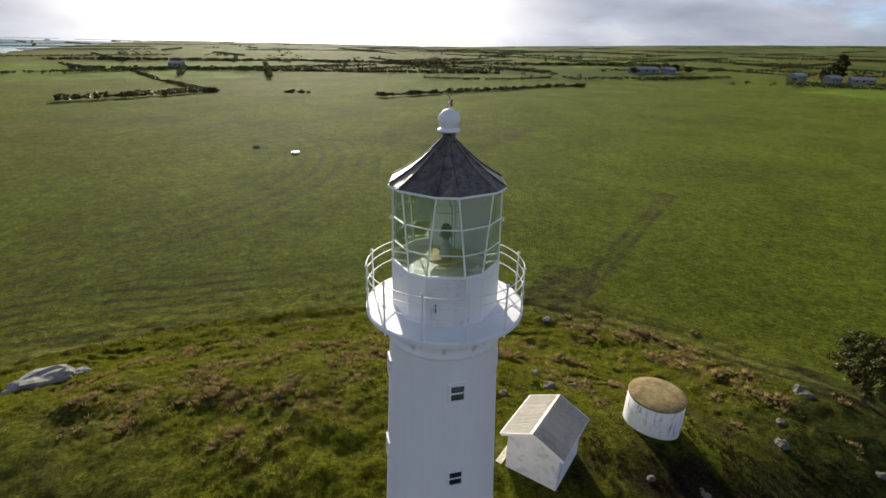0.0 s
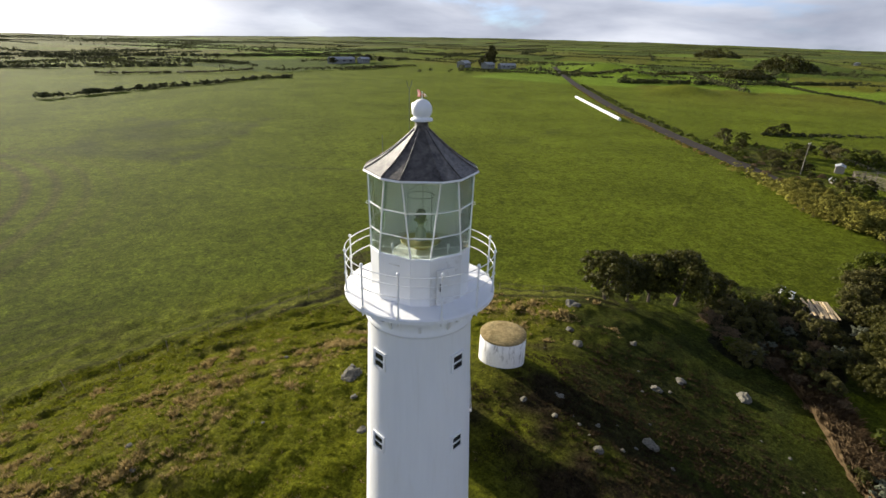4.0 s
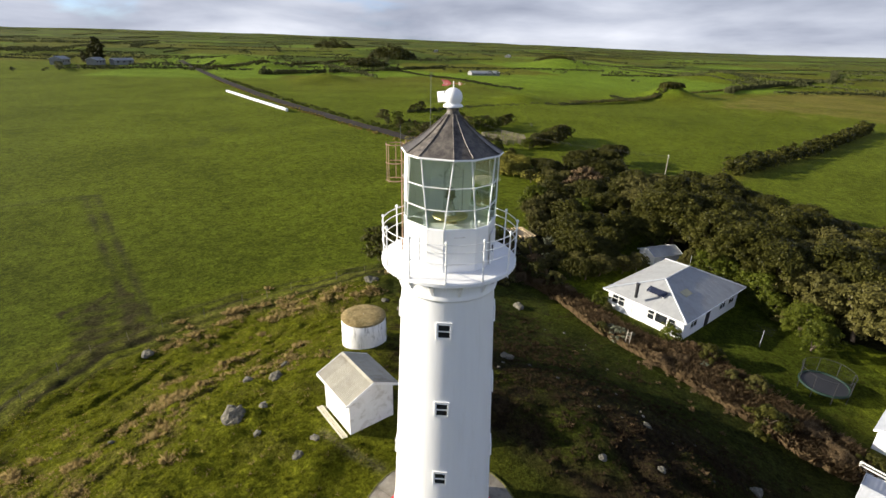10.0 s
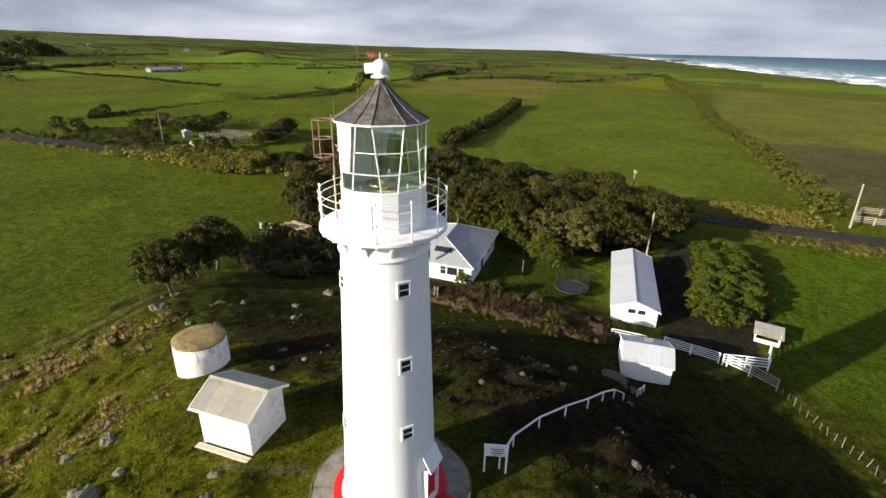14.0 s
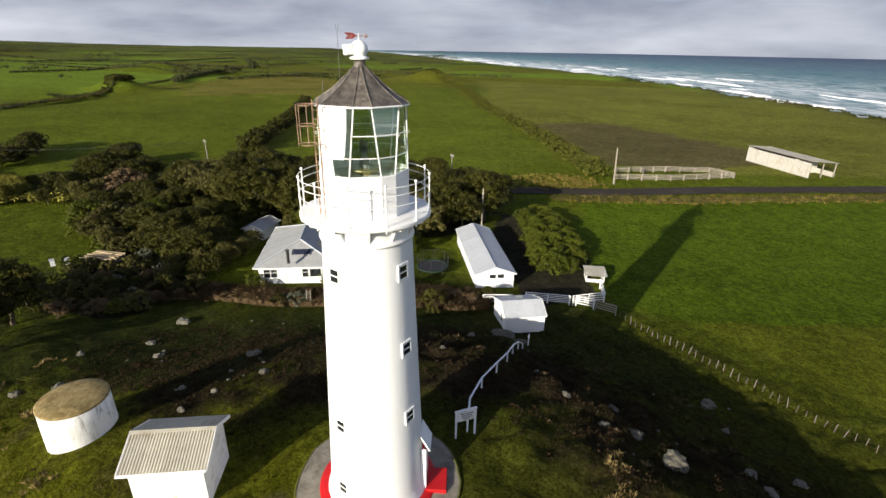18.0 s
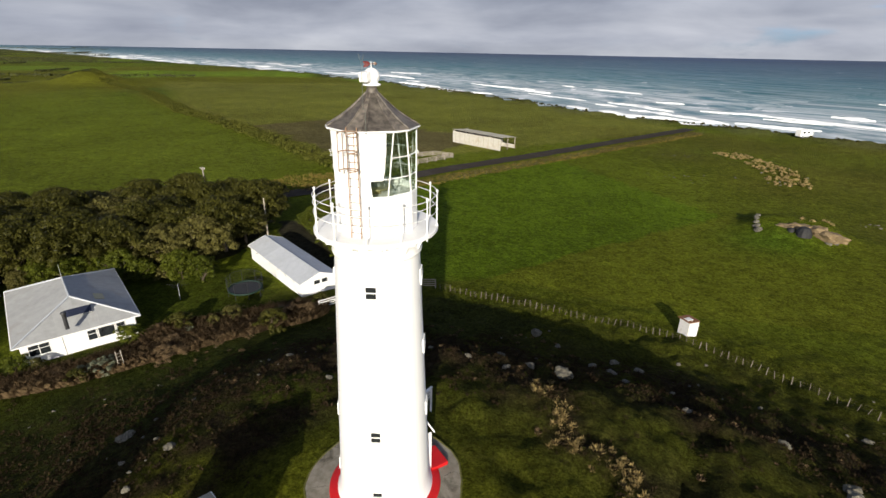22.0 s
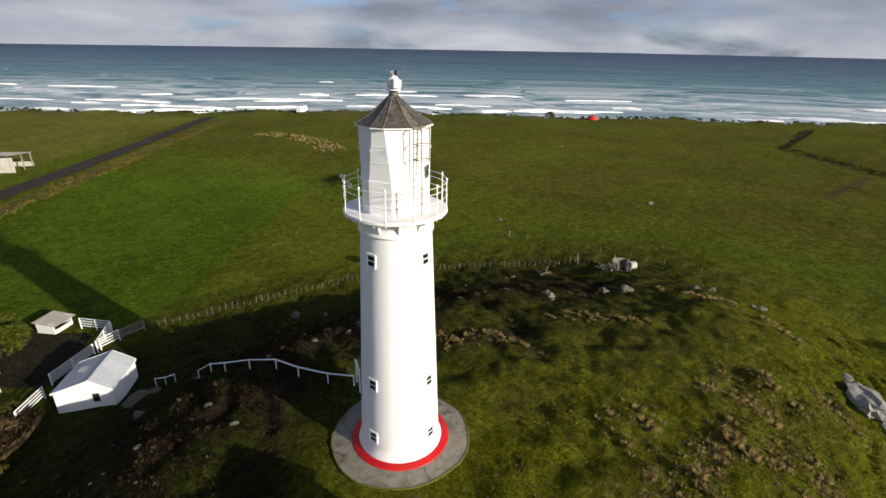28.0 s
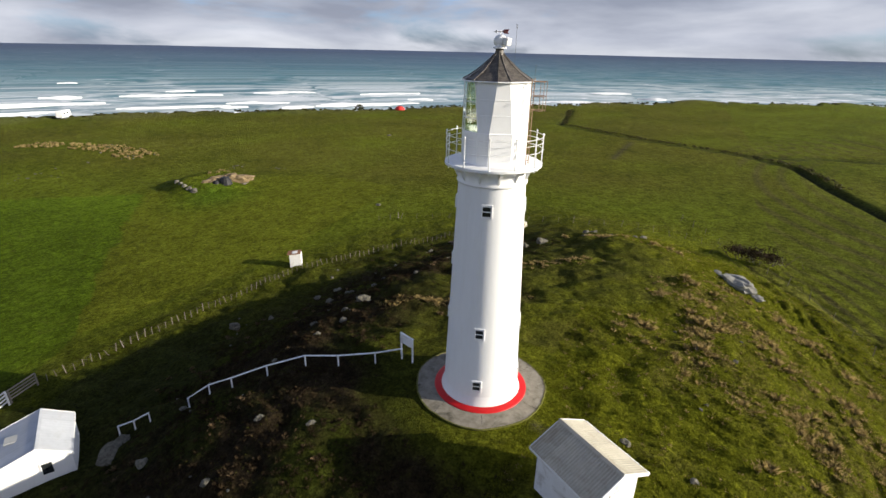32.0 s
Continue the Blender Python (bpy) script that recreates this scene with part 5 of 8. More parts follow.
def wall_window(parent, m, w, h, bars=1, cross=True, mat=WINDOW):
    """A timber window on a wall frame m (x along, y out, z up)."""
    p = part("window", Build().box((0, -0.02, 0), (w, 0.04, h), m), mat, parent)
    fr = Build()
    for s in (-1, 1):
        fr.box((s * (w / 2 + 0.03), 0, 0), (0.07, 0.08, h + 0.14), m)
        fr.box((0, 0, s * (h / 2 + 0.03)), (w, 0.08, 0.07), m)
    part("window_frame", fr, WHITE_RAIL, p)
    for i in range(1, bars + 1):
        part("glazing_bar", Build().box((-w / 2 + w * i / (bars + 1), 0.005, 0), (0.05, 0.05, h), m), WHITE_RAIL, p)
    if cross:
        part("glazing_bar", Build().box((0, 0.008, h * 0.1), (w, 0.04, 0.045), m), WHITE_RAIL, p)
    return p


def gable_walls(th, L, W, h, rise, mat, skirt=1.0, ridge=0.5):
    """Long walls along x, gable ends with their triangles."""
    for s in (-1, 1):
        part("wall", Build().box((0, s * (W / 2 - 0.06), (h - skirt) / 2), (L - 0.24, 0.12, h + skirt)), mat, th)
        b = Build()
        x0 = s * (L / 2 - 0.12)
        ring = [(x0, -W / 2, -skirt), (x0, W / 2, -skirt), (x0, W / 2, h), (x0, -W / 2 + W * ridge, h + rise), (x0, -W / 2, h)]
        ring = ring if s > 0 else ring[::-1]
        b.slab([Vector(p) + Vector((s * 0.12, 0, 0)) for p in ring], 0.12)
        part("gable_wall", b, mat, th)


def gable_roof(th, L, W, h, rise, mat_a, mat_b, over=0.25, bays=4, ridge=0.5, corr=0.10, amp=0.02):
    """Two slopes of corrugated sheets laid side by side, a ridge cap, barge boards."""
    yr = -W / 2 + W * ridge
    zr = h + rise + 0.05
    for s, mat in ((-1, mat_a), (1, mat_b)):
        run = abs(s * W / 2 - yr)
        ye = s * (W / 2 + over)
        ze = h + 0.05 - over * rise / run
        for i in range(bays):
            xa, xb = -L / 2 - over + (L + 2 * over) * i / bays, -L / 2 - over + (L + 2 * over) * (i + 1) / bays - 0.006
            a, b2, c, d = (xa, ye, ze), (xb, ye, ze), (xb, yr, zr), (xa, yr, zr)
            if s > 0:
                a, b2, c, d = b2, a, d, c
            part("roof_sheet", Build().sheet(a, b2, c, d, corr, amp), mat, th)
        for e in (-1, 1):
            x = e * (L / 2 + over + 0.012)
            part("barge_board", Build().slab([(x, ye, ze + 0.03), (x, yr, zr + 0.03), (x, yr, zr - 0.15), (x, ye, ze - 0.15)], 0.03), WHITE_RAIL, th)
        part("fascia", Build().box((0, ye, ze - 0.06), (L + 2 * over, 0.03, 0.12)), WHITE_RAIL, th)
    cap = Build()
    cap.slab([(-L / 2 - over, yr - 0.16, zr - 0.02), (L / 2 + over, yr - 0.16, zr - 0.02), (L / 2 + over, yr, zr + 0.05), (-L / 2 - over, yr, zr + 0.05)], 0.015)
    cap.slab([(L / 2 + over, yr + 0.16, zr - 0.02), (-L / 2 - over, yr + 0.16, zr - 0.02), (-L / 2 - over, yr, zr + 0.05), (L / 2 + over, yr, zr + 0.05)], 0.015)
    part("ridge_cap", cap, mat_a, th)


# small white shed on the mound
PALE_WOOD = material("pale_timber", ((0.50, 0.46, 0.34), (0.62, 0.58, 0.45)), 5.0, 0.85, per_object=0.15)
th = thing("storage_shed", axes(5.84, 7.1, -0.05, 0.57, 0.82), "small white shed with corrugated tin gable roof on the mound", "shed")
gable_walls(th, 3.15, 2.9, 2.48, 0.68, WHITE_GRUBBY)
gable_roof(th, 3.15, 2.9, 2.48, 0.68, TIN, TIN, 0.28, 4, corr=0.13, amp=0.03)
part("gutter", Build().tube((-1.85, 1.78, 2.34), (1.85, 1.78, 2.34), 0.05, None, 8), WHITE_RAIL, th)
part("foundation", Build().box((0, 0, -0.35), (3.3, 3.05, 0.6)), CONCRETE, th)
for i in range(3):
    part("duckboard", Build().box((0.0, 1.72 + 0.13 * i, 0.10), (3.3, 0.10, 0.05)), PALE_WOOD, th)
part("shed_door", Build().box((1.585, 0.2, 1.0), (0.05, 0.9, 1.9)), WHITE_GRUBBY, th)

# round water tank
th = thing("water_tank", pose(13.35, 10.35, -0.25), "round white-painted concrete water tank with mossy lid", "water tank")
TANK_WALL = material("stained_tank_wall", ((0.70, 0.69, 0.65), (0.79, 0.78, 0.75)), 3.0, 0.75, bump=0.3, bump_scale=16, stain=(0.13, 0.115, 0.08), stain_scale=1.5, stain_amount=0.85, stretch=(2.2, 2.2, 0.55))
part("tank_wall", Build().lathe([(1.66, -1.2), (1.68, 0.0), (1.67, 1.2), (1.65, 2.12), (1.5, 2.12)], 40), TANK_WALL, th, smooth=True)
part("lid", Build().lathe([(1.655, 2.06), (1.675, 2.10), (1.67, 2.17), (1.60, 2.21), (1.0, 2.27), (0.3, 2.31), (0.01, 2.32)], 40), THATCH, th, "mossy brown concrete lid", smooth=True)

# white shed with a lean-to at the foot of the mound
th = thing("tractor_shed", axes(12.45, -24.95, -6.75, 4.0, -2.2), "white painted shed with pale metal roof at the mound's foot", "shed")
th.matrix_world = axes(12.45, -24.95, -6.75, -0.535, -0.845)
gable_walls(th, 3.95, 4.3, 2.35, 0.95, WHITE, 0.8, 0.36)
gable_roof(th, 3.95, 4.3, 2.35, 0.95, PALE_METAL, PALE_METAL, 0.10, 4, 0.36, 0.22, 0.009)
part("skylight", Build().box((0.2, 0.75, 2.95), (0.7, 0.75, 0.05), Matrix.Rotation(radians(0), 4, "X")), GREY_METAL, th, "weathered translucent skylight")
wall_window(th, Matrix.Translation((-1.985, -0.85, 1.70)) @ Matrix.Rotation(radians(90), 4, "Z"), 0.55, 0.80, 0, False)

# long white garage
th = thing("garage", axes(26.3, -33.7, -6.85, 0.828, -0.560), "long white garage with pale metal gable roof", "garage")
gable_walls(th, 15.2, 4.5, 2.0, 0.8, WHITE, 0.6)
gable_roof(th, 15.2, 4.5, 2.0, 0.8, PALE_METAL, PALE_METAL, 0.25, 9, corr=0.2, amp=0.018)
for dy in (-0.48, 0.48):
    wall_window(th, Matrix.Translation((-7.62, dy - 0.2, 1.62)) @ Matrix.Rotation(radians(90), 4, "Z"), 0.75, 0.5, 0, False)
for i in range(6):
    wall_window(th, Matrix.Translation((-5.6 + 2.2 * i, 2.27, 1.62)), 0.7, 0.3, 0, False)

# bungalow with a hip roof
HA, HB, HC, HD = (37.15, -7.65), (31.6, -15.6), (43.0, -23.35), (48.7, -15.3)
th = thing("bungalow", pose(40.1, -15.5, -6.7), "white weatherboard bungalow with grey metal hip roof and chimney", "house")
loc = [Vector((x - 40.1, y + 15.5, 0)) for x, y in (HA, HB, HC, HD)]
cen = sum(loc, Vector()) / 4
ins = [p + (cen - p).normalized() * 0.75 for p in loc]
EV, RZ = 2.62, 4.45
walls = wall_box(th, [(p.x, p.y) for p in ins], EV, WHITE, "wall", 0.14)
# weatherboards proud of the wall that faces the tower
d = (ins[1] - ins[0])
front = Matrix.Translation((ins[0] + ins[1]) / 2) @ Matrix.Rotation(math.atan2(d.y, d.x) + math.pi, 4, "Z")
for i in range(12):
    part("weatherboard", Build().box((0, 0.012 + 0.004 * (i % 2), 0.12 + 0.21 * i), (d.length - 0.1, 0.02, 0.195), front), WHITE, walls[0])
va = (loc[2] - loc[1]).normalized()
m1, m2 = (loc[0] + loc[1]) / 2, (loc[2] + loc[3]) / 2
R1, R2 = m1 + va * 4.1 + Vector((0, 0, RZ)), m2 - va * 4.3 + Vector((0, 0, RZ))
E4 = [p + Vector((0, 0, EV - 0.05)) for p in loc]


def roof_plane(name, ring, mat, parent, n):
    """A sloping roof face divided into sheets that run up the slope."""
    a, b = Vector(ring[0]), Vector(ring[1])
    nrm = (b - a).cross(Vector(ring[2]) - a).normalized()
    if nrm.z < 0:
        nrm = -nrm
    x = (b - a).normalized()
    y = nrm.cross(x)
    L2 = (b - a).length
    poly = [((Vector(p) - a).dot(x), (Vector(p) - a).dot(y)) for p in ring]

    def top(u):
        hs = []
        for (x0, y0), (x1, y1) in zip(poly, poly[1:] + poly[:1]):
            if (x0 - u) * (x1 - u) <= 0 and abs(x1 - x0) > 1e-6:
                hs.append(y0 + (y1 - y0) * (u - x0) / (x1 - x0))
        return max(hs) if hs else 0.0

    for i in range(n):
        u0, u1 = L2 * i / n + 0.001, L2 * (i + 1) / n - 0.001
        cuts = sorted({u0, u1, *[p[0] for p in poly if u0 < p[0] < u1]})
        ringp = [(u0, 0), (u1, 0)] + [(u, max(top(u), 0.01)) for u in reversed(cuts)]
        pts = [a + x * u + y * v for u, v in ringp]
        bb = Build().slab(pts, 0.04)
        bb.path([a + x * u0 + nrm * 0.002, a + x * u0 + y * max(top(u0), 0.02) + nrm * 0.002], 0.006, 4)
        part("roof_sheet", bb, mat, parent)


roof_plane("front", [E4[0], E4[1], R1], GREY_METAL, th, 12)
roof_plane("side", [E4[1], E4[2], R2, R1], GREY_METAL, th, 17)
roof_plane("back", [E4[2], E4[3], R2], GREY_METAL, th, 12)
roof_plane("side", [E4[3], E4[0], R1, R2], GREY_METAL, th, 17)
for a, b in ((E4[0], R1), (E4[1], R1), (E4[2], R2), (E4[3], R2), (R1, R2)):
    part("hip_cap", Build().path([a + Vector((0, 0, 0.02)), b + Vector((0, 0, 0.03))], 0.09, 6), PALE_METAL, th)
for i in range(4):
    part("fascia", Build().path([E4[i] - Vector((0, 0, 0.06)), E4[(i + 1) % 4] - Vector((0, 0, 0.06))], 0.07, 4), WHITE_RAIL, th)
part("soffit", Build().slab([p - Vector((0, 0, 0.08)) for p in E4], 0.03), WHITE, th)
cx = Vector((34.7 - 40.1, -10.9 + 15.5, 0))
part("chimney_flue", Build().tube(cx + Vector((0, 0, 3.2)), cx + Vector((0, 0, 4.75)), 0.17, None, 10), BLACK_METAL, th, "black metal flue")
part("chimney_cowl", Build().tube(cx + Vector((0, 0, 4.75)), cx + Vector((0, 0, 4.86)), 0.25, 0.21, 10), BLACK_METAL, th)
# solar collector on the front slope
fn = (E4[1] - E4[0]).cross(R1 - E4[0]).normalized()
fn = fn if fn.z > 0 else -fn
fx = (E4[1] - E4[0]).normalized()
fy = fn.cross(fx)
sc = E4[0].lerp(E4[1], 0.53) + fy * (2.35 if fy.z > 0 else -2.35)
fm = Matrix.Translation(sc + fn * 0.10) @ Matrix((fx, fy, fn)).transposed().to_4x4()
sp = part("solar_panel", Build().box((0, 0, 0), (2.1, 0.95, 0.08), fm, 0.01), material("collector_glass", ((0.018, 0.022, 0.040), (0.03, 0.036, 0.06)), 2.0, 0.25), th, "dark solar water heating panel")
part("panel_frame", Build().path([fm @ Vector(q) for q in ((-1.05, -0.47, 0.03), (1.05, -0.47, 0.03), (1.05, 0.47, 0.03), (-1.05, 0.47, 0.03))], 0.03, 4, True), GREY_METAL, sp)
SKYLIGHT = material("yellowed_skylight", ((0.34, 0.31, 0.19), (0.42, 0.39, 0.26)), 3.0, 0.5)
q1, q2 = E4[1].lerp(R1, 0.45), E4[2].lerp(R2, 0.45)
sn = (E4[2] - E4[1]).cross(R1 - E4[1]).normalized()
sn = sn if sn.z > 0 else -sn
s1v, s2v = q1.lerp(q2, 0.2), q1.lerp(q2, 0.34)
up = (R1 - E4[1]) - (q2 - q1).normalized() * (R1 - E4[1]).dot((q2 - q1).normalized())
part("roof_skylight", Build().slab([p + sn * 0.05 for p in ((s1v, s2v, s2v + up * 0.16, s1v + up * 0.16) if (s2v - s1v).cross(up).dot(sn) > 0 else (s2v, s1v, s1v + up * 0.16, s2v + up * 0.16))], 0.04), SKYLIGHT, th, "yellowed translucent roof sheet")
part("tv_aerial", Build().path([R2 + Vector((0, 0, 0)), R2 + Vector((0, 0, 1.5))], 0.025, 5), GREY_METAL, th)
for wx, w, nb in ((3.1, 1.5, 1), (-0.9, 0.8, 0), (-2.0, 1.5, 0), (-3.1, 0.8, 0)):
    wall_window(th, front @ Matrix.Translation((wx, 0.035, 1.62)), w, 1.0, nb, w < 1.5 or nb > 0)
part("downpipe", Build().tube(front @ Vector((1.4, 0.06, 0.0)), front @ Vector((1.4, 0.06, 2.5)), 0.04, None, 6), WHITE_RAIL, th)
d2 = ins[2] - ins[1]
side = Matrix.Translation((ins[1] + ins[2]) / 2) @ Matrix.Rotation(math.atan2(d2.y, d2.x) + math.pi, 4, "Z")
part("back_door", Build().box((1.0, 0.03, 1.0), (0.85, 0.06, 2.0), side), DARK, th)
for wx in (4.2, -2.4, -4.6):
    wall_window(th, side @ Matrix.Translation((wx, 0.03, 1.6)), 1.3, 0.9, 1)

# outhouse behind the bungalow
th = thing("outhouse", axes(53.7, -15.2, -6.95, 0.58, -0.81), "small white outbuilding with grey roof among trees", "shed")
gable_walls(th, 4.2, 3.0, 2.0, 0.6, WHITE)
gable_roof(th, 4.2, 3.0, 2.0, 0.6, GREY_METAL, GREY_METAL, 0.25, 4, corr=0.2)

# small open-fronted hut by the paddock
th = thing("animal_shelter", axes(14.2, -41.2, -7.15, -0.75, -0.66) @ Matrix.Diagonal((1, 1, 0.68, 1)), "small white open-fronted hut with flat tin roof", "shed")
part("wall", Build().box((0, 1.0, 0.85), (2.2, 0.1, 2.3)), WHITE_GRUBBY, th)
for s in (-1, 1):
    part("wall", Build().box((s * 1.05, 0, 0.8), (0.1, 1.9, 2.2)), WHITE_GRUBBY, th)
part("wall", Build().box((0, -0.95, 0.35), (2.0, 0.1, 1.1)), WHITE_GRUBBY, th)
for i in range(3):
    part("roof_sheet", Build().sheet((-1.3 + 0.88 * i, -1.35, 1.75), (-0.43 + 0.88 * i, -1.35, 1.75), (-0.43 + 0.88 * i, 1.25, 2.1), (-1.3 + 0.88 * i, 1.25, 2.1), 0.15, 0.02), TIN, th)
# near-black sheet before the back wall stands for the shade inside
part("shade_panel", Build().box((0, 0.85, 0.9), (1.95, 0.05, 1.9)), DARK, th)

# old box-like hut by the southern fence
th = thing("pump_hut", axes(-20.5, -31.9, -6.75, 0.83, 0.55), "old white hut with rusty broken roof beside the fence", "shed")
for s in (-1, 1):
    part("wall", Build().box((s * 0.56, 0, 0.75), (0.08, 1.3, 2.1)), WHITE_GRUBBY, th)
    part("wall", Build().box((0, s * 0.66, 0.75), (1.03, 0.08, 2.1)), WHITE_GRUBBY, th)
part("roof_panel", Build().box((0, 0, 1.84), (1.35, 1.6, 0.06), Matrix.Rotation(radians(4), 4, "X")), RUST, th, "rusty roof panel")
part("roof_hatch", Build().box((0.15, 0.1, 1.90), (0.7, 0.6, 0.05), Matrix.Rotation(radians(4), 4, "X")), WHITE_GRUBBY, th)

# barn by the shore road
th = thing("hay_barn", axes(21.0, -136.0, -7.3, 0.85, -0.53), "long weathered tin barn with an open end", "barn")
part("wall", Build().box((0, 3.4, 1.6), (20, 0.15, 3.6)), BARN_TIN, th)
part("wall", Build().box((2.5, -3.4, 1.6), (15, 0.15, 3.6)), BARN_TIN, th)
part("wall", Build().box((10, 0, 1.7), (0.15, 6.6, 3.7)), BARN_TIN, th)
part("partition", Build().box((-5.0, 0, 1.7), (0.15, 6.6, 3.6)), BARN_TIN, th)
for i in range(3):
    part("post", Build().box((-9.9, -3.3 + 3.3 * i, 1.6), (0.2, 0.2, 3.4)), WOOD_GREY, th)
for i in range(8):
    x0 = -10.3 + 2.58 * i
    part("roof_sheet", Build().sheet((x0, -3.8, 3.35), (x0 + 2.57, -3.8, 3.35), (x0 + 2.57, 3.8, 4.0), (x0, 3.8, 4.0), 0.3, 0.03), TIN, th)
for i in range(10):
    part("cladding_batten", Build().box((-9.3 + 2.0 * i, 3.5, 1.7), (0.10, 0.06, 3.4)), TIN, th)
part("low_wall", Build().box((-7.5, -3.4, 0.5), (5.0, 0.12, 1.3)), BARN_TIN, th)

# ---- rails, fences, gates, poles ----


def rail_run(name, pts, label, category, h=1.0, boards=3, gap=2.0, mat=WHITE_RAIL, board=0.10, top_only=False, thick=0.11):
    """Posts with boards between, following the ground."""
    th = thing(name, Matrix(), label, category)
    pm = None
    stops = []
    for (ax, ay), (bx, by) in zip(pts[:-1], pts[1:]):
        n = max(1, round(math.hypot(bx - ax, by - ay) / gap))
        stops += [(ax + (bx - ax) * i / n, ay + (by - ay) * i / n) for i in range(n)]
    stops.append(pts[-1])
    for x, y in stops:
        z = ground_z(x, y)
        part("post", Build().box((x, y, z + h / 2 - 0.2), (thick, thick, h + 0.4)), mat, th)
    for (ax, ay), (bx, by) in zip(stops[:-1], stops[1:]):
        za, zb = ground_z(ax, ay), ground_z(bx, by)
        for k in range(boards):
            f = 1.0 - k / max(boards, 1) * 0.9 if not top_only else 1.0
            a, b2 = Vector((ax, ay, za + h * f - 0.02)), Vector((bx, by, zb + h * f - 0.02))
            q = (b2 - a).to_track_quat("X", "Z").to_matrix().to_4x4()
            part("rail", Build().box((0, 0, 0), ((b2 - a).length + 0.05, 0.05 if not top_only else 0.10, board), Matrix.Translation((a + b2) / 2) @ q), mat, th)
            if top_only:
                break
    return th


rail_run("hand_rail", [(-0.3, -5.6), (0.9, -6.9), (2.0, -9.0), (2.7, -11.1), (3.8, -13.4), (5.0, -15.4), (6.3, -18.2)], "white timber handrail along the path down the mound", "railing", 0.8, 1, 1.9, WHITE_RAIL, 0.055, True, 0.075)
rail_run("hand_rail", [(7.6, -20.6), (8.8, -22.2)], "short white timber handrail at the slope's foot", "railing", 0.75, 1, 1.0, WHITE_RAIL, 0.055, True, 0.075)
rail_run("yard_fence", [(17.8, -25.3), (16.0, -27.9)], "white timber board fence beside the drive", "fence", 1.15, 4, 2.4)
rail_run("yard_gate", [(15.4, -29.6), (11.9, -32.9)], "white barred farm gate across the drive", "gate", 1.15, 5, 2.4, WHITE_RAIL, 0.07)
rail_run("yard_fence", [(11.6, -33.1), (9.9, -36.6), (12.2, -39.4)], "white timber board fence round the yard corner", "fence", 1.25, 4, 2.0)
rail_run("yard_fence", [(11.3, -33.3), (9.6, -34.1)], "short white timber board fence", "fence", 1.25, 4, 1.8)
rail_run("yard_fence", [(9.4, -34.2), (7.3, -34.7)], "weathered grey timber board fence", "fence", 1.15, 4, 2.0, WOOD_GREY)
rail_run("stock_pen", [(41.5, -90.0), (33.0, -99.5), (25.0, -113.5), (31.0, -114.5), (38.0, -107), (45, -97), (41.5, -90.0)], "weathered timber rail stock pen", "pen", 1.4, 4, 3.2, WOOD_GREY, 0.14, False, 0.2)
rail_run("stock_pen", [(37.3, -94.7), (40.5, -101.5)], "weathered timber race inside the stock pen", "pen", 1.4, 4, 3.2, WOOD_GREY, 0.14, False, 0.2)


def wire_fence(pts, label, gap=1.7, h=1.05, lean=0.08, mat=WOOD_GREY, seed=1):
    rnd = random.Random(seed)
    th = thing("wire_fence", Matrix(), label, "fence")
    stops = []
    for (ax, ay), (bx, by) in zip(pts[:-1], pts[1:]):
        n = max(1, round(math.hypot(bx - ax, by - ay) / gap))
        stops += [(ax + (bx - ax) * i / n, ay + (by - ay) * i / n) for i in range(n)]
    stops.append(pts[-1])
    me = Build().tube((0, 0, -0.4), (0, 0, h), 0.032, 0.028, 6).data("post", mat)
    tops = []
    for x, y in stops:
        o = part("post", me, mat, th)
        o.matrix_local = Matrix.Translation((x, y, ground_z(x, y))) @ Euler((rnd.gauss(0, lean), rnd.gauss(0, lean), rnd.uniform(0, 6))).to_matrix().to_4x4() @ Matrix.Scale(rnd.uniform(0.8, 1.15), 4)
        tops.append(Vector((x, y, ground_z(x, y))))
    for f in (0.35, 0.65, 0.92):
        part("wire", Build().path([p + Vector((0, 0, h * f)) for p in tops], 0.0022, 3), FENCE_WOOD, th)
    return th


wire_fence(FENCE_SOUTH, "post and wire fence with grey leaning posts along the paddock", 0.66, 0.75, 0.10, FENCE_WOOD, 2)
wire_fence(FENCE_NORTH, "post and wire farm fence along the mound's foot", 3.4, 1.0, 0.06, FENCE_WOOD, 3)
wire_fence([(36, -71), (21, -86), (-6, -123), (-34, -163), (-52, -188)], "post and wire fence beside the shore road", 3.4, 1.1, 0.05, FENCE_WOOD, 5)


def pole(x, y, top, label, arm=0.0, lean=0.0, r=0.14):
    z = ground_z(x, y)
    th = thing("utility_pole", pose(x, y, z, lean, lean, 0), label, "pole")
    part("shaft", Build().tube((0, 0, -0.5), (0, 0, top - z), r, r * 0.7, 8), WOOD_GREY, th)
    if arm:
        part("crossarm", Build().box((0, 0, top - z - 0.4), (arm, 0.1, 0.12)), WOOD_GREY, th)
        for s in (-0.42, 0.42):
            part("insulator", Build().tube((s * arm, 0, top - z - 0.34), (s * arm, 0, top - z - 0.16), 0.04, 0.05, 6), WHITE_RAIL, th)


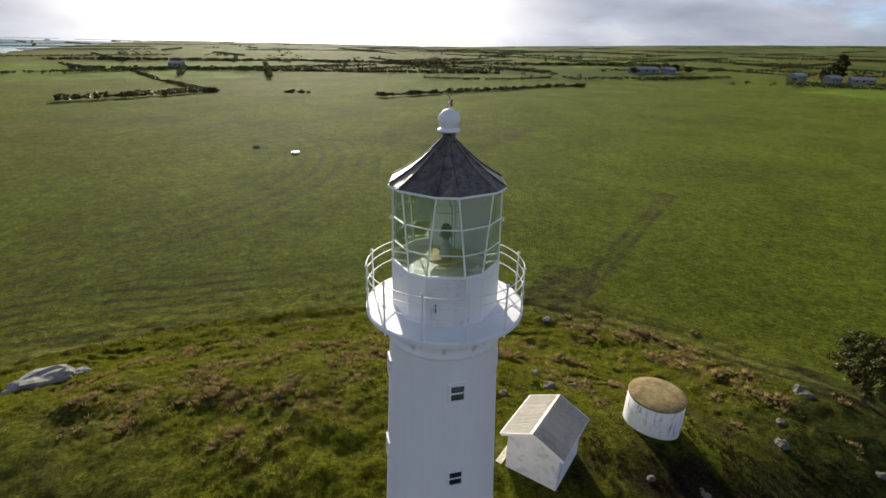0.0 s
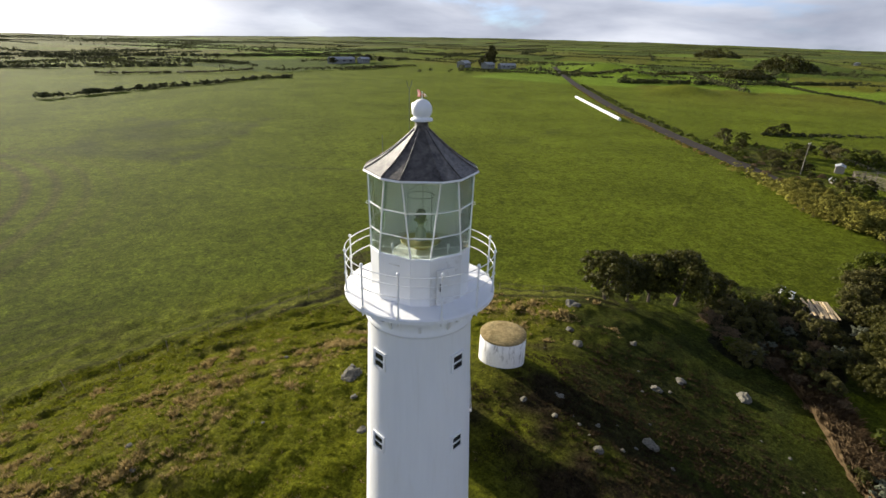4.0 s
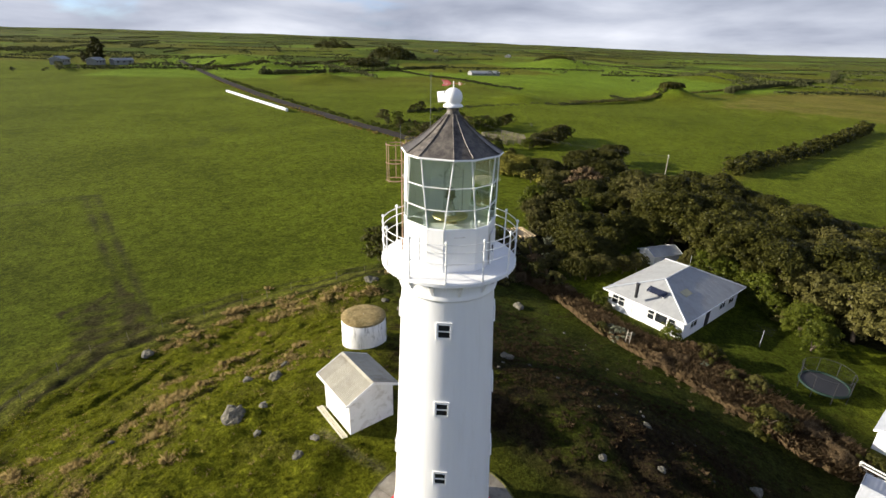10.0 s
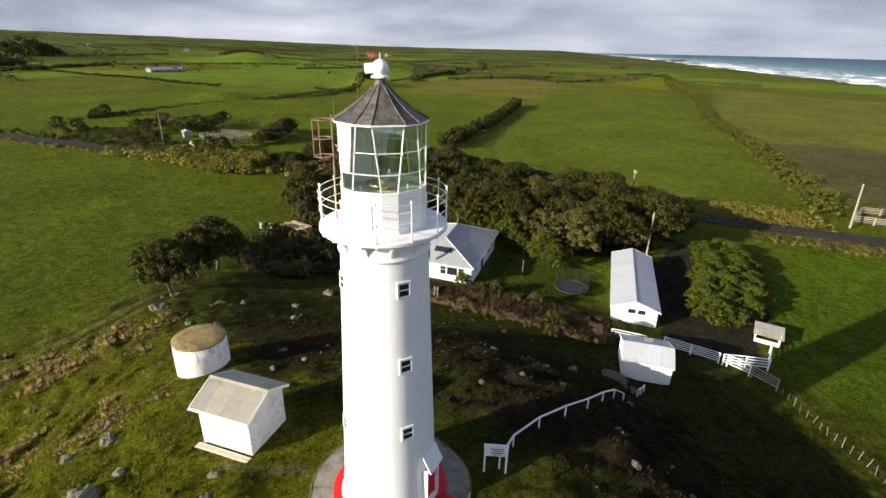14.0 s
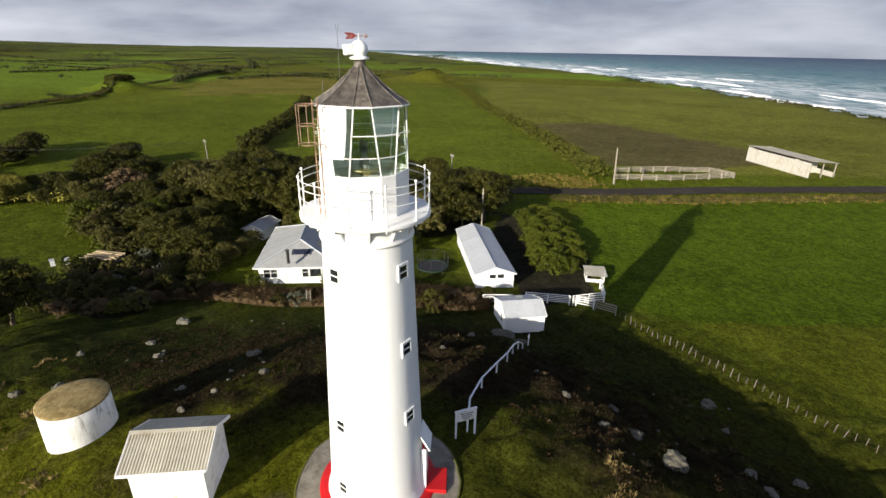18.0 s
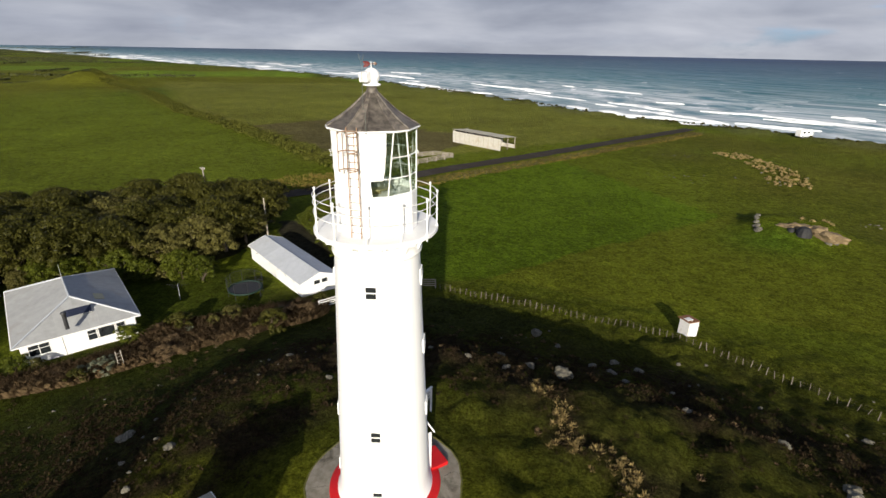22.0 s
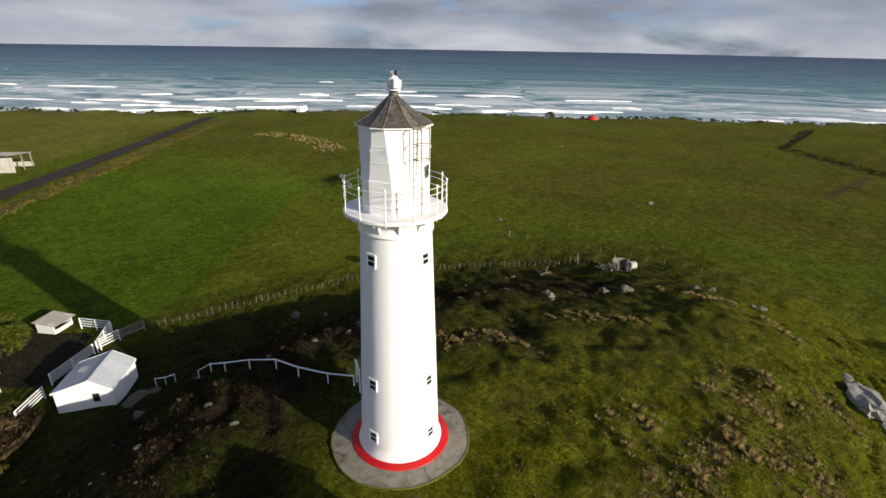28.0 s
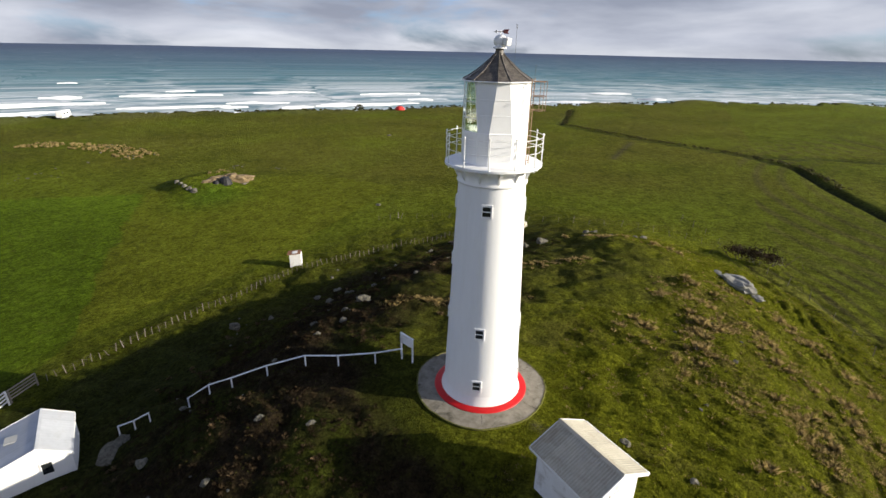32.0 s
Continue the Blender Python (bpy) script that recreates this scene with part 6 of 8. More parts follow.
pole(36.0, -43.2, -0.4, "grey timber pole beside the garage", 0.0, 0.0)
pole(55.1, -53.8, 0.6, "grey timber power pole behind the trees", 1.0)
pole(129.7, 37.4, 2.0, "grey timber power pole in the scrub", 1.6, 0.0, 0.1)
pole(39.5, -87.0, 0.2, "leaning grey pole at the stock pen", 0.0, 5.0, 0.2)
pole(86.9, -18.4, 2.4, "grey timber power pole behind the wood", 1.5, 0.0, 0.1)
pole(-39.5, -14.9, -3.9, "grey leaning timber post beside the collapsed hut", 0.0, 4.0, 0.06)
pole(-42.5, -29.6, -5.6, "short grey fence strainer in the paddock", 0.0, 2.0, 0.07)
wires = thing("overhead_lines", Matrix(), "thin overhead power lines sagging between poles", "power line")
for o in (-0.6, 0.6):
    a, b = Vector((129.7 + o, 37.4, 1.6)), Vector((86.9 + o, -18.4, 2.0))
    part("line", Build().path([a.lerp(b, i / 10) - Vector((0, 0, 1.6 * math.sin(math.pi * i / 10))) for i in range(11)], 0.011, 3), BLACK_METAL, wires)

# information sign above the path
th = thing("information_sign", axes(-0.45, -5.3, -0.15, 0.35, 0.94), "white framed information sign on two posts", "sign")
for q in (-0.55, 0.55):
    part("post", Build().box((q, 0, 0.8), (0.10, 0.10, 2.0), None, 0.01), WHITE_RAIL, th)
part("board", Build().box((0, 0.0, 1.40), (1.0, 0.05, 0.58), None, 0.008), WHITE_GRUBBY, th)
part("top_rail", Build().box((0, 0, 1.80), (1.25, 0.13, 0.06)), WHITE_RAIL, th)
for i, w in enumerate((0.7, 0.55, 0.62, 0.4)):
    part("lettering_bar", Build().box((-0.05, 0.030, 1.58 - 0.12 * i), (w, 0.008, 0.05)), BLACK_METAL, th)

wire_fence([(-40.5, -32), (-42.3, -29), (-45.5, -22), (-47.5, -12), (-49.3, 1.5), (-51.8, 6), (-50, 10.4), (-49.2, 14.5), (-46.8, 18.7), (-43.5, 20.8)], "sagging wire fence west of the mound", 2.2, 0.95, 0.14, FENCE_WOOD, 6)
# ---- garden things ----
th = thing("trampoline", pose(28.0, -26.6, -6.75), "round dark trampoline with safety net in the garden", "trampoline")
part("mat", Build().lathe([(0.01, 0.82), (1.75, 0.82), (1.75, 0.79), (0.01, 0.79)], 28), BLACK_METAL, th)
part("padding", Build().path([az(15 * i, 1.85, 0.84) for i in range(24)], 0.11, 6, True), material("green_padding", ((0.006, 0.020, 0.014), (0.012, 0.034, 0.022)), 3, 0.7), th)
for k in range(8):
    part("net_pole", Build().tube(az(45 * k, 1.9, -0.2), az(45 * k, 1.95, 2.3), 0.03, None, 6), BLACK_METAL, th)
part("net_ring", Build().path([az(15 * i, 1.95, 2.28) for i in range(24)], 0.02, 4, True), BLACK_METAL, th)
net = Build()
for i in range(48):
    net.path([az(7.5 * i, 1.9, 0.85), az(7.5 * i, 1.93, 2.26)], 0.0025, 3)
for j in range(9):
    net.path([az(15 * i, 1.91, 1.0 + 0.14 * j) for i in range(24)], 0.0025, 3, True)
part("safety_net", net, BLACK_METAL, th)
th = thing("clothes_line", pose(34.2, -23.2, -6.7, 0, 0, 20), "grey metal rotary clothes line on the lawn", "clothes line")
part("mast", Build().tube((0, 0, -0.2), (0, 0, 1.9), 0.035, None, 6), GREY_METAL, th)
for k in range(4):
    part("arm", Build().tube((0, 0, 1.75), az(90 * k, 1.25, 1.95), 0.009, None, 5), BLACK_METAL, th)
for r in (0.6, 0.85, 1.1):
    part("line", Build().path([az(90 * k, r, 1.78 + 0.17 * r) for k in range(4)], 0.004, 3, True), BLACK_METAL, th)
th = thing("ladder", pose(28.5, -10.1, ground_z(28.5, -10.1), 8, 0, 60), "pale wooden ladder standing in the scrub", "ladder")
for s in (-0.2, 0.2):
    part("stile", Build().box((s, 0, 0.9), (0.06, 0.05, 2.0)), WOOD_GREY, th)
for i in range(6):
    part("rung", Build().box((0, 0, 0.15 + 0.3 * i), (0.36, 0.04, 0.04)), WOOD_GREY, th)
PINE = material("fresh_planks", ((0.42, 0.31, 0.17), (0.55, 0.43, 0.26)), 4.0, 0.8, per_object=0.2)
th = thing("timber_stack", pose(55.0, 4.2, ground_z(55, 4.2), 0, 0, 35), "loose pile of pale sawn planks among the bushes", "timber")
for i in range(9):
    part("plank", Build().box((random.uniform(-0.3, 0.3), -1.2 + 0.3 * i, 0.9 + 0.05 * (i % 3)), (4.2, 0.22, 0.07), Matrix.Rotation(random.uniform(-0.12, 0.12), 4, "Z")), PINE, th)
part("bearer", Build().box((1.2, 0, 0.4), (0.2, 2.6, 0.9)), WOOD_GREY, th)
part("bearer", Build().box((-1.2, 0, 0.4), (0.2, 2.6, 0.9)), WOOD_GREY, th)
for x, y in ((57.0, 8.0), (57.6, 9.4)):
    th = thing("bee_hive", pose(x, y, ground_z(x, y)), "small white box on the field's edge", "box")
    part("box", Build().box((0, 0, 0.35), (0.5, 0.5, 0.8), None, 0.01), WHITE, th)
    part("lid", Build().box((0, 0, 0.79), (0.58, 0.58, 0.08)), PALE_METAL, th)

# rough stockyard in the scrub beside the northern road
rail_run("stock_yard", [(129, 20), (134, 15), (141, 17), (146, 25), (139, 30), (131, 27), (129, 20)], "old grey timber stockyard in the scrub", "pen", 1.5, 4, 2.5, FENCE_WOOD, 0.12, False, 0.2)
rail_run("stock_yard", [(134, 15), (139, 30)], "old grey timber rails across the stockyard", "pen", 1.5, 4, 2.5, FENCE_WOOD, 0.12, False, 0.2)
for x, y, s, r in ((142, 33.8, 2.2, 20), (127.3, 29.8, 0.9, 50)):
    th = thing("farm_shed", pose(x, y, ground_z(x, y) + 0.2, 0, 0, r), "small weathered farm shed in the scrub", "shed")
    gable_walls(th, s * 1.3, s * 0.85, s * 0.6, 0.4, WOOD_GREY, 0.5)
    gable_roof(th, s * 1.3, s * 0.85, s * 0.6, 0.4, GREY_METAL, GREY_METAL, 0.15, 2, corr=0.3)

# wrapped silage along the northern road
WA, WB = Vector((210.5, 184, 0)), Vector((159.6, 114.2, 0))
th = thing("silage_tube", Matrix(), "long white plastic-wrapped silage row beside the road", "silage")
for i in range(44):
    p, q = WA.lerp(WB, i / 44), WA.lerp(WB, (i + 0.97) / 44)
    z = ground_z(p.x, p.y) + 0.5
    b = Build().tube((p.x, p.y, z + 0.3), (q.x, q.y, z + 0.3), 0.58 + 0.05 * (i % 3), None, 12)
    part("wrapped_bale", b, PLASTIC_WHITE, th, smooth=False)

# ---- collapsed hut, wreckage, things in the western paddock ----
th = thing("collapsed_hut", pose(-40.4, -10.3, ground_z(-40.4, -10.3) + 0.1, 0, 0, 145), "collapsed timber hut with scattered boards", "ruin")
part("standing_wall", Build().box((1.9, 0.3, 0.7), (0.12, 1.8, 1.2), Matrix.Rotation(0.1, 4, "Y")), FENCE_WOOD, th)
part("standing_wall", Build().box((1.1, 1.2, 0.6), (1.6, 0.12, 1.4), Matrix.Rotation(-0.12, 4, "X")), WOOD_GREY, th)
part("tank_end", Build().tube((1.9, 0.3, 0.5), (3.0, 0.5, 0.5), 0.50, None, 14), TIN, th, "old tin tank on its side")
rnd = random.Random(8)
for i in range(40):
    m = Matrix.Translation((rnd.uniform(-2.0, 1.2), rnd.uniform(-1.2, 1.2), rnd.uniform(0.05, 0.45))) @ Euler((rnd.gauss(0, 0.25), rnd.gauss(0, 0.3), rnd.uniform(0, 3))).to_matrix().to_4x4()
    part("board", Build().box((0, 0, 0), (rnd.uniform(0.6, 1.7), 0.13, 0.05), m), BARK if i % 3 else WOOD_GREY, th)
for i in range(5):
    x, y = rnd.uniform(-2, 2), rnd.uniform(-1.5, 1.5)
    part("upright", Build().box((x, y, 0.7), (0.1, 0.1, 1.7), Matrix.Rotation(rnd.gauss(0, 0.12), 4, "X")), WOOD_GREY, th)
th = thing("log_pile", pose(-33.6, -15.8, ground_z(-33.6, -15.8)), "small heap of old posts and rubble", "rubble")
for i in range(9):
    m = Matrix.Translation((rnd.uniform(-1, 1), rnd.uniform(-0.5, 0.5), rnd.uniform(0.1, 0.5))) @ Euler((rnd.gauss(0, 0.3), 1.57 + rnd.gauss(0, 0.3), rnd.uniform(0, 3))).to_matrix().to_4x4()
    part("log", Build().tube(m @ Vector((0, 0, -0.6)), m @ Vector((0, 0, 0.6)), 0.12, 0.10, 7), BARK, th)
th = thing("brush_sticks", pose(-44.2, 21.2, ground_z(-44.2, 21.2)), "bare dead branches sticking out of a brush heap", "branches")
for i in range(34):
    q = Vector((rnd.gauss(0, 0.6), rnd.gauss(0, 2.0), 0.2))
    part("branch", Build().tube(q, q + Vector((rnd.gauss(0, 0.7), rnd.gauss(0, 0.9), rnd.uniform(0.7, 1.8))), 0.035, 0.012, 5), BARK if i % 4 else WOOD_GREY, th)
th = thing("trough", pose(-35.2, 111.4, ground_z(-35.2, 111.4)), "low pale water trough in the field", "trough")
part("basin", Build().lathe([(1.0, 0), (1.05, 0.55), (0.95, 0.55), (0.9, 0.35), (0.01, 0.35)], 20), PLASTIC_WHITE, th)
th = thing("trough", pose(-46.9, 117.7, ground_z(-46.9, 117.7)), "low grey water trough in the field", "trough")
part("basin", Build().lathe([(0.9, 0), (0.95, 0.5), (0.85, 0.5), (0.8, 0.3), (0.01, 0.3)], 20), CONCRETE, th)

# campervan and a red tent at the shore
th = thing("campervan", pose(-85.5, -190.0, ground_z(-85.5, -190.0) + 0.15, 0, 0, 35), "white campervan parked at the shore", "vehicle")
part("body", Build().box((0.9, 0, 1.75), (4.8, 2.2, 2.3), None, 0.15), WHITE, th)
part("cab", Build().box((-2.3, 0, 1.35), (1.7, 2.0, 1.5), None, 0.25), WHITE, th)
part("over_cab", Build().box((-2.0, 0, 2.55), (1.6, 2.1, 0.75), None, 0.2), WHITE, th)
part("windscreen", Build().box((-2.9, 0, 1.75), (0.6, 1.7, 0.5), None, 0.05), WINDOW, th)
for sx in (-0.3, 1.8):
    for sy in (-1.12, 1.12):
        part("side_window", Build().box((sx, sy, 2.0), (1.1, 0.05, 0.6)), WINDOW, th)
for sx in (-2.2, 2.0):
    for sy in (-0.95, 0.95):
        w = part("wheel", Build().tube((sx, sy - 0.12, 0.4), (sx, sy + 0.12, 0.4), 0.42, None, 14), BLACK_METAL, th)
        part("hub", Build().tube((sx, sy - 0.14, 0.4), (sx, sy + 0.14, 0.4), 0.2, None, 10), GREY_METAL, w)
th = thing("red_tent", pose(-176.5, -104.0, -7.0, 0, 0, 20), "small red tent near the shore bank", "tent")
part("canopy", Build().lathe([(2.3, 0.0), (2.1, 0.7), (1.5, 1.3), (0.7, 1.65), (0.01, 1.75)], 10), material("red_canvas", ((0.55, 0.03, 0.025), (0.65, 0.05, 0.04)), 2.0, 0.7), th)
part("door_flap", Build().slab([(2.25, -0.5, 0.05), (2.25, 0.5, 0.05), (1.75, 0.3, 1.15), (1.75, -0.3, 1.15)], 0.03), RED, th)

# ---- far farmsteads ----


FAR_WALL = material("grey_farm_wall", ((0.20, 0.20, 0.19), (0.30, 0.30, 0.28)), 0.5, 0.8, stain=(0.14, 0.13, 0.11), stain_scale=0.3)


def far_farm(x, y, ang, size, roof, label):
    z = ground_z(x, y)
    th = thing("farm_building", pose(x, y, z + 0.4, 0, 0, ang), label, "farm building")
    L, W, h = size
    gable_walls(th, L, W, h, W * 0.22, FAR_WALL, 2.5)
    gable_roof(th, L, W, h, W * 0.22, roof, roof, 0.4, 2, corr=0.9, amp=0.05)
    for i in range(3):
        for s in (-1, 1):
            part("window", Build().box((-L * 0.3 + L * 0.3 * i, s * (W / 2 + 0.02), h * 0.55), (L * 0.1, 0.06, h * 0.3)), WINDOW, th)


for x, y, a, sz, rf, lb in (
    (318, 440, 30, (16, 9, 4.5), GREY_METAL, "far farmhouse with grey roof beside tall trees"),
    (337, 423, 20, (14, 8, 4), GREY_METAL, "far grey farm shed beside tall trees"),
    (356, 415, -10, (18, 7, 3.4), GREY_METAL, "far low pale farm shed beside tall trees"),
    (214, 520, 15, (30, 9, 4), GREY_METAL, "far long grey milking shed"),
    (236, 512, 15, (11, 8, 4.5), GREY_METAL, "far grey dairy shed"),
    (-235, 470, 5, (12, 7, 4), GREY_METAL, "far grey shed among hedges"),
    (445, 99, -50, (28, 8, 1.9), GREY_METAL, "far long pale tunnel house"),
    (900, 160, 0, (16, 8, 3), GREY_METAL, "far grey farmhouse on the plain"),
    (1020, 330, 20, (18, 8, 3), GREY_METAL, "far grey shed by hedgerows"),
):
    far_farm(x, y, a, sz, rf, lb)

# ---- rocks ----


def rock_mesh(seed, sub=3):
    bm = bmesh.new()
    bmesh.ops.create_icosphere(bm, subdivisions=sub, radius=1.0)
    o = Vector((seed * 3.1, seed * 1.7, seed * 0.9))
    for v in bm.verts:
        d = 1 + 0.42 * noise.noise(v.co * 0.9 + o) + 0.25 * noise.noise(v.co * 2.3 + o)
        c = Vector((round(v.co.x * 2.2) / 2.2, round(v.co.y * 2.2) / 2.2, round(v.co.z * 2.2) / 2.2))
        v.co = (v.co * 0.66 + c * 0.34) * (d + 0.13 * noise.noise(v.co * 4.0 + o) + 0.05 * noise.noise(v.co * 9.0 + o))
        v.co.z *= 0.72
    me = bpy.data.meshes.new("boulder")
    bm.to_mesh(me)
    bm.free()
    me.materials.append(ROCK)
    return me


ROCKS = [rock_mesh(k) for k in range(7)]


def boulder(x, y, r, label="grey lichen-spotted boulder lying in the grass", seed=0, flat=1.0, group="boulders on the mound", sink=0.42, stretch=1.0):
    rnd = random.Random(int(x * 131 + y * 17 + seed))
    ob = new("boulder", ROCKS[rnd.randrange(7)])
    ob.matrix_world = Matrix.LocRotScale((x, y, ground_z(x, y) + r * (0.35 - sink)), Euler((rnd.gauss(0, 0.25), rnd.gauss(0, 0.25), rnd.uniform(0, 6.28))), (r * stretch, r, r * flat))
    return tagged(ob, label, "rock", group)


for x, y, r in ((16.8, -0.2, 0.5), (-8.3, -13.8, 0.66), (-14.7, -21.4, 0.4), (-24.3, -8.0, 0.5), (-23.6, -7.2, 0.25), (3.1, 14.0, 0.8), (12.6, 0.6, 0.3), (25.2, 4.7, 0.45), (28.6, 4.6, 0.4), (32.5, 1.1, 0.6), (22.8, 11.1, 0.4), (28.4, 16.8, 0.75), (11.7, 31.0, 0.55), (-12.8, -15.6, 0.3), (-16.5, -12.8, 0.35), (-22.0, -11.7, 0.35), (-30.1, -17.8, 0.35), (-31.8, -3.8, 0.75), (-30.2, -5.5, 0.6), (-24.4, -8.6, 0.42), (-22.1, -11.7, 0.35), (-36.2, 3.6, 0.32), (-36.8, 6.2, 0.36), (-36.4, 7.2, 0.42), (-34.9, 0.6, 0.35), (-10.7, -19.3, 0.4), (-12.1, -18.0, 0.45), (-12.8, -22.5, 0.4), (-7.7, -24.2, 0.3), (-5.5, -26.8, 0.5), (-4.3, -13.1, 0.35), (-5.8, -13.9, 0.4), (-3.5, -15.4, 0.3), (8.0, 14.6, 0.45), (7.4, 16.5, 0.35), (10.0, 15.3, 0.4), (1.4, 8.6, 0.3), (2.8, 8.4, 0.28), (4.5, 13.1, 0.3), (2.3, 11.9, 0.22), (11.5, 5.9, 0.22), (14.2, 5.2, 0.25), (10.8, -16.7, 0.35), (6.9, -7.3, 0.25), (7.5, -10.5, 0.25), (-41.4, 0.9, 0.5), (-38.5, 0.3, 0.5), (-1.3, -13.3, 0.3), (24.5, 13.6, 0.35), (28.5, 9.5, 0.3)):
    boulder(x, y, r)
for i, (x, y, r, st, turn, fl) in enumerate(((-29.0, 16.5, 1.1, 1.8, 0.62, 0.95), (-27.4, 18.3, 0.45, 1.4, 0.9, 0.7), (-31.6, 14.9, 0.4, 1.3, 0.5, 0.6))):
    ob = new("boulder", ROCKS[(i * 3 + 1) % 7])
    ob.matrix_world = Matrix.LocRotScale((x, y, ground_z(x, y) + 0.12), Euler((0.1, -0.08, turn)), (r * st, r, r * fl))
    ob.material_slots[0].link = "OBJECT"
    ob.material_slots[0].material = PALE_ROCK
    tagged(ob, "long pale grey rock slab on the western flank", "rock", "outcrop rocks")
for x, y, r in ((10.4, -20.4, 0.72), (9.3, -21.6, 0.5)):
    boulder(x, y, r, "flat pale rock slab at the foot of the mound", 5, 0.35, "slabs at the slope's foot", 0.3, 1.5)
rr = random.Random(12)
n = 0
while n < 80:
    k = rr.random()
    if k < 0.45:
        x, y = rr.uniform(7, 30), rr.uniform(-16, 7)
        ok = (x / 34) ** 2 + (y / 26) ** 2 < 1 and math.hypot(x - 4, y) > 9
    elif k < 0.85:
        x, y = rr.uniform(-34, 8), rr.uniform(-29, -8)
        ok = -28.5 + 0.1 * x < y < -7 - 0.15 * abs(x + 4)
    else:
        x, y = rr.uniform(-30, 25), rr.uniform(8, 30)
        ok = math.hypot(x / 1.2, y) < 27
    if ok:
        boulder(x, y, min(0.30, 0.05 + rr.expovariate(16)), "small grey stone half sunk in rough grass", n, rr.uniform(0.7, 1.1))
        n += 1
for x0, y0, n, sp, lb in ((-33, -134, 16, 3.0, "pale stone of a heap in the paddock"), (-31, -109, 16, 4.5, "pale stone of a heap in the paddock"), (-54.5, -108, 9, 2.2, "brown stone on a low hump"), (-55, -124, 12, 4.5, "brown stone on a low hump"), (-59.2, -81.8, 9, 1.1, "dark stone round a hollow in the paddock"), (-62.5, -72.5, 8, 1.6, "pale stone in the paddock"), (7, -146, 12, 4.5, "pale stone of a heap behind the barn"), (175, 18, 9, 2.5, "grey stone of a heap in the field")):
    for i in range(n):
        boulder(x0 + rr.gauss(0, sp), y0 + rr.gauss(0, sp * 0.6), rr.uniform(0.08, 0.28), lb, i, 0.75, "stone heaps", 0.5)
for x, y, r in ((-114, -73, 0.7), (-77, -24.7, 0.7), (-47.5, -36.4, 0.45), (-38.9, -75.4, 0.5), (-38.2, -73.6, 0.42), (-37.8, -72.2, 0.5), (-37.4, -70.6, 0.55), (-37.2, -69.2, 0.6), (-46.2, -66.2, 0.5), (-47.2, -66.6, 0.6), (-42.4, -70.2, 0.35)):
    boulder(x, y, r, "weathered brown boulder in the paddock", 3, 1.0, "paddock rocks")
EARTH = material("bare_tan_earth", ((0.13, 0.092, 0.048), (0.27, 0.20, 0.11)), 1.6, 0.95, bump=0.9, bump_scale=5, stain=(0.07, 0.055, 0.03), stain_scale=1.2, stain_amount=0.7)
th = thing("cave_mouth", pose(-43.6, -68.0, ground_z(-43.6, -68.0) - 0.5, 0, 0, -30), "dark hollow under an eroded tan bank in the knoll", "hollow")
for k, (dx, dy, r, fl) in enumerate(((-2.9, -0.7, 2.0, 0.6), (-1.2, -1.2, 1.9, 0.85), (0.8, -1.3, 1.9, 0.9), (2.6, -0.8, 1.8, 0.6))):
    me = rock_mesh(20 + k)
    me.materials.clear()
    me.materials.append(EARTH)
    ob = new("bank", me)
    ob.parent = th
    ob.matrix_local = Matrix.LocRotScale((dx, dy, 0.25), Euler((0, 0, 0.3 * k - 0.5)), (r, r * 0.7, r * fl))
# solid near-black domes stand in for the shade inside the hollow
part("hollow", Build().lathe([(1.2, 0.0), (1.1, 0.7), (0.7, 1.35), (0.01, 1.6)], 12), DARK, th).location = (0.2, 0.7, 0)
part("hollow", Build().lathe([(0.6, 0.0), (0.55, 0.5), (0.3, 0.8), (0.01, 0.9)], 12), DARK, th).location = (1.9, 0.7, 0.1)

# shore rocks and scrub are too many to count
# ---- plants ----


def leaf_cloud(centres, radii, per, size, rnd, flat=0.75, up=0.4):
    """Leaf sprays round many clump centres: each is a folded four-cornered leaf."""
    c, r = np.repeat(np.array(centres, float), per, 0), np.repeat(np.array(radii, float), per)
    n = len(c)

    def unit(v):
        return v / (np.linalg.norm(v, axis=1, keepdims=True) + 1e-9)

    d = unit(rnd.normal(size=(n, 3)))
    d[:, 2] = np.where(d[:, 2] < -0.35, -0.6 * d[:, 2], d[:, 2])
    p = c + d * np.array((1, 1, flat)) * (r * (0.72 + 0.36 * rnd.rand(n)))[:, None]
    nrm = unit(d + np.array((0, 0, up)) + rnd.normal(size=(n, 3)) * 0.38)
    t = unit(np.cross(nrm, rnd.normal(size=(n, 3))))
    b = np.cross(nrm, t)
    s = (size * (0.6 + 0.8 * rnd.rand(n)))[:, None]
    vs = np.stack([p - t * s, p - b * s * 0.45 + nrm * s * 0.15, p + t * s, p + b * s * 0.45 + nrm * s * 0.15], 1).reshape(-1, 3)
    return vs, np.arange(4 * n).reshape(-1, 4)


def mesh_of(name, vs, fs, mat):
    me = bpy.data.meshes.new(name)
    v, f = np.array(vs, dtype=np.float32), np.array(fs, dtype=np.int32)
    me.vertices.add(len(v))
    me.vertices.foreach_set("co", v.ravel())
    me.loops.add(f.size)
    me.loops.foreach_set("vertex_index", f.ravel())
    me.polygons.add(len(f))
    me.polygons.foreach_set("loop_start", np.arange(len(f)) * f.shape[1])
    me.materials.append(mat)
    me.update(calc_edges=True)
    return me


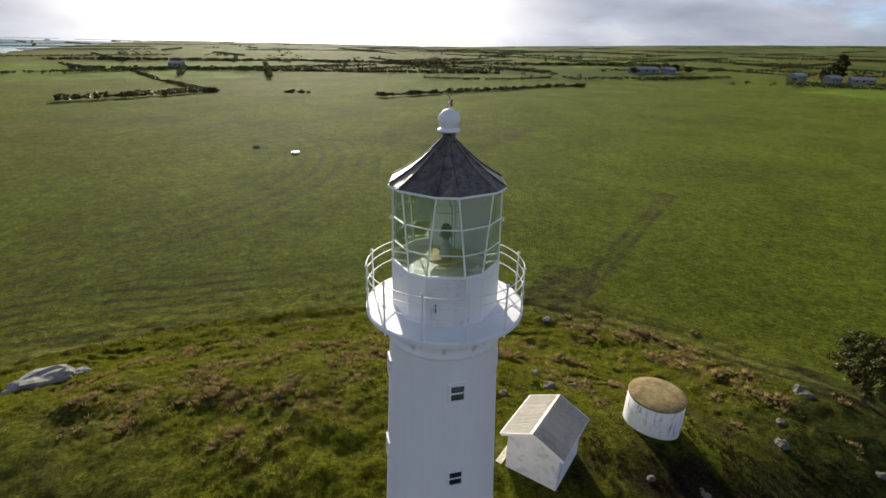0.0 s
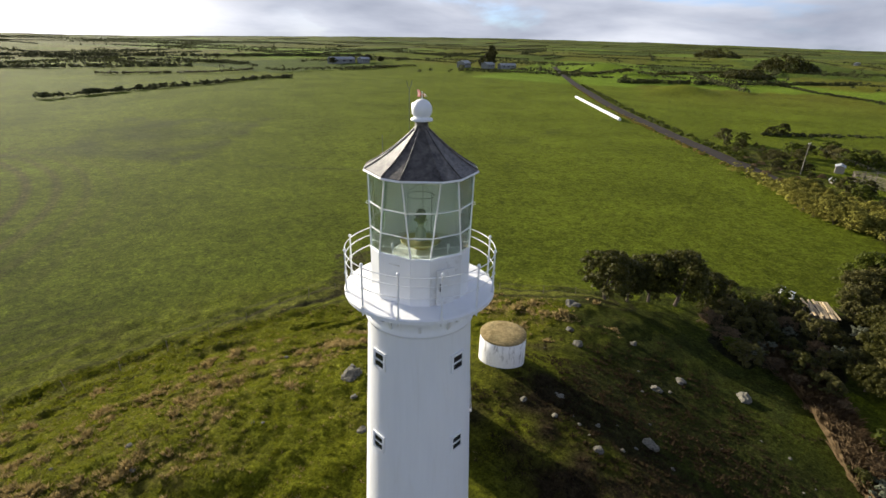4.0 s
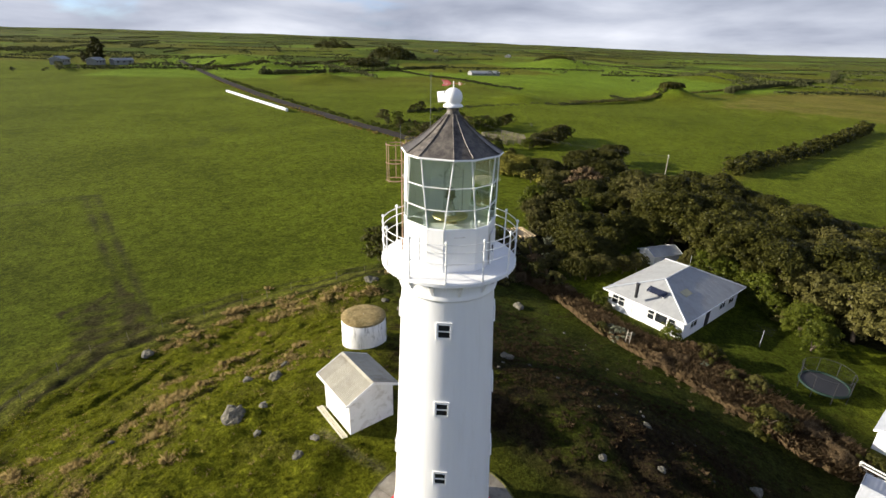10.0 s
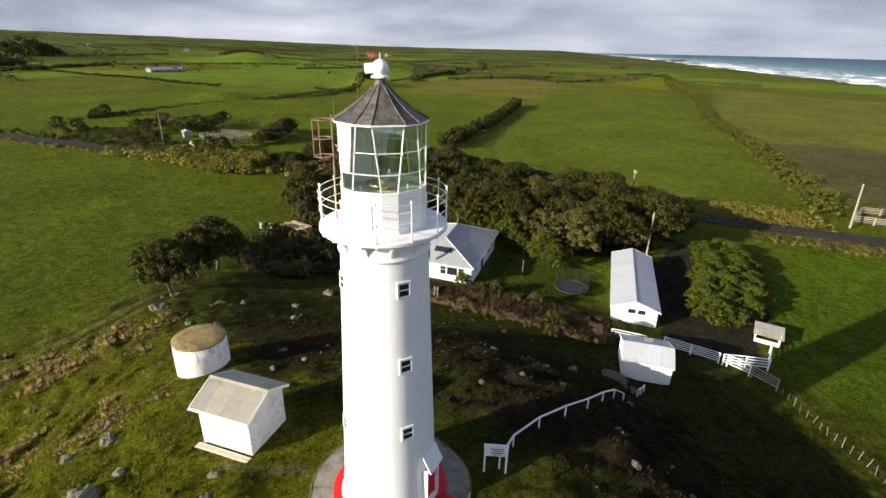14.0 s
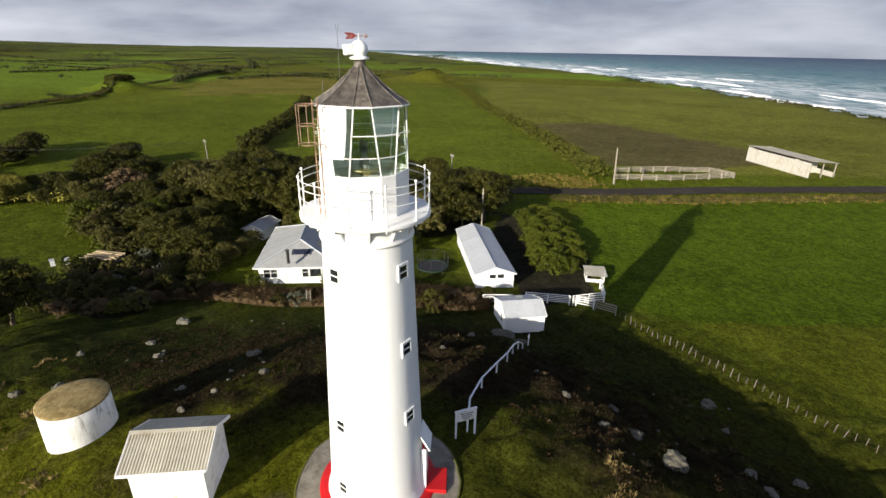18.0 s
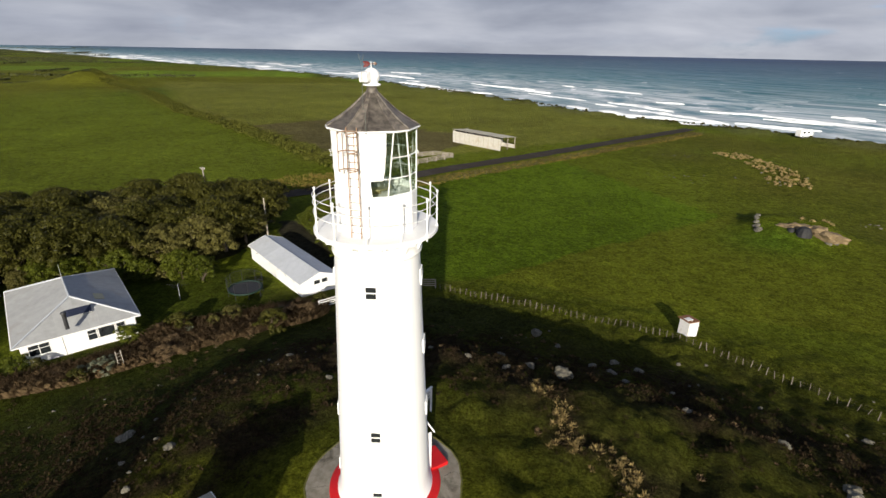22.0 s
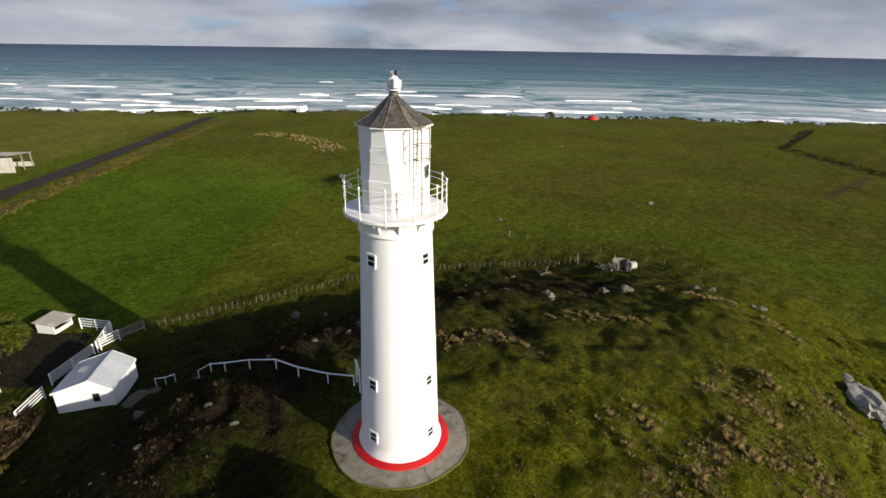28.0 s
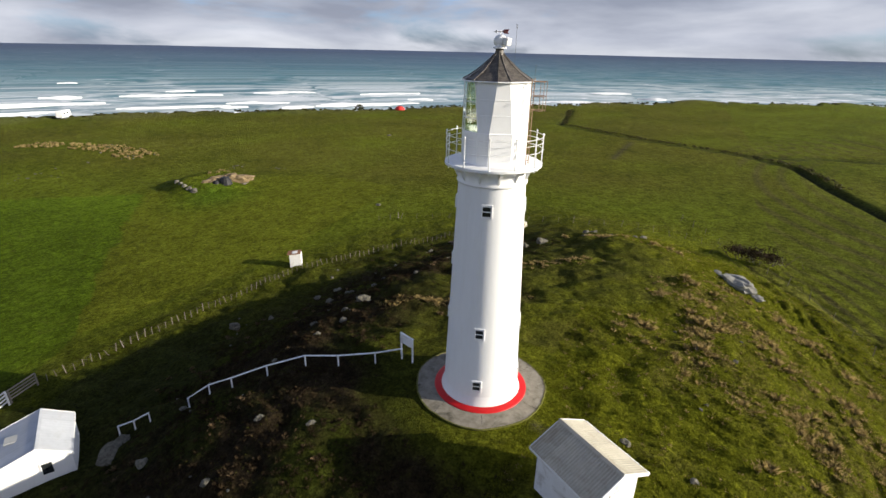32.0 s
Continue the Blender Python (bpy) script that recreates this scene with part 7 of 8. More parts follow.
def tree_kind(seed, height, spread, trunk, mat, clumps=70, per=48, leaf=0.24, flat=0.62, open_base=0.35):
    """Trunk and limbs mesh, crown mesh; the crown is a lumpy dome of clumps with gaps."""
    rnd = np.random.RandomState(seed)
    cs, rs = [], []
    zc = height * (open_base + (1 - open_base) * 0.42)
    for _ in range(clumps):
        a, u = rnd.uniform(0, 2 * math.pi), rnd.uniform(-0.45, 1.0)
        rad = math.sqrt(max(0.0, 1 - u * u)) if u > 0 else 1.0 + 0.3 * u
        lump = 0.80 + 0.25 * math.sin(a * 3 + seed) + 0.12 * rnd.randn()
        k = rnd.uniform(0.62, 1.0)
        cs.append((spread * rad * lump * k * math.cos(a), spread * rad * lump * k * math.sin(a), zc + (height - zc) * 0.92 * u * (0.85 + 0.15 * k) * (1.0 if u > 0 else 1.3)))
        rs.append(spread * rnd.uniform(0.10, 0.20))
    vs, fs = leaf_cloud(cs, rs, per, leaf, rnd, flat + 0.2)
    crown = mesh_of("crown", vs, fs, mat)
    b = Build()
    base = Vector((0, 0, -0.4))
    fork = Vector((rnd.uniform(-0.3, 0.3), rnd.uniform(-0.3, 0.3), height * open_base))
    b.tube(base, fork, trunk, trunk * 0.72, 8)
    for i in range(7):
        c = Vector(cs[i * 3]) * 0.8 + Vector((0, 0, 0.15 * height * 0.2))
        mid = fork.lerp(c, 0.5) + Vector((0, 0, 0.3))
        b.tube(fork, mid, trunk * 0.5, trunk * 0.3, 6, False)
        b.tube(mid, c, trunk * 0.3, trunk * 0.1, 5, False)
    return b.data("trunk", BARK), crown


KINDS = {
    "broad": [tree_kind(s, 7.5, 4.6, 0.32, LEAF_DARK, 260, 72, 0.15, 0.62, 0.22) for s in (1, 2, 3)],
    "olive": [tree_kind(s, 6.2, 3.6, 0.25, LEAF_OLIVE, 190, 68, 0.14, 0.62, 0.2) for s in (4, 5)],
    "green": [tree_kind(s, 4.6, 2.8, 0.16, LEAF_GREEN, 170, 64, 0.105, 0.6, 0.06) for s in (6, 7)],
    "open": [tree_kind(s, 5.6, 3.0, 0.20, LEAF_DARK, 170, 64, 0.12, 0.55, 0.20) for s in (8, 9)],
    "bush": [tree_kind(s, 2.2, 1.6, 0.08, m, 70, 64, 0.085, 0.6, 0.03) for s, m in ((10, LEAF_GREEN), (11, LEAF_OLIVE), (12, LEAF_DARK))],
    "rust": [tree_kind(s, 1.25, 1.7, 0.06, LEAF_RUST, 80, 80, 0.045, 0.75, 0.03) for s in (13, 14)],
    "grey": [tree_kind(s, 1.6, 1.3, 0.06, LEAF_GREY, 44, 70, 0.06, 0.6, 0.05) for s in (15,)],
    "yellow": [tree_kind(s, 3.1, 1.9, 0.07, LEAF_REED, 90, 64, 0.085, 0.7, 0.05) for s in (18, 19)],
    "conifer": [tree_kind(s, 17, 6.0, 0.5, LEAF_DARK, 80, 40, 0.6, 0.9, 0.08) for s in (16,)],
    "brown": [tree_kind(17, 5.0, 3.0, 0.2, LEAF_RUST, 60, 44, 0.22)],
}
LABELS = {
    "broad": ("broad dark green coastal tree with dense domed crown", "tree"),
    "olive": ("olive-green tree with dense rounded crown", "tree"),
    "green": ("bright green leafy shrub beside the drive", "shrub"),
    "open": ("dark wind-bent tree with bare lower trunk", "tree"),
    "bush": ("low rounded evergreen garden bush", "bush"),
    "rust": ("low rusty-brown dry scrub bush", "bush"),
    "grey": ("low silver-grey leaved bush among rusty scrub", "bush"),
    "yellow": ("tall yellow-green bush in a dense thicket", "bush"),
    "conifer": ("tall dark conifer beside the far farm", "tree"),
    "brown": ("reddish-brown leafed tree among green ones", "tree"),
}
tr_rnd = random.Random(77)


def plant(kind, x, y, s=1.0, group="", stretch=1.0):
    trunk, crown = KINDS[kind][tr_rnd.randrange(len(KINDS[kind]))]
    lb, cat = LABELS[kind]
    name = {"tree": "tree", "shrub": "shrub", "bush": "bush"}[cat]
    m = Matrix.LocRotScale((x, y, ground_z(x, y) - 0.1), Euler((0, 0, tr_rnd.uniform(0, 6.28))), (s * tr_rnd.uniform(0.9, 1.1), s * tr_rnd.uniform(0.9, 1.1), s * stretch))
    th = thing(name, m, lb, cat, group)
    part("trunk", trunk, BARK, th)
    part("crown", crown, LEAF_DARK, th)


def fill(kind_weights, poly, gap, group, s0=0.85, s1=1.2, seed=1, avoid=(), stretch=1.0, limit=400):
    """Plants spaced at random inside a plan polygon."""
    r = random.Random(seed)
    xs, ys = [p[0] for p in poly], [p[1] for p in poly]
    got = []
    for _ in range(1500):
        x, y = r.uniform(min(xs), max(xs)), r.uniform(min(ys), max(ys))
        if not inside(np.array(x), np.array(y), poly) or any(math.hypot(x - a, y - b) < gap for a, b in got):
            continue
        if any(math.hypot(x - a, y - b) < c for a, b, c in avoid):
            continue
        got.append((x, y))
        kinds, w = zip(*kind_weights)
        plant(r.choices(kinds, w)[0], x, y, r.uniform(s0, s1), group, stretch)
        if len(got) >= limit:
            break


HOUSES = [(53.7, -15.2, 4.5), (40, -15.5, 8.5), (26.3, -33.7, 5), (33, -38, 5), (20, -29.5, 4), (34.2, -23.2, 4), (28, -26.6, 4.5)]
# dense wood south-east of the bungalow
fill((("broad", 4), ("olive", 2.2)), WOOD_SOUTH, 3.6, "trees of the dense wood", 0.9, 1.12, 2, HOUSES)
# wood north-east of the bungalow
fill((("broad", 3), ("olive", 4), ("brown", 0.4)), WOOD_NORTH, 3.4, "trees of the northern wood", 0.5, 0.76, 3, HOUSES + [(56, 3.5, 4.0)])
fill((("bush", 3), ("green", 1)), WOOD_NORTH, 2.6, "undergrowth of the northern wood", 0.7, 1.2, 14, HOUSES + [(56, 3.5, 3.5)])
fill((("bush", 4), ("rust", 1.2), ("grey", 0.5)), LOW_SCRUB, 1.9, "low scrub at the field corner", 0.6, 1.15, 15, HOUSES + [(55.3, 3.8, 2.8), (57.6, 8.8, 1.6)])
plant("brown", 84, -3.8, 1.15)
plant("brown", 81.5, -1.8, 0.85)
# wind-bent trees at the field corner
for x, y, s in ((33.6, 16.8, 1.02), (36.6, 16.2, 0.9), (39.4, 15.4, 1.05), (42.0, 13.8, 1.2), (46.4, 12.4, 0.72)):
    plant("open", x, y, s, "trees at the field corner")
# shrubs along the drive
fill((("green", 1),), [(17.0, -37.5), (20.5, -38), (26, -43.5), (33, -50), (35, -55), (31, -56), (23, -49), (17.0, -42)], 1.5, "shrubs beside the drive", 0.45, 0.72, 4, [(14.2, -41.2, 2.6)])
# shrubs under the wood edge and in the garden
fill((("green", 3), ("bush", 2)), [(36, -29), (43, -26), (49, -24.5), (57, -18), (59, -14), (54, -17), (47, -23), (40, -27), (34.5, -28)], 2.0, "shrubs at the wood's edge", 0.6, 1.0, 5, HOUSES[:3])
fill((("olive", 1), ("broad", 1)), [(44, -3), (50, -5), (50, -9), (46, -8), (42, -5)], 1.8, "garden shrubs", 0.35, 0.5, 6)
for x, y, sz in ((49.1, -12.1, 0.42), (47.4, -10.2, 0.42), (45.4, -7.3, 0.5), (48.7, -4.3, 0.62), (55.5, -5.5, 0.7), (57.5, -9.5, 0.72), (52.2, -8.2, 0.6), (59.5, -14, 0.7), (51.5, -18.8, 0.5)):
    plant("broad" if sz > 0.55 else "olive", x, y, sz, "trees round the back garden")
for x, y, sz in ((36.9, -7.4, 0.8), (35.9, -8.3, 0.55), (32.0, -14.4, 0.85)):
    plant("bush", x, y, sz, "shrubs at the bungalow's corners")
# rusty scrub below the garden
RUST_BELT = [(42, 4), (36.0, -3.0), (30.5, -7.5), (26.5, -12.5), (22.5, -17.2), (17.6, -22.4), (16.6, -24.6), (18.5, -27), (22, -24.5), (27.5, -19.5), (31, -16.5), (30, -13.2), (35, -7), (40, -3), (44, 3)]
fill((("rust", 5), ("bush", 1.8), ("grey", 1.2)), RUST_BELT, 1.9, "scrub bushes below the garden", 0.6, 1.05, 7, [(40, -15.5, 6.0), (28.0, -9.6, 2.4)])
plant("grey", 29.8, -9.4, 1.0)
plant("grey", 31.0, -8.6, 0.7)
# scattered scrub between the reeds, the old stockyard and the northern road
fill((("bush", 4), ("rust", 1.4)), SCRUB_NORTH, 3.3, "scrub along the northern road", 0.5, 1.0, 8, [(137, 22, 9), (128, 37, 3)])
for x, y, s in ((89, 7.5, 0.4), (87.7, 2.9, 0.62), (93, 3.5, 0.6), (98, 5.5, 0.5), (102.6, 8.5, 0.36), (102.3, -1.2, 0.72), (101.8, -5, 0.7), (93, -6.5, 0.72), (97, -9.5, 0.7), (108, -4, 0.66), (110, -9, 0.62), (116, -8, 0.68), (121, -11, 0.6), (96, -1.5, 0.62)):
    plant("olive" if x % 2 > 1 else "broad", x, y, s, "field edge bushes")
for x, y, s in ((154, 70, 1.7), (158.5, 66.5, 1.4), (188, 68, 1.6), (184, 69.5, 1.2), (134, 53.6, 0.9), (140.7, 49.5, 1.1), (147, 45.4, 1.2), (152.3, 49.1, 1.5), (155, 46.5, 1.4), (162.7, 44.3, 1.7), (159, 42.5, 1.5), (154.5, 38.4, 1.6), (152, 36.2, 1.4), (156.5, 34.9, 1.8), (154, 31.5, 1.6), (158.1, 30, 1.7), (161, 33.5, 1.6), (164, 28.6, 1.4), (169, 28, 1.5), (176.4, 27.3, 1.3), (132, 39.4, 1.2), (128.5, 42, 1.0), (120.5, 24.8, 1.4), (122.5, 22, 1.3), (118, 21.5, 1.3), (150, 62, 1.0)):
    plant("bush", x, y, s * 1.15, "low bushes beside the northern road")
for x, y, s in ((127.5, 13.4, 1.3), (129.4, 12.2, 1.7), (132, 10.6, 1.6), (133.5, 8.4, 1.9), (137, 9.4, 2.0), (140.5, 7.2, 2.1), (144.2, 8.0, 1.8), (146.5, 6.4, 2.0), (150, 5.8, 1.9), (152.8, 5.0, 1.6), (136, 12.6, 1.4), (141, 11, 1.5)):
    plant("bush", x, y, s * 1.1, "bush group beside the stockyard")
fill((("yellow", 1),), [(106, 31), (112, 29), (106, 18), (99, 10), (92.5, 11.5), (94, 20.5), (100, 27)], 1.9, "tall yellow-green thicket at the field's edge", 0.8, 1.2, 16)
for x, y, s in ((345, 436, 0.9), (349, 433, 1.35), (353, 437, 0.8), (341, 441, 0.6)):
    plant("conifer", x, y, s, "trees of the far farm")
for x, y, s in ((246, 521, 1.2), (230, 530, 1.1), (256, 512, 1.0), (196, 500, 0.9)):
    plant("broad", x, y, s, "trees of the far dairy")


def hedge(name, line, width, height, mat, label, density=1.0, leaf=0.35, seed=1, ragged=0.4, kind="stuff", category="hedge"):
    """A ragged row of leaf clumps along a line."""
    rnd = np.random.RandomState(seed)
    cs, rs = [], []
    for (ax, ay), (bx, by) in zip(line[:-1], line[1:]):
        ln = math.hypot(bx - ax, by - ay)
        nx, ny = -(by - ay) / ln, (bx - ax) / ln
        for _ in range(int(ln * density * max(1, width / 3))):
            t, o = rnd.rand(), rnd.uniform(-0.5, 0.5) * width
            x, y = ax + (bx - ax) * t + nx * o, ay + (by - ay) * t + ny * o
            hh = height * (1 - ragged * abs(noise.noise(Vector((x * 0.09, y * 0.09, seed)))) * 2.2) * rnd.uniform(0.7, 1.05)
            if hh < 0.15 * height:
                continue
            for k in range(max(1, int(hh / 1.1))):
                r = min(1.0, 0.35 * hh + 0.2) * rnd.uniform(0.8, 1.25)
                cs.append((x, y, hh * (k + 0.55) / max(1, int(hh / 1.1))))
                rs.append(r)
    cs = np.array(cs)
    cs[:, 2] += land(cs[:, 0], cs[:, 1]) + relief(cs[:, 0], cs[:, 1])
    vs, fs = leaf_cloud(cs, rs, 22, leaf, rnd, 0.8)
    tagged(new(name, mesh_of(name, vs, fs, mat)), label, category, kind=kind)


hedge("hedgerow", [(118, -37), (168, -72), (230, -110)], 4.5, 4.2, LEAF_DARK, "dark unclipped hedgerow between paddocks", 1.3, 0.45, 21)
LEAF_BRIGHT = foliage("bright_bank_leaves", (0.026, 0.033, 0.006), (0.102, 0.106, 0.018), 0.8)
hedge("hedgerow", [(44, -91), (66.6, -107.4), (107.9, -136.7), (160, -169), (270, -256), (352, -298), (420, -352)], 8, 2.2, LEAF_BRIGHT, "broad green hedgerow running to the coast", 1.5, 0.3, 22, 0.75)
hedge("reed_bed", [(116, 46), (108, 33), (99, 22), (92, 10), (86, 0), (84, -8)], 4.5, 2.4, LEAF_REED, "tall yellow reeds along the field edge", 2.0, 0.30, 23, 0.2, category="reeds")
hedge("reed_bed", [(64, -60), (52, -70), (42, -84)], 12, 1.6, LEAF_YELLOW, "rank yellow-brown reeds beside the wood", 2.4, 0.15, 24, 0.4, category="reeds")
hedge("road_verge", [(40, -66), (24, -84.5), (-4, -122), (-30, -157), (-50, -185)], 4.0, 1.15, LEAF_OLIVE, "rank olive-yellow verge grass beside the shore road", 6.0, 0.13, 25, 0.3, category="verge")
hedge("road_verge", [(40, -66), (24, -84.5), (-4, -122), (-30, -157), (-50, -185)], 5.0, 1.0, LEAF_YELLOW, "dry yellow grass in the shore road's verge", 3.5, 0.12, 26, 0.3, category="verge")
hedge("road_verge", [(120, 50), (138, 76), (172, 121), (196, 152), (272, 243)], 2.5, 0.8, LEAF_YELLOW, "dry grass verge of the northern road", 1.0, 0.25, 27, 0.3, category="verge")
hedge("road_verge", [(128, 48), (146, 74), (180, 119), (204, 150), (280, 241)], 3.5, 1.6, LEAF_GREEN, "rough green verge of the northern road", 1.0, 0.35, 28, 0.5, category="verge")
hedge("ditch_growth", [(-216, -36), (-165, -28), (-142, 1), (-126, 28), (-114, 37.5), (-93, 41)], 2.0, 0.6, LEAF_OLIVE, "rank grass along a winding ditch", 1.5, 0.2, 29, 0.5, category="grass")
hedge("dead_brush", [(-46.2, 17.4), (-44.6, 19.8), (-43.4, 22.4)], 2.8, 2.5, LEAF_BRACKEN, "heap of dead brown brushwood", 16, 0.13, 30, 0.3, category="brush")
hedge("brown_scrub", [(-54.5, -106), (-56, -120), (-53, -133), (-50, -145)], 9, 0.5, LEAF_DRY, "dry brown scrub on low stony humps", 1.6, 0.2, 31, 0.5, category="scrub")
hedge("brown_scrub", [(-43, -71), (-46, -73), (-50, -75)], 3, 0.5, LEAF_DRY, "dry brown scrub on the rocky knoll", 0.8, 0.2, 32, 0.5, category="scrub")
# scrub along the shore bank
shore = COAST[3:15]
hedge("shore_scrub", [(x + 4, y + 5) for x, y in shore], 6, 1.2, LEAF_DARK, "low dark scrub along the shore bank", 0.45, 0.4, 33, 0.7, category="scrub")
plant("bush", -166.5, -118.5, 1.5, "", 0.75)

# hedgerows and shelter belts of the inland plain
FAR = [
    ([(-162, 209), (-140, 236), (-116, 262)], 5), ([(-80, 262), (-66, 262)], 4), ([(-30, 255), (-6, 273), (35, 302), (74, 335), (104, 347)], 4.2), ([(-8, 398), (30, 396), (61, 402), (99, 430)], 3.2), ([(-64, 604), (1, 583), (62, 545), (116, 510)], 4), ([(-300, 420), (-262, 440), (-120, 450), (60, 470)], 5),
    ([(-262, 440), (-180, 330), (-116, 262)], 3), ([(-420, 560), (-200, 620), (100, 640), (300, 660)], 6), ([(480, 213), (407, 145), (380, 104), (334, 66), (324, 46)], 2.6), ([(265, 11), (300, -22), (380, -60), (450, -106)], 1.8),
    ([(298, -20), (322, -10)], 1.6), ([(400, -92), (425, -98), (499, -145), (580, -201), (608, -228), (900, -330)], 7), ([(380, -47), (420, -62)], 3), ([(180, 72), (215, 50), (245, 17), (307, -19), (343, -47)], 1.3), ([(330, 250), (420, 200), (520, 160)], 6), ([(350, 330), (460, 300), (640, 300)], 5),
    ([(352, -297), (407, -239), (470, -180)], 2.0),
]
for i, (ln, hh) in enumerate(FAR):
    hedge("shelter_belt", ln, 5, hh * 0.62, LEAF_FAR if i % 3 else LEAF_OLIVE, "dark shelter belt across the far plain", 1.1, 0.55, 40 + i, 0.35)
rf = random.Random(5)
cs, rs = [], []
for i in range(260):
    d, a = 460 * math.exp(rf.uniform(0, 2.15)), radians(rf.uniform(-42, 128))
    x, y = d * math.cos(a), d * math.sin(a)
    ang = 0.6 + (math.pi / 2 if rf.random() < 0.5 else 0) + rf.gauss(0, 0.15)
    ln = rf.uniform(40, 260) * (0.6 + d / 1500)
    hh = rf.uniform(1.4, 3.6) * (1 + d / 2500)
    for k in range(int(ln / 2.4)):
        t = (k * 2.4 - ln / 2)
        px, py = x + t * math.cos(ang), y + t * math.sin(ang)
        if rf.random() < 0.9:
            cs.append((px, py, hh * 0.45))
            rs.append(hh * rf.uniform(0.5, 0.8))
for i in range(150):
    d, a = 420 * math.exp(rf.uniform(0, 1.9)), radians(rf.uniform(-38, 122))
    w, hh = rf.uniform(4, 16) * (1 + d / 1500), rf.uniform(3, 7)
    for k in range(rf.randint(3, 12)):
        r = hh * rf.uniform(0.35, 0.6)
        cs.append((d * math.cos(a) + rf.gauss(0, w), d * math.sin(a) + rf.gauss(0, w * 0.5), r * rf.uniform(0.7, 1.6)))
        rs.append(r)
cs = np.array(cs)
cs[:, 2] += land(cs[:, 0], cs[:, 1])
vs, fs = leaf_cloud(cs, rs, 11, 1.15, np.random.RandomState(3), 0.7)
tagged(new("far_shelter_belts", mesh_of("far_shelter_belts", vs, fs, LEAF_FAR)), "dark lines of trees over the far plain", "trees", kind="stuff")
# two far wooded knolls
cs, rs = [], []
for cx, cy, w, h in ((676, 284, 34, 17), (1010, 560, 44, 18), (820, 70, 30, 7), (520, 250, 22, 4), (345, -47, 6, 0.8)):
    for k in range(150):
        a, q = rf.uniform(0, 6.28), math.sqrt(rf.random())
        cs.append((cx + w * q * math.cos(a), cy + w * q * math.sin(a), ground_z(cx, cy) + h * (1 - q * q) * rf.uniform(0.5, 1)))
        rs.append(min(5, 0.28 * w))
vs, fs = leaf_cloud(cs, rs, 40, 1.1, np.random.RandomState(4), 0.8)
tagged(new("far_wooded_knolls", mesh_of("far_wooded_knolls", vs, fs, LEAF_DARK)), "dark wooded knolls on the far plain", "trees", kind="stuff")

# ---- grass and heath on the mound ----


def tufts(name, count, where, hmin, hmax, blades, mat, label, seed, width=0.05, spread=0.16, category="grass"):
    """Tufts of bent blades rooted in the ground."""
    rnd = np.random.RandomState(seed)
    P = where(rnd, count)
    n = len(P)
    z = land(P[:, 0], P[:, 1]) + relief(P[:, 0], P[:, 1])
    base = np.repeat(np.column_stack([P, z - 0.04]), blades, 0)
    a = rnd.uniform(0, 2 * math.pi, n * blades)
    h = np.repeat(rnd.uniform(hmin, hmax, n), blades) * rnd.uniform(0.7, 1.2, n * blades)
    off = np.column_stack([np.cos(a), np.sin(a), 0 * a]) * (rnd.uniform(0.1, 1, n * blades) * spread)[:, None]
    root = base + off * 0.6
    side = np.column_stack([-np.sin(a), np.cos(a), 0 * a]) * width
    lean = np.column_stack([np.cos(a), np.sin(a), 0 * a]) * (h * rnd.uniform(0.3, 0.9, n * blades))[:, None]
    tip = root + lean + np.column_stack([0 * a, 0 * a, h])
    mid = root + lean * 0.35 + np.column_stack([0 * a, 0 * a, h * 0.62])
    V = np.stack([root - side, root + side, mid + side * 0.8, tip, mid - side * 0.8], 1).reshape(-1, 3)
    k = np.arange(n * blades) * 5
    F = np.column_stack([k, k + 1, k + 2, k + 3, k + 4])
    tagged(new(name, mesh_of(name, V, F, mat)), label, category, kind="stuff")


def on_mound(rx=1.0, inner=4.2, south=True):
    def where(rnd, count):
        P = np.column_stack([rnd.uniform(-48, 34, count * 3), rnd.uniform(-32, 36, count * 3)])
        u = np.hypot(P[:, 0] / np.where(P[:, 0] > 0, 33, 47), P[:, 1] / np.where(P[:, 1] > 0, 34, 31))
        shed = (np.abs(P[:, 0] - 5.84) < 2.4) & (np.abs(P[:, 1] - 7.0) < 2.6)
        # bright blades can be left out where the slopes lie in shade
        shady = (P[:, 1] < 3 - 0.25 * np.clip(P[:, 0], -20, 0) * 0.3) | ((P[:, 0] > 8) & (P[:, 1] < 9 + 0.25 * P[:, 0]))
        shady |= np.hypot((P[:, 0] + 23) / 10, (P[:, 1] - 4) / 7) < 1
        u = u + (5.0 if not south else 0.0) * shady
        tank = np.hypot(P[:, 0] - 13.35, P[:, 1] - 10.35) < 1.9
        return P[(u < rx) & (np.hypot(P[:, 0], P[:, 1]) > inner) & ~shed & ~tank][:count]
    return where


def heath_places(rnd, count):
    out = []
    while len(out) < count:
        cx, cy, w = HEATH[rnd.randint(len(HEATH))]
        # rows run across the slope
        a = math.atan2(cy, cx) + math.pi / 2
        u, v = rnd.normal() * 1.15 * w, rnd.normal() * 0.30 * w
        if rnd.rand() < 0.07:
            u, v = rnd.normal() * 3.0, rnd.normal() * 3.0
        x, y = cx + math.cos(a) * u - math.sin(a) * v, cy + math.sin(a) * u + math.cos(a) * v
        if all((x - p) ** 2 + (y - q) ** 2 > 0.12 for p, q in out):
            out.append((x, y))
    return np.array(out)


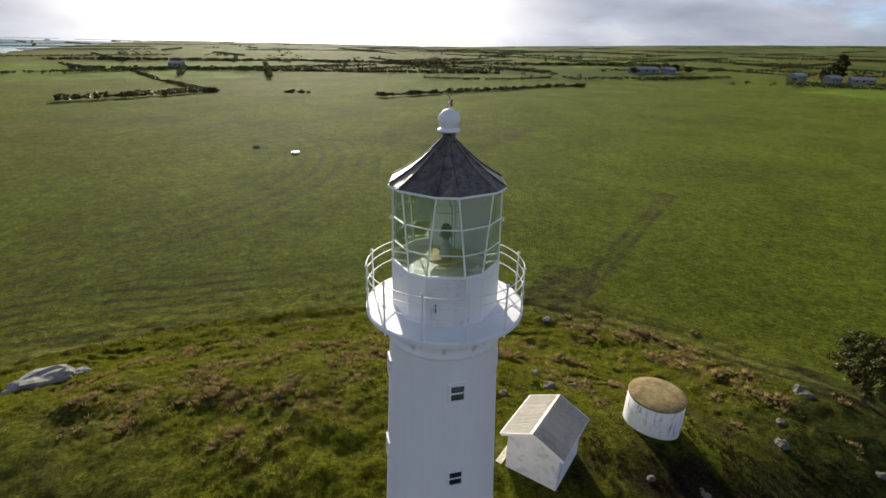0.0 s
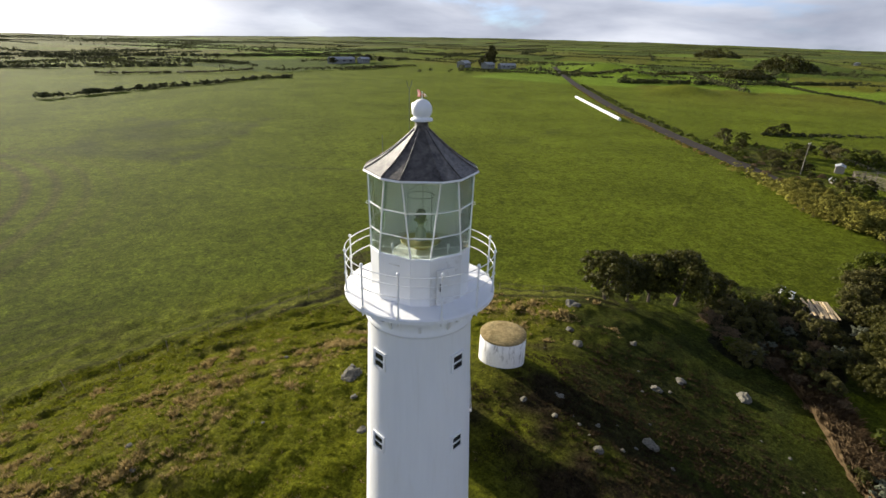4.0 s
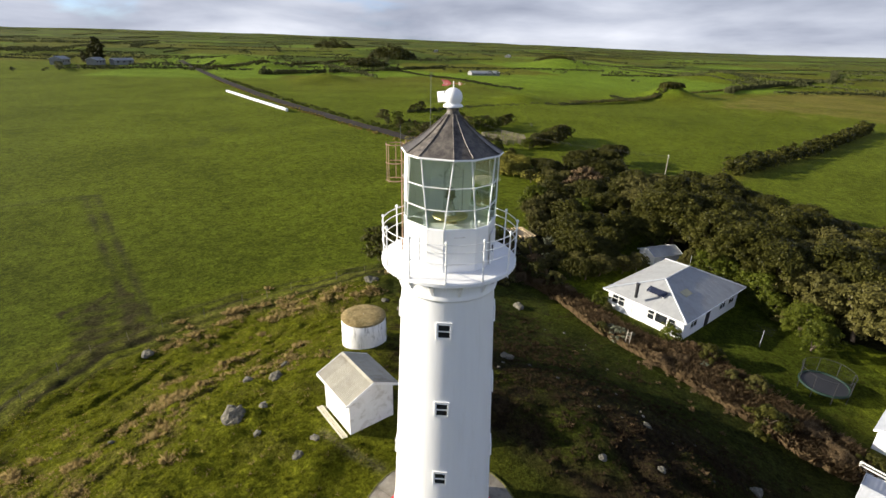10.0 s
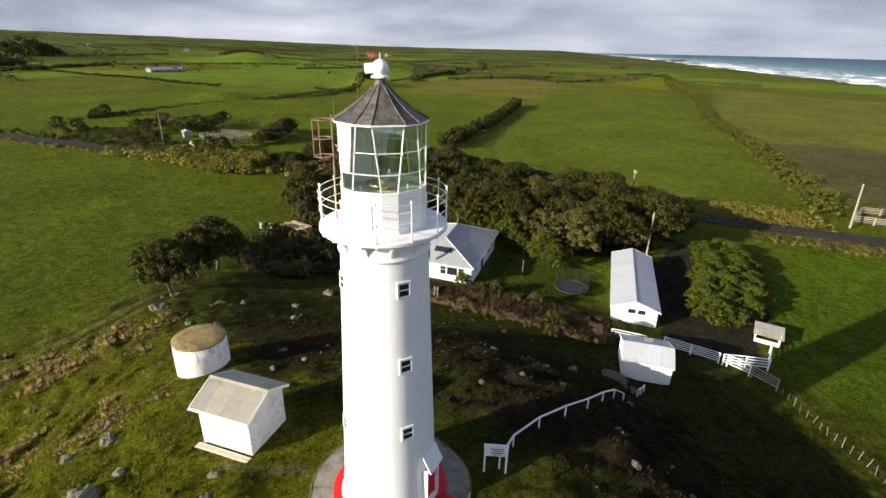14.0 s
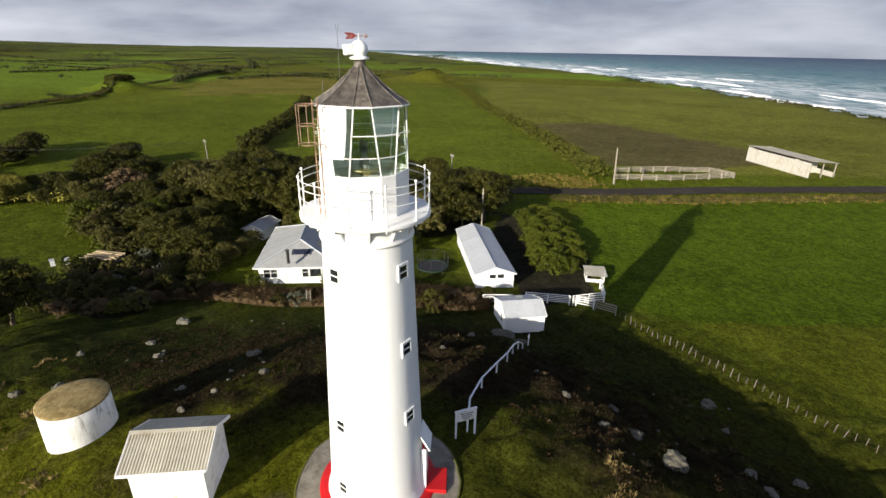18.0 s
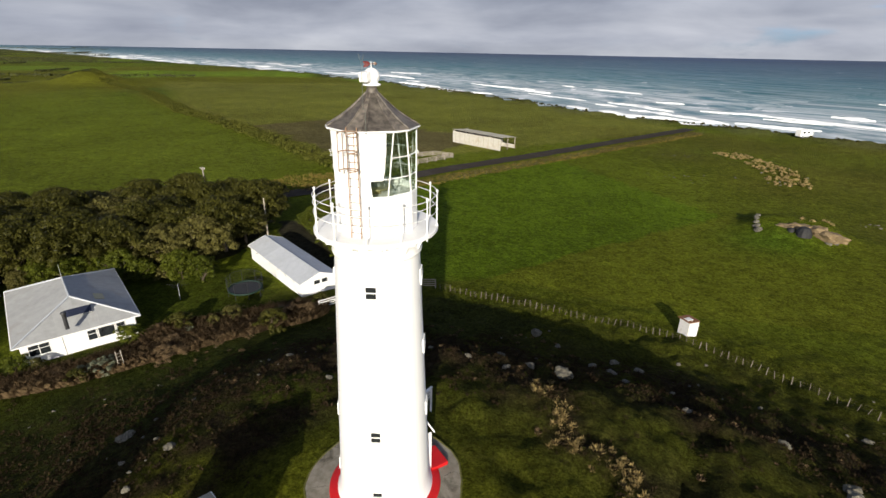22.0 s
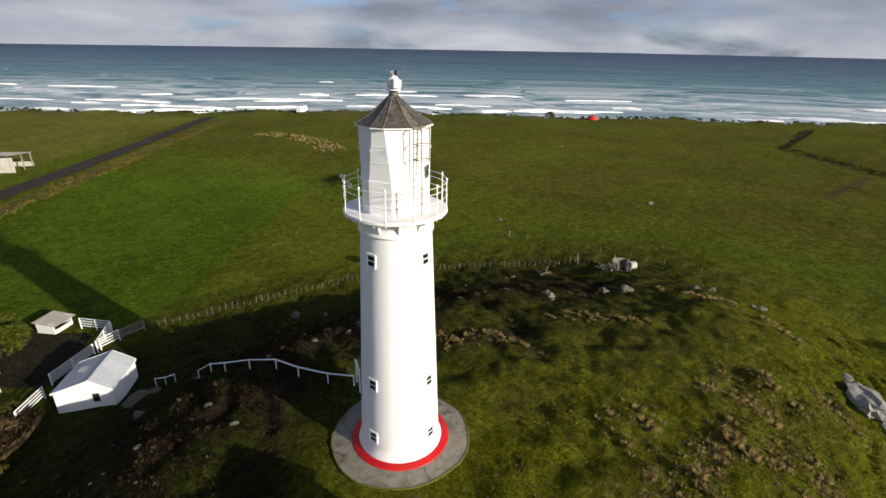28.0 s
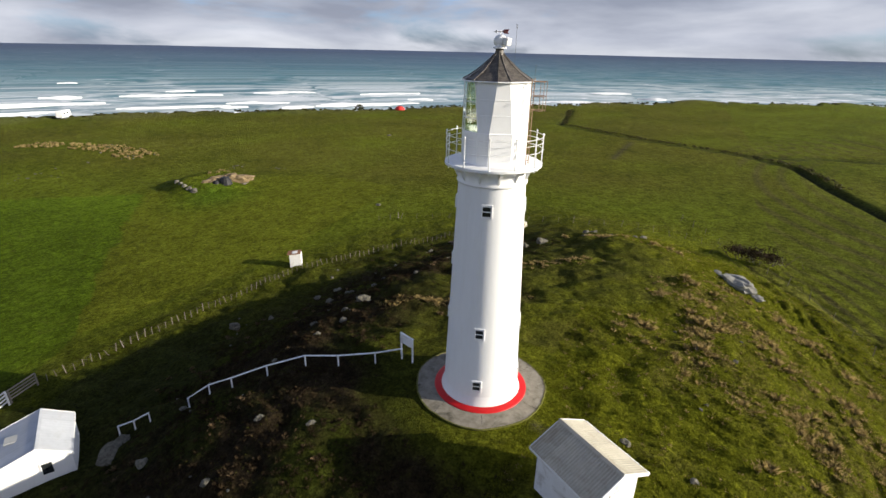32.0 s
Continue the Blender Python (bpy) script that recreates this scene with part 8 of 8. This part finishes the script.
tufts("rough_grass", 110000, on_mound(1.0, south=False), 0.03, 0.12, 5, GRASS_BLADE, "rough green grass over the mound", 61, 0.015)
tufts("long_grass", 3800, on_mound(0.98, 5.0, south=False), 0.10, 0.24, 12, GRASS_BLADE, "longer tussocks of green grass", 62, 0.013, 0.20)
# shade-darkened blades; no bright ones grow with them on the southern slopes
tufts("slope_grass", 55000, on_mound(1.0, 5.0), 0.03, 0.09, 5, SHADE_GRASS, "short dark grass over the whole mound", 64, 0.015)
tufts("dry_grass", 2000, on_mound(1.02, 5.0, south=False), 0.06, 0.18, 10, LEAF_DRY, "dry straw-coloured grass among the green", 63, 0.012, 0.2)
hp = heath_places(np.random.RandomState(9), 270)
tufts("heath_clumps", 270, lambda rnd, count: hp, 0.06, 0.38, 80, LEAF_DRY, "brown dry heath tussocks on the northern flank", 12, 0.022, 0.50, category="heath")
tufts("heath_edges", 1890, lambda rnd, count: np.repeat(hp, 7, 0)[:count] + rnd.normal(size=(count, 2)) * 0.55, 0.10, 0.26, 16, LEAF_DRY, "short dry grass round the heath tussocks", 13, 0.02, 0.22, category="heath")


def south_places(rnd, count):
    P = np.column_stack([rnd.uniform(-34, 26, count * 4), rnd.uniform(-27, -5, count * 4)])
    v = np.array([noise.noise(Vector((x * 0.2, y * 0.3, 2.0))) for x, y in P])
    return P[(v > 0.12) & (np.hypot(P[:, 0] / 36, P[:, 1] / 27) < 1)][:count]


tufts("rusty_heath", 90, south_places, 0.08, 0.24, 50, LEAF_RUST, "rust-brown bracken clumps on the southern slope", 19, 0.020, 0.30, category="heath")


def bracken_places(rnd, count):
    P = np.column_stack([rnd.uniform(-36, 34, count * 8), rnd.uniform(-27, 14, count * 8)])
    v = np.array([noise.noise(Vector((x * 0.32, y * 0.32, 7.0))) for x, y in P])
    k = bracken_shade_cover(P[:, 0], P[:, 1]) * (0.8 + 1.2 * v)
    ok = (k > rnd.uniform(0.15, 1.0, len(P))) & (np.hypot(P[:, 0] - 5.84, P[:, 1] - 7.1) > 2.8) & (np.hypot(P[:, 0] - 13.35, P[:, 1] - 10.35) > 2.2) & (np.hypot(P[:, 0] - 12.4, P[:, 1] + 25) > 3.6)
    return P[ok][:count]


tufts("bracken_mat", 6500, bracken_places, 0.06, 0.20, 14, LEAF_BRACKEN, "dead bracken over the eastern and southern slopes, darkened for shade", 41, 0.018, 0.24, category="bracken")


def rust_places(rnd, count):
    P = np.column_stack([rnd.uniform(16, 44, count * 6), rnd.uniform(-27, 4, count * 6)])
    return P[inside(P[:, 0], P[:, 1], RUST_BELT) & (np.hypot(P[:, 0] - 40, P[:, 1] + 15.5) > 6.5)][:count]


tufts("rusty_brush", 7600, rust_places, 0.35, 0.95, 16, LEAF_RUST, "reddish-brown dead brush below the garden", 71, 0.015, 0.30, category="scrub")


def bank_places(rnd, count):
    out = []
    for line, share in ((BANK, 0.6), (BANK_WEST, 0.4)):
        n = int(count * share)
        k = rnd.randint(0, len(line) - 1, n)
        a, b = np.array(line)[k], np.array(line)[k + 1]
        out.append(a + (b - a) * rnd.rand(n, 1) + rnd.normal(size=(n, 2)) * 0.5)
    return np.concatenate(out)


tufts("bank_bracken", 150, bank_places, 0.08, 0.26, 34, LEAF_DRY, "tan bracken and dry grass along the slumped bank", 73, 0.020, 0.30, category="bracken")
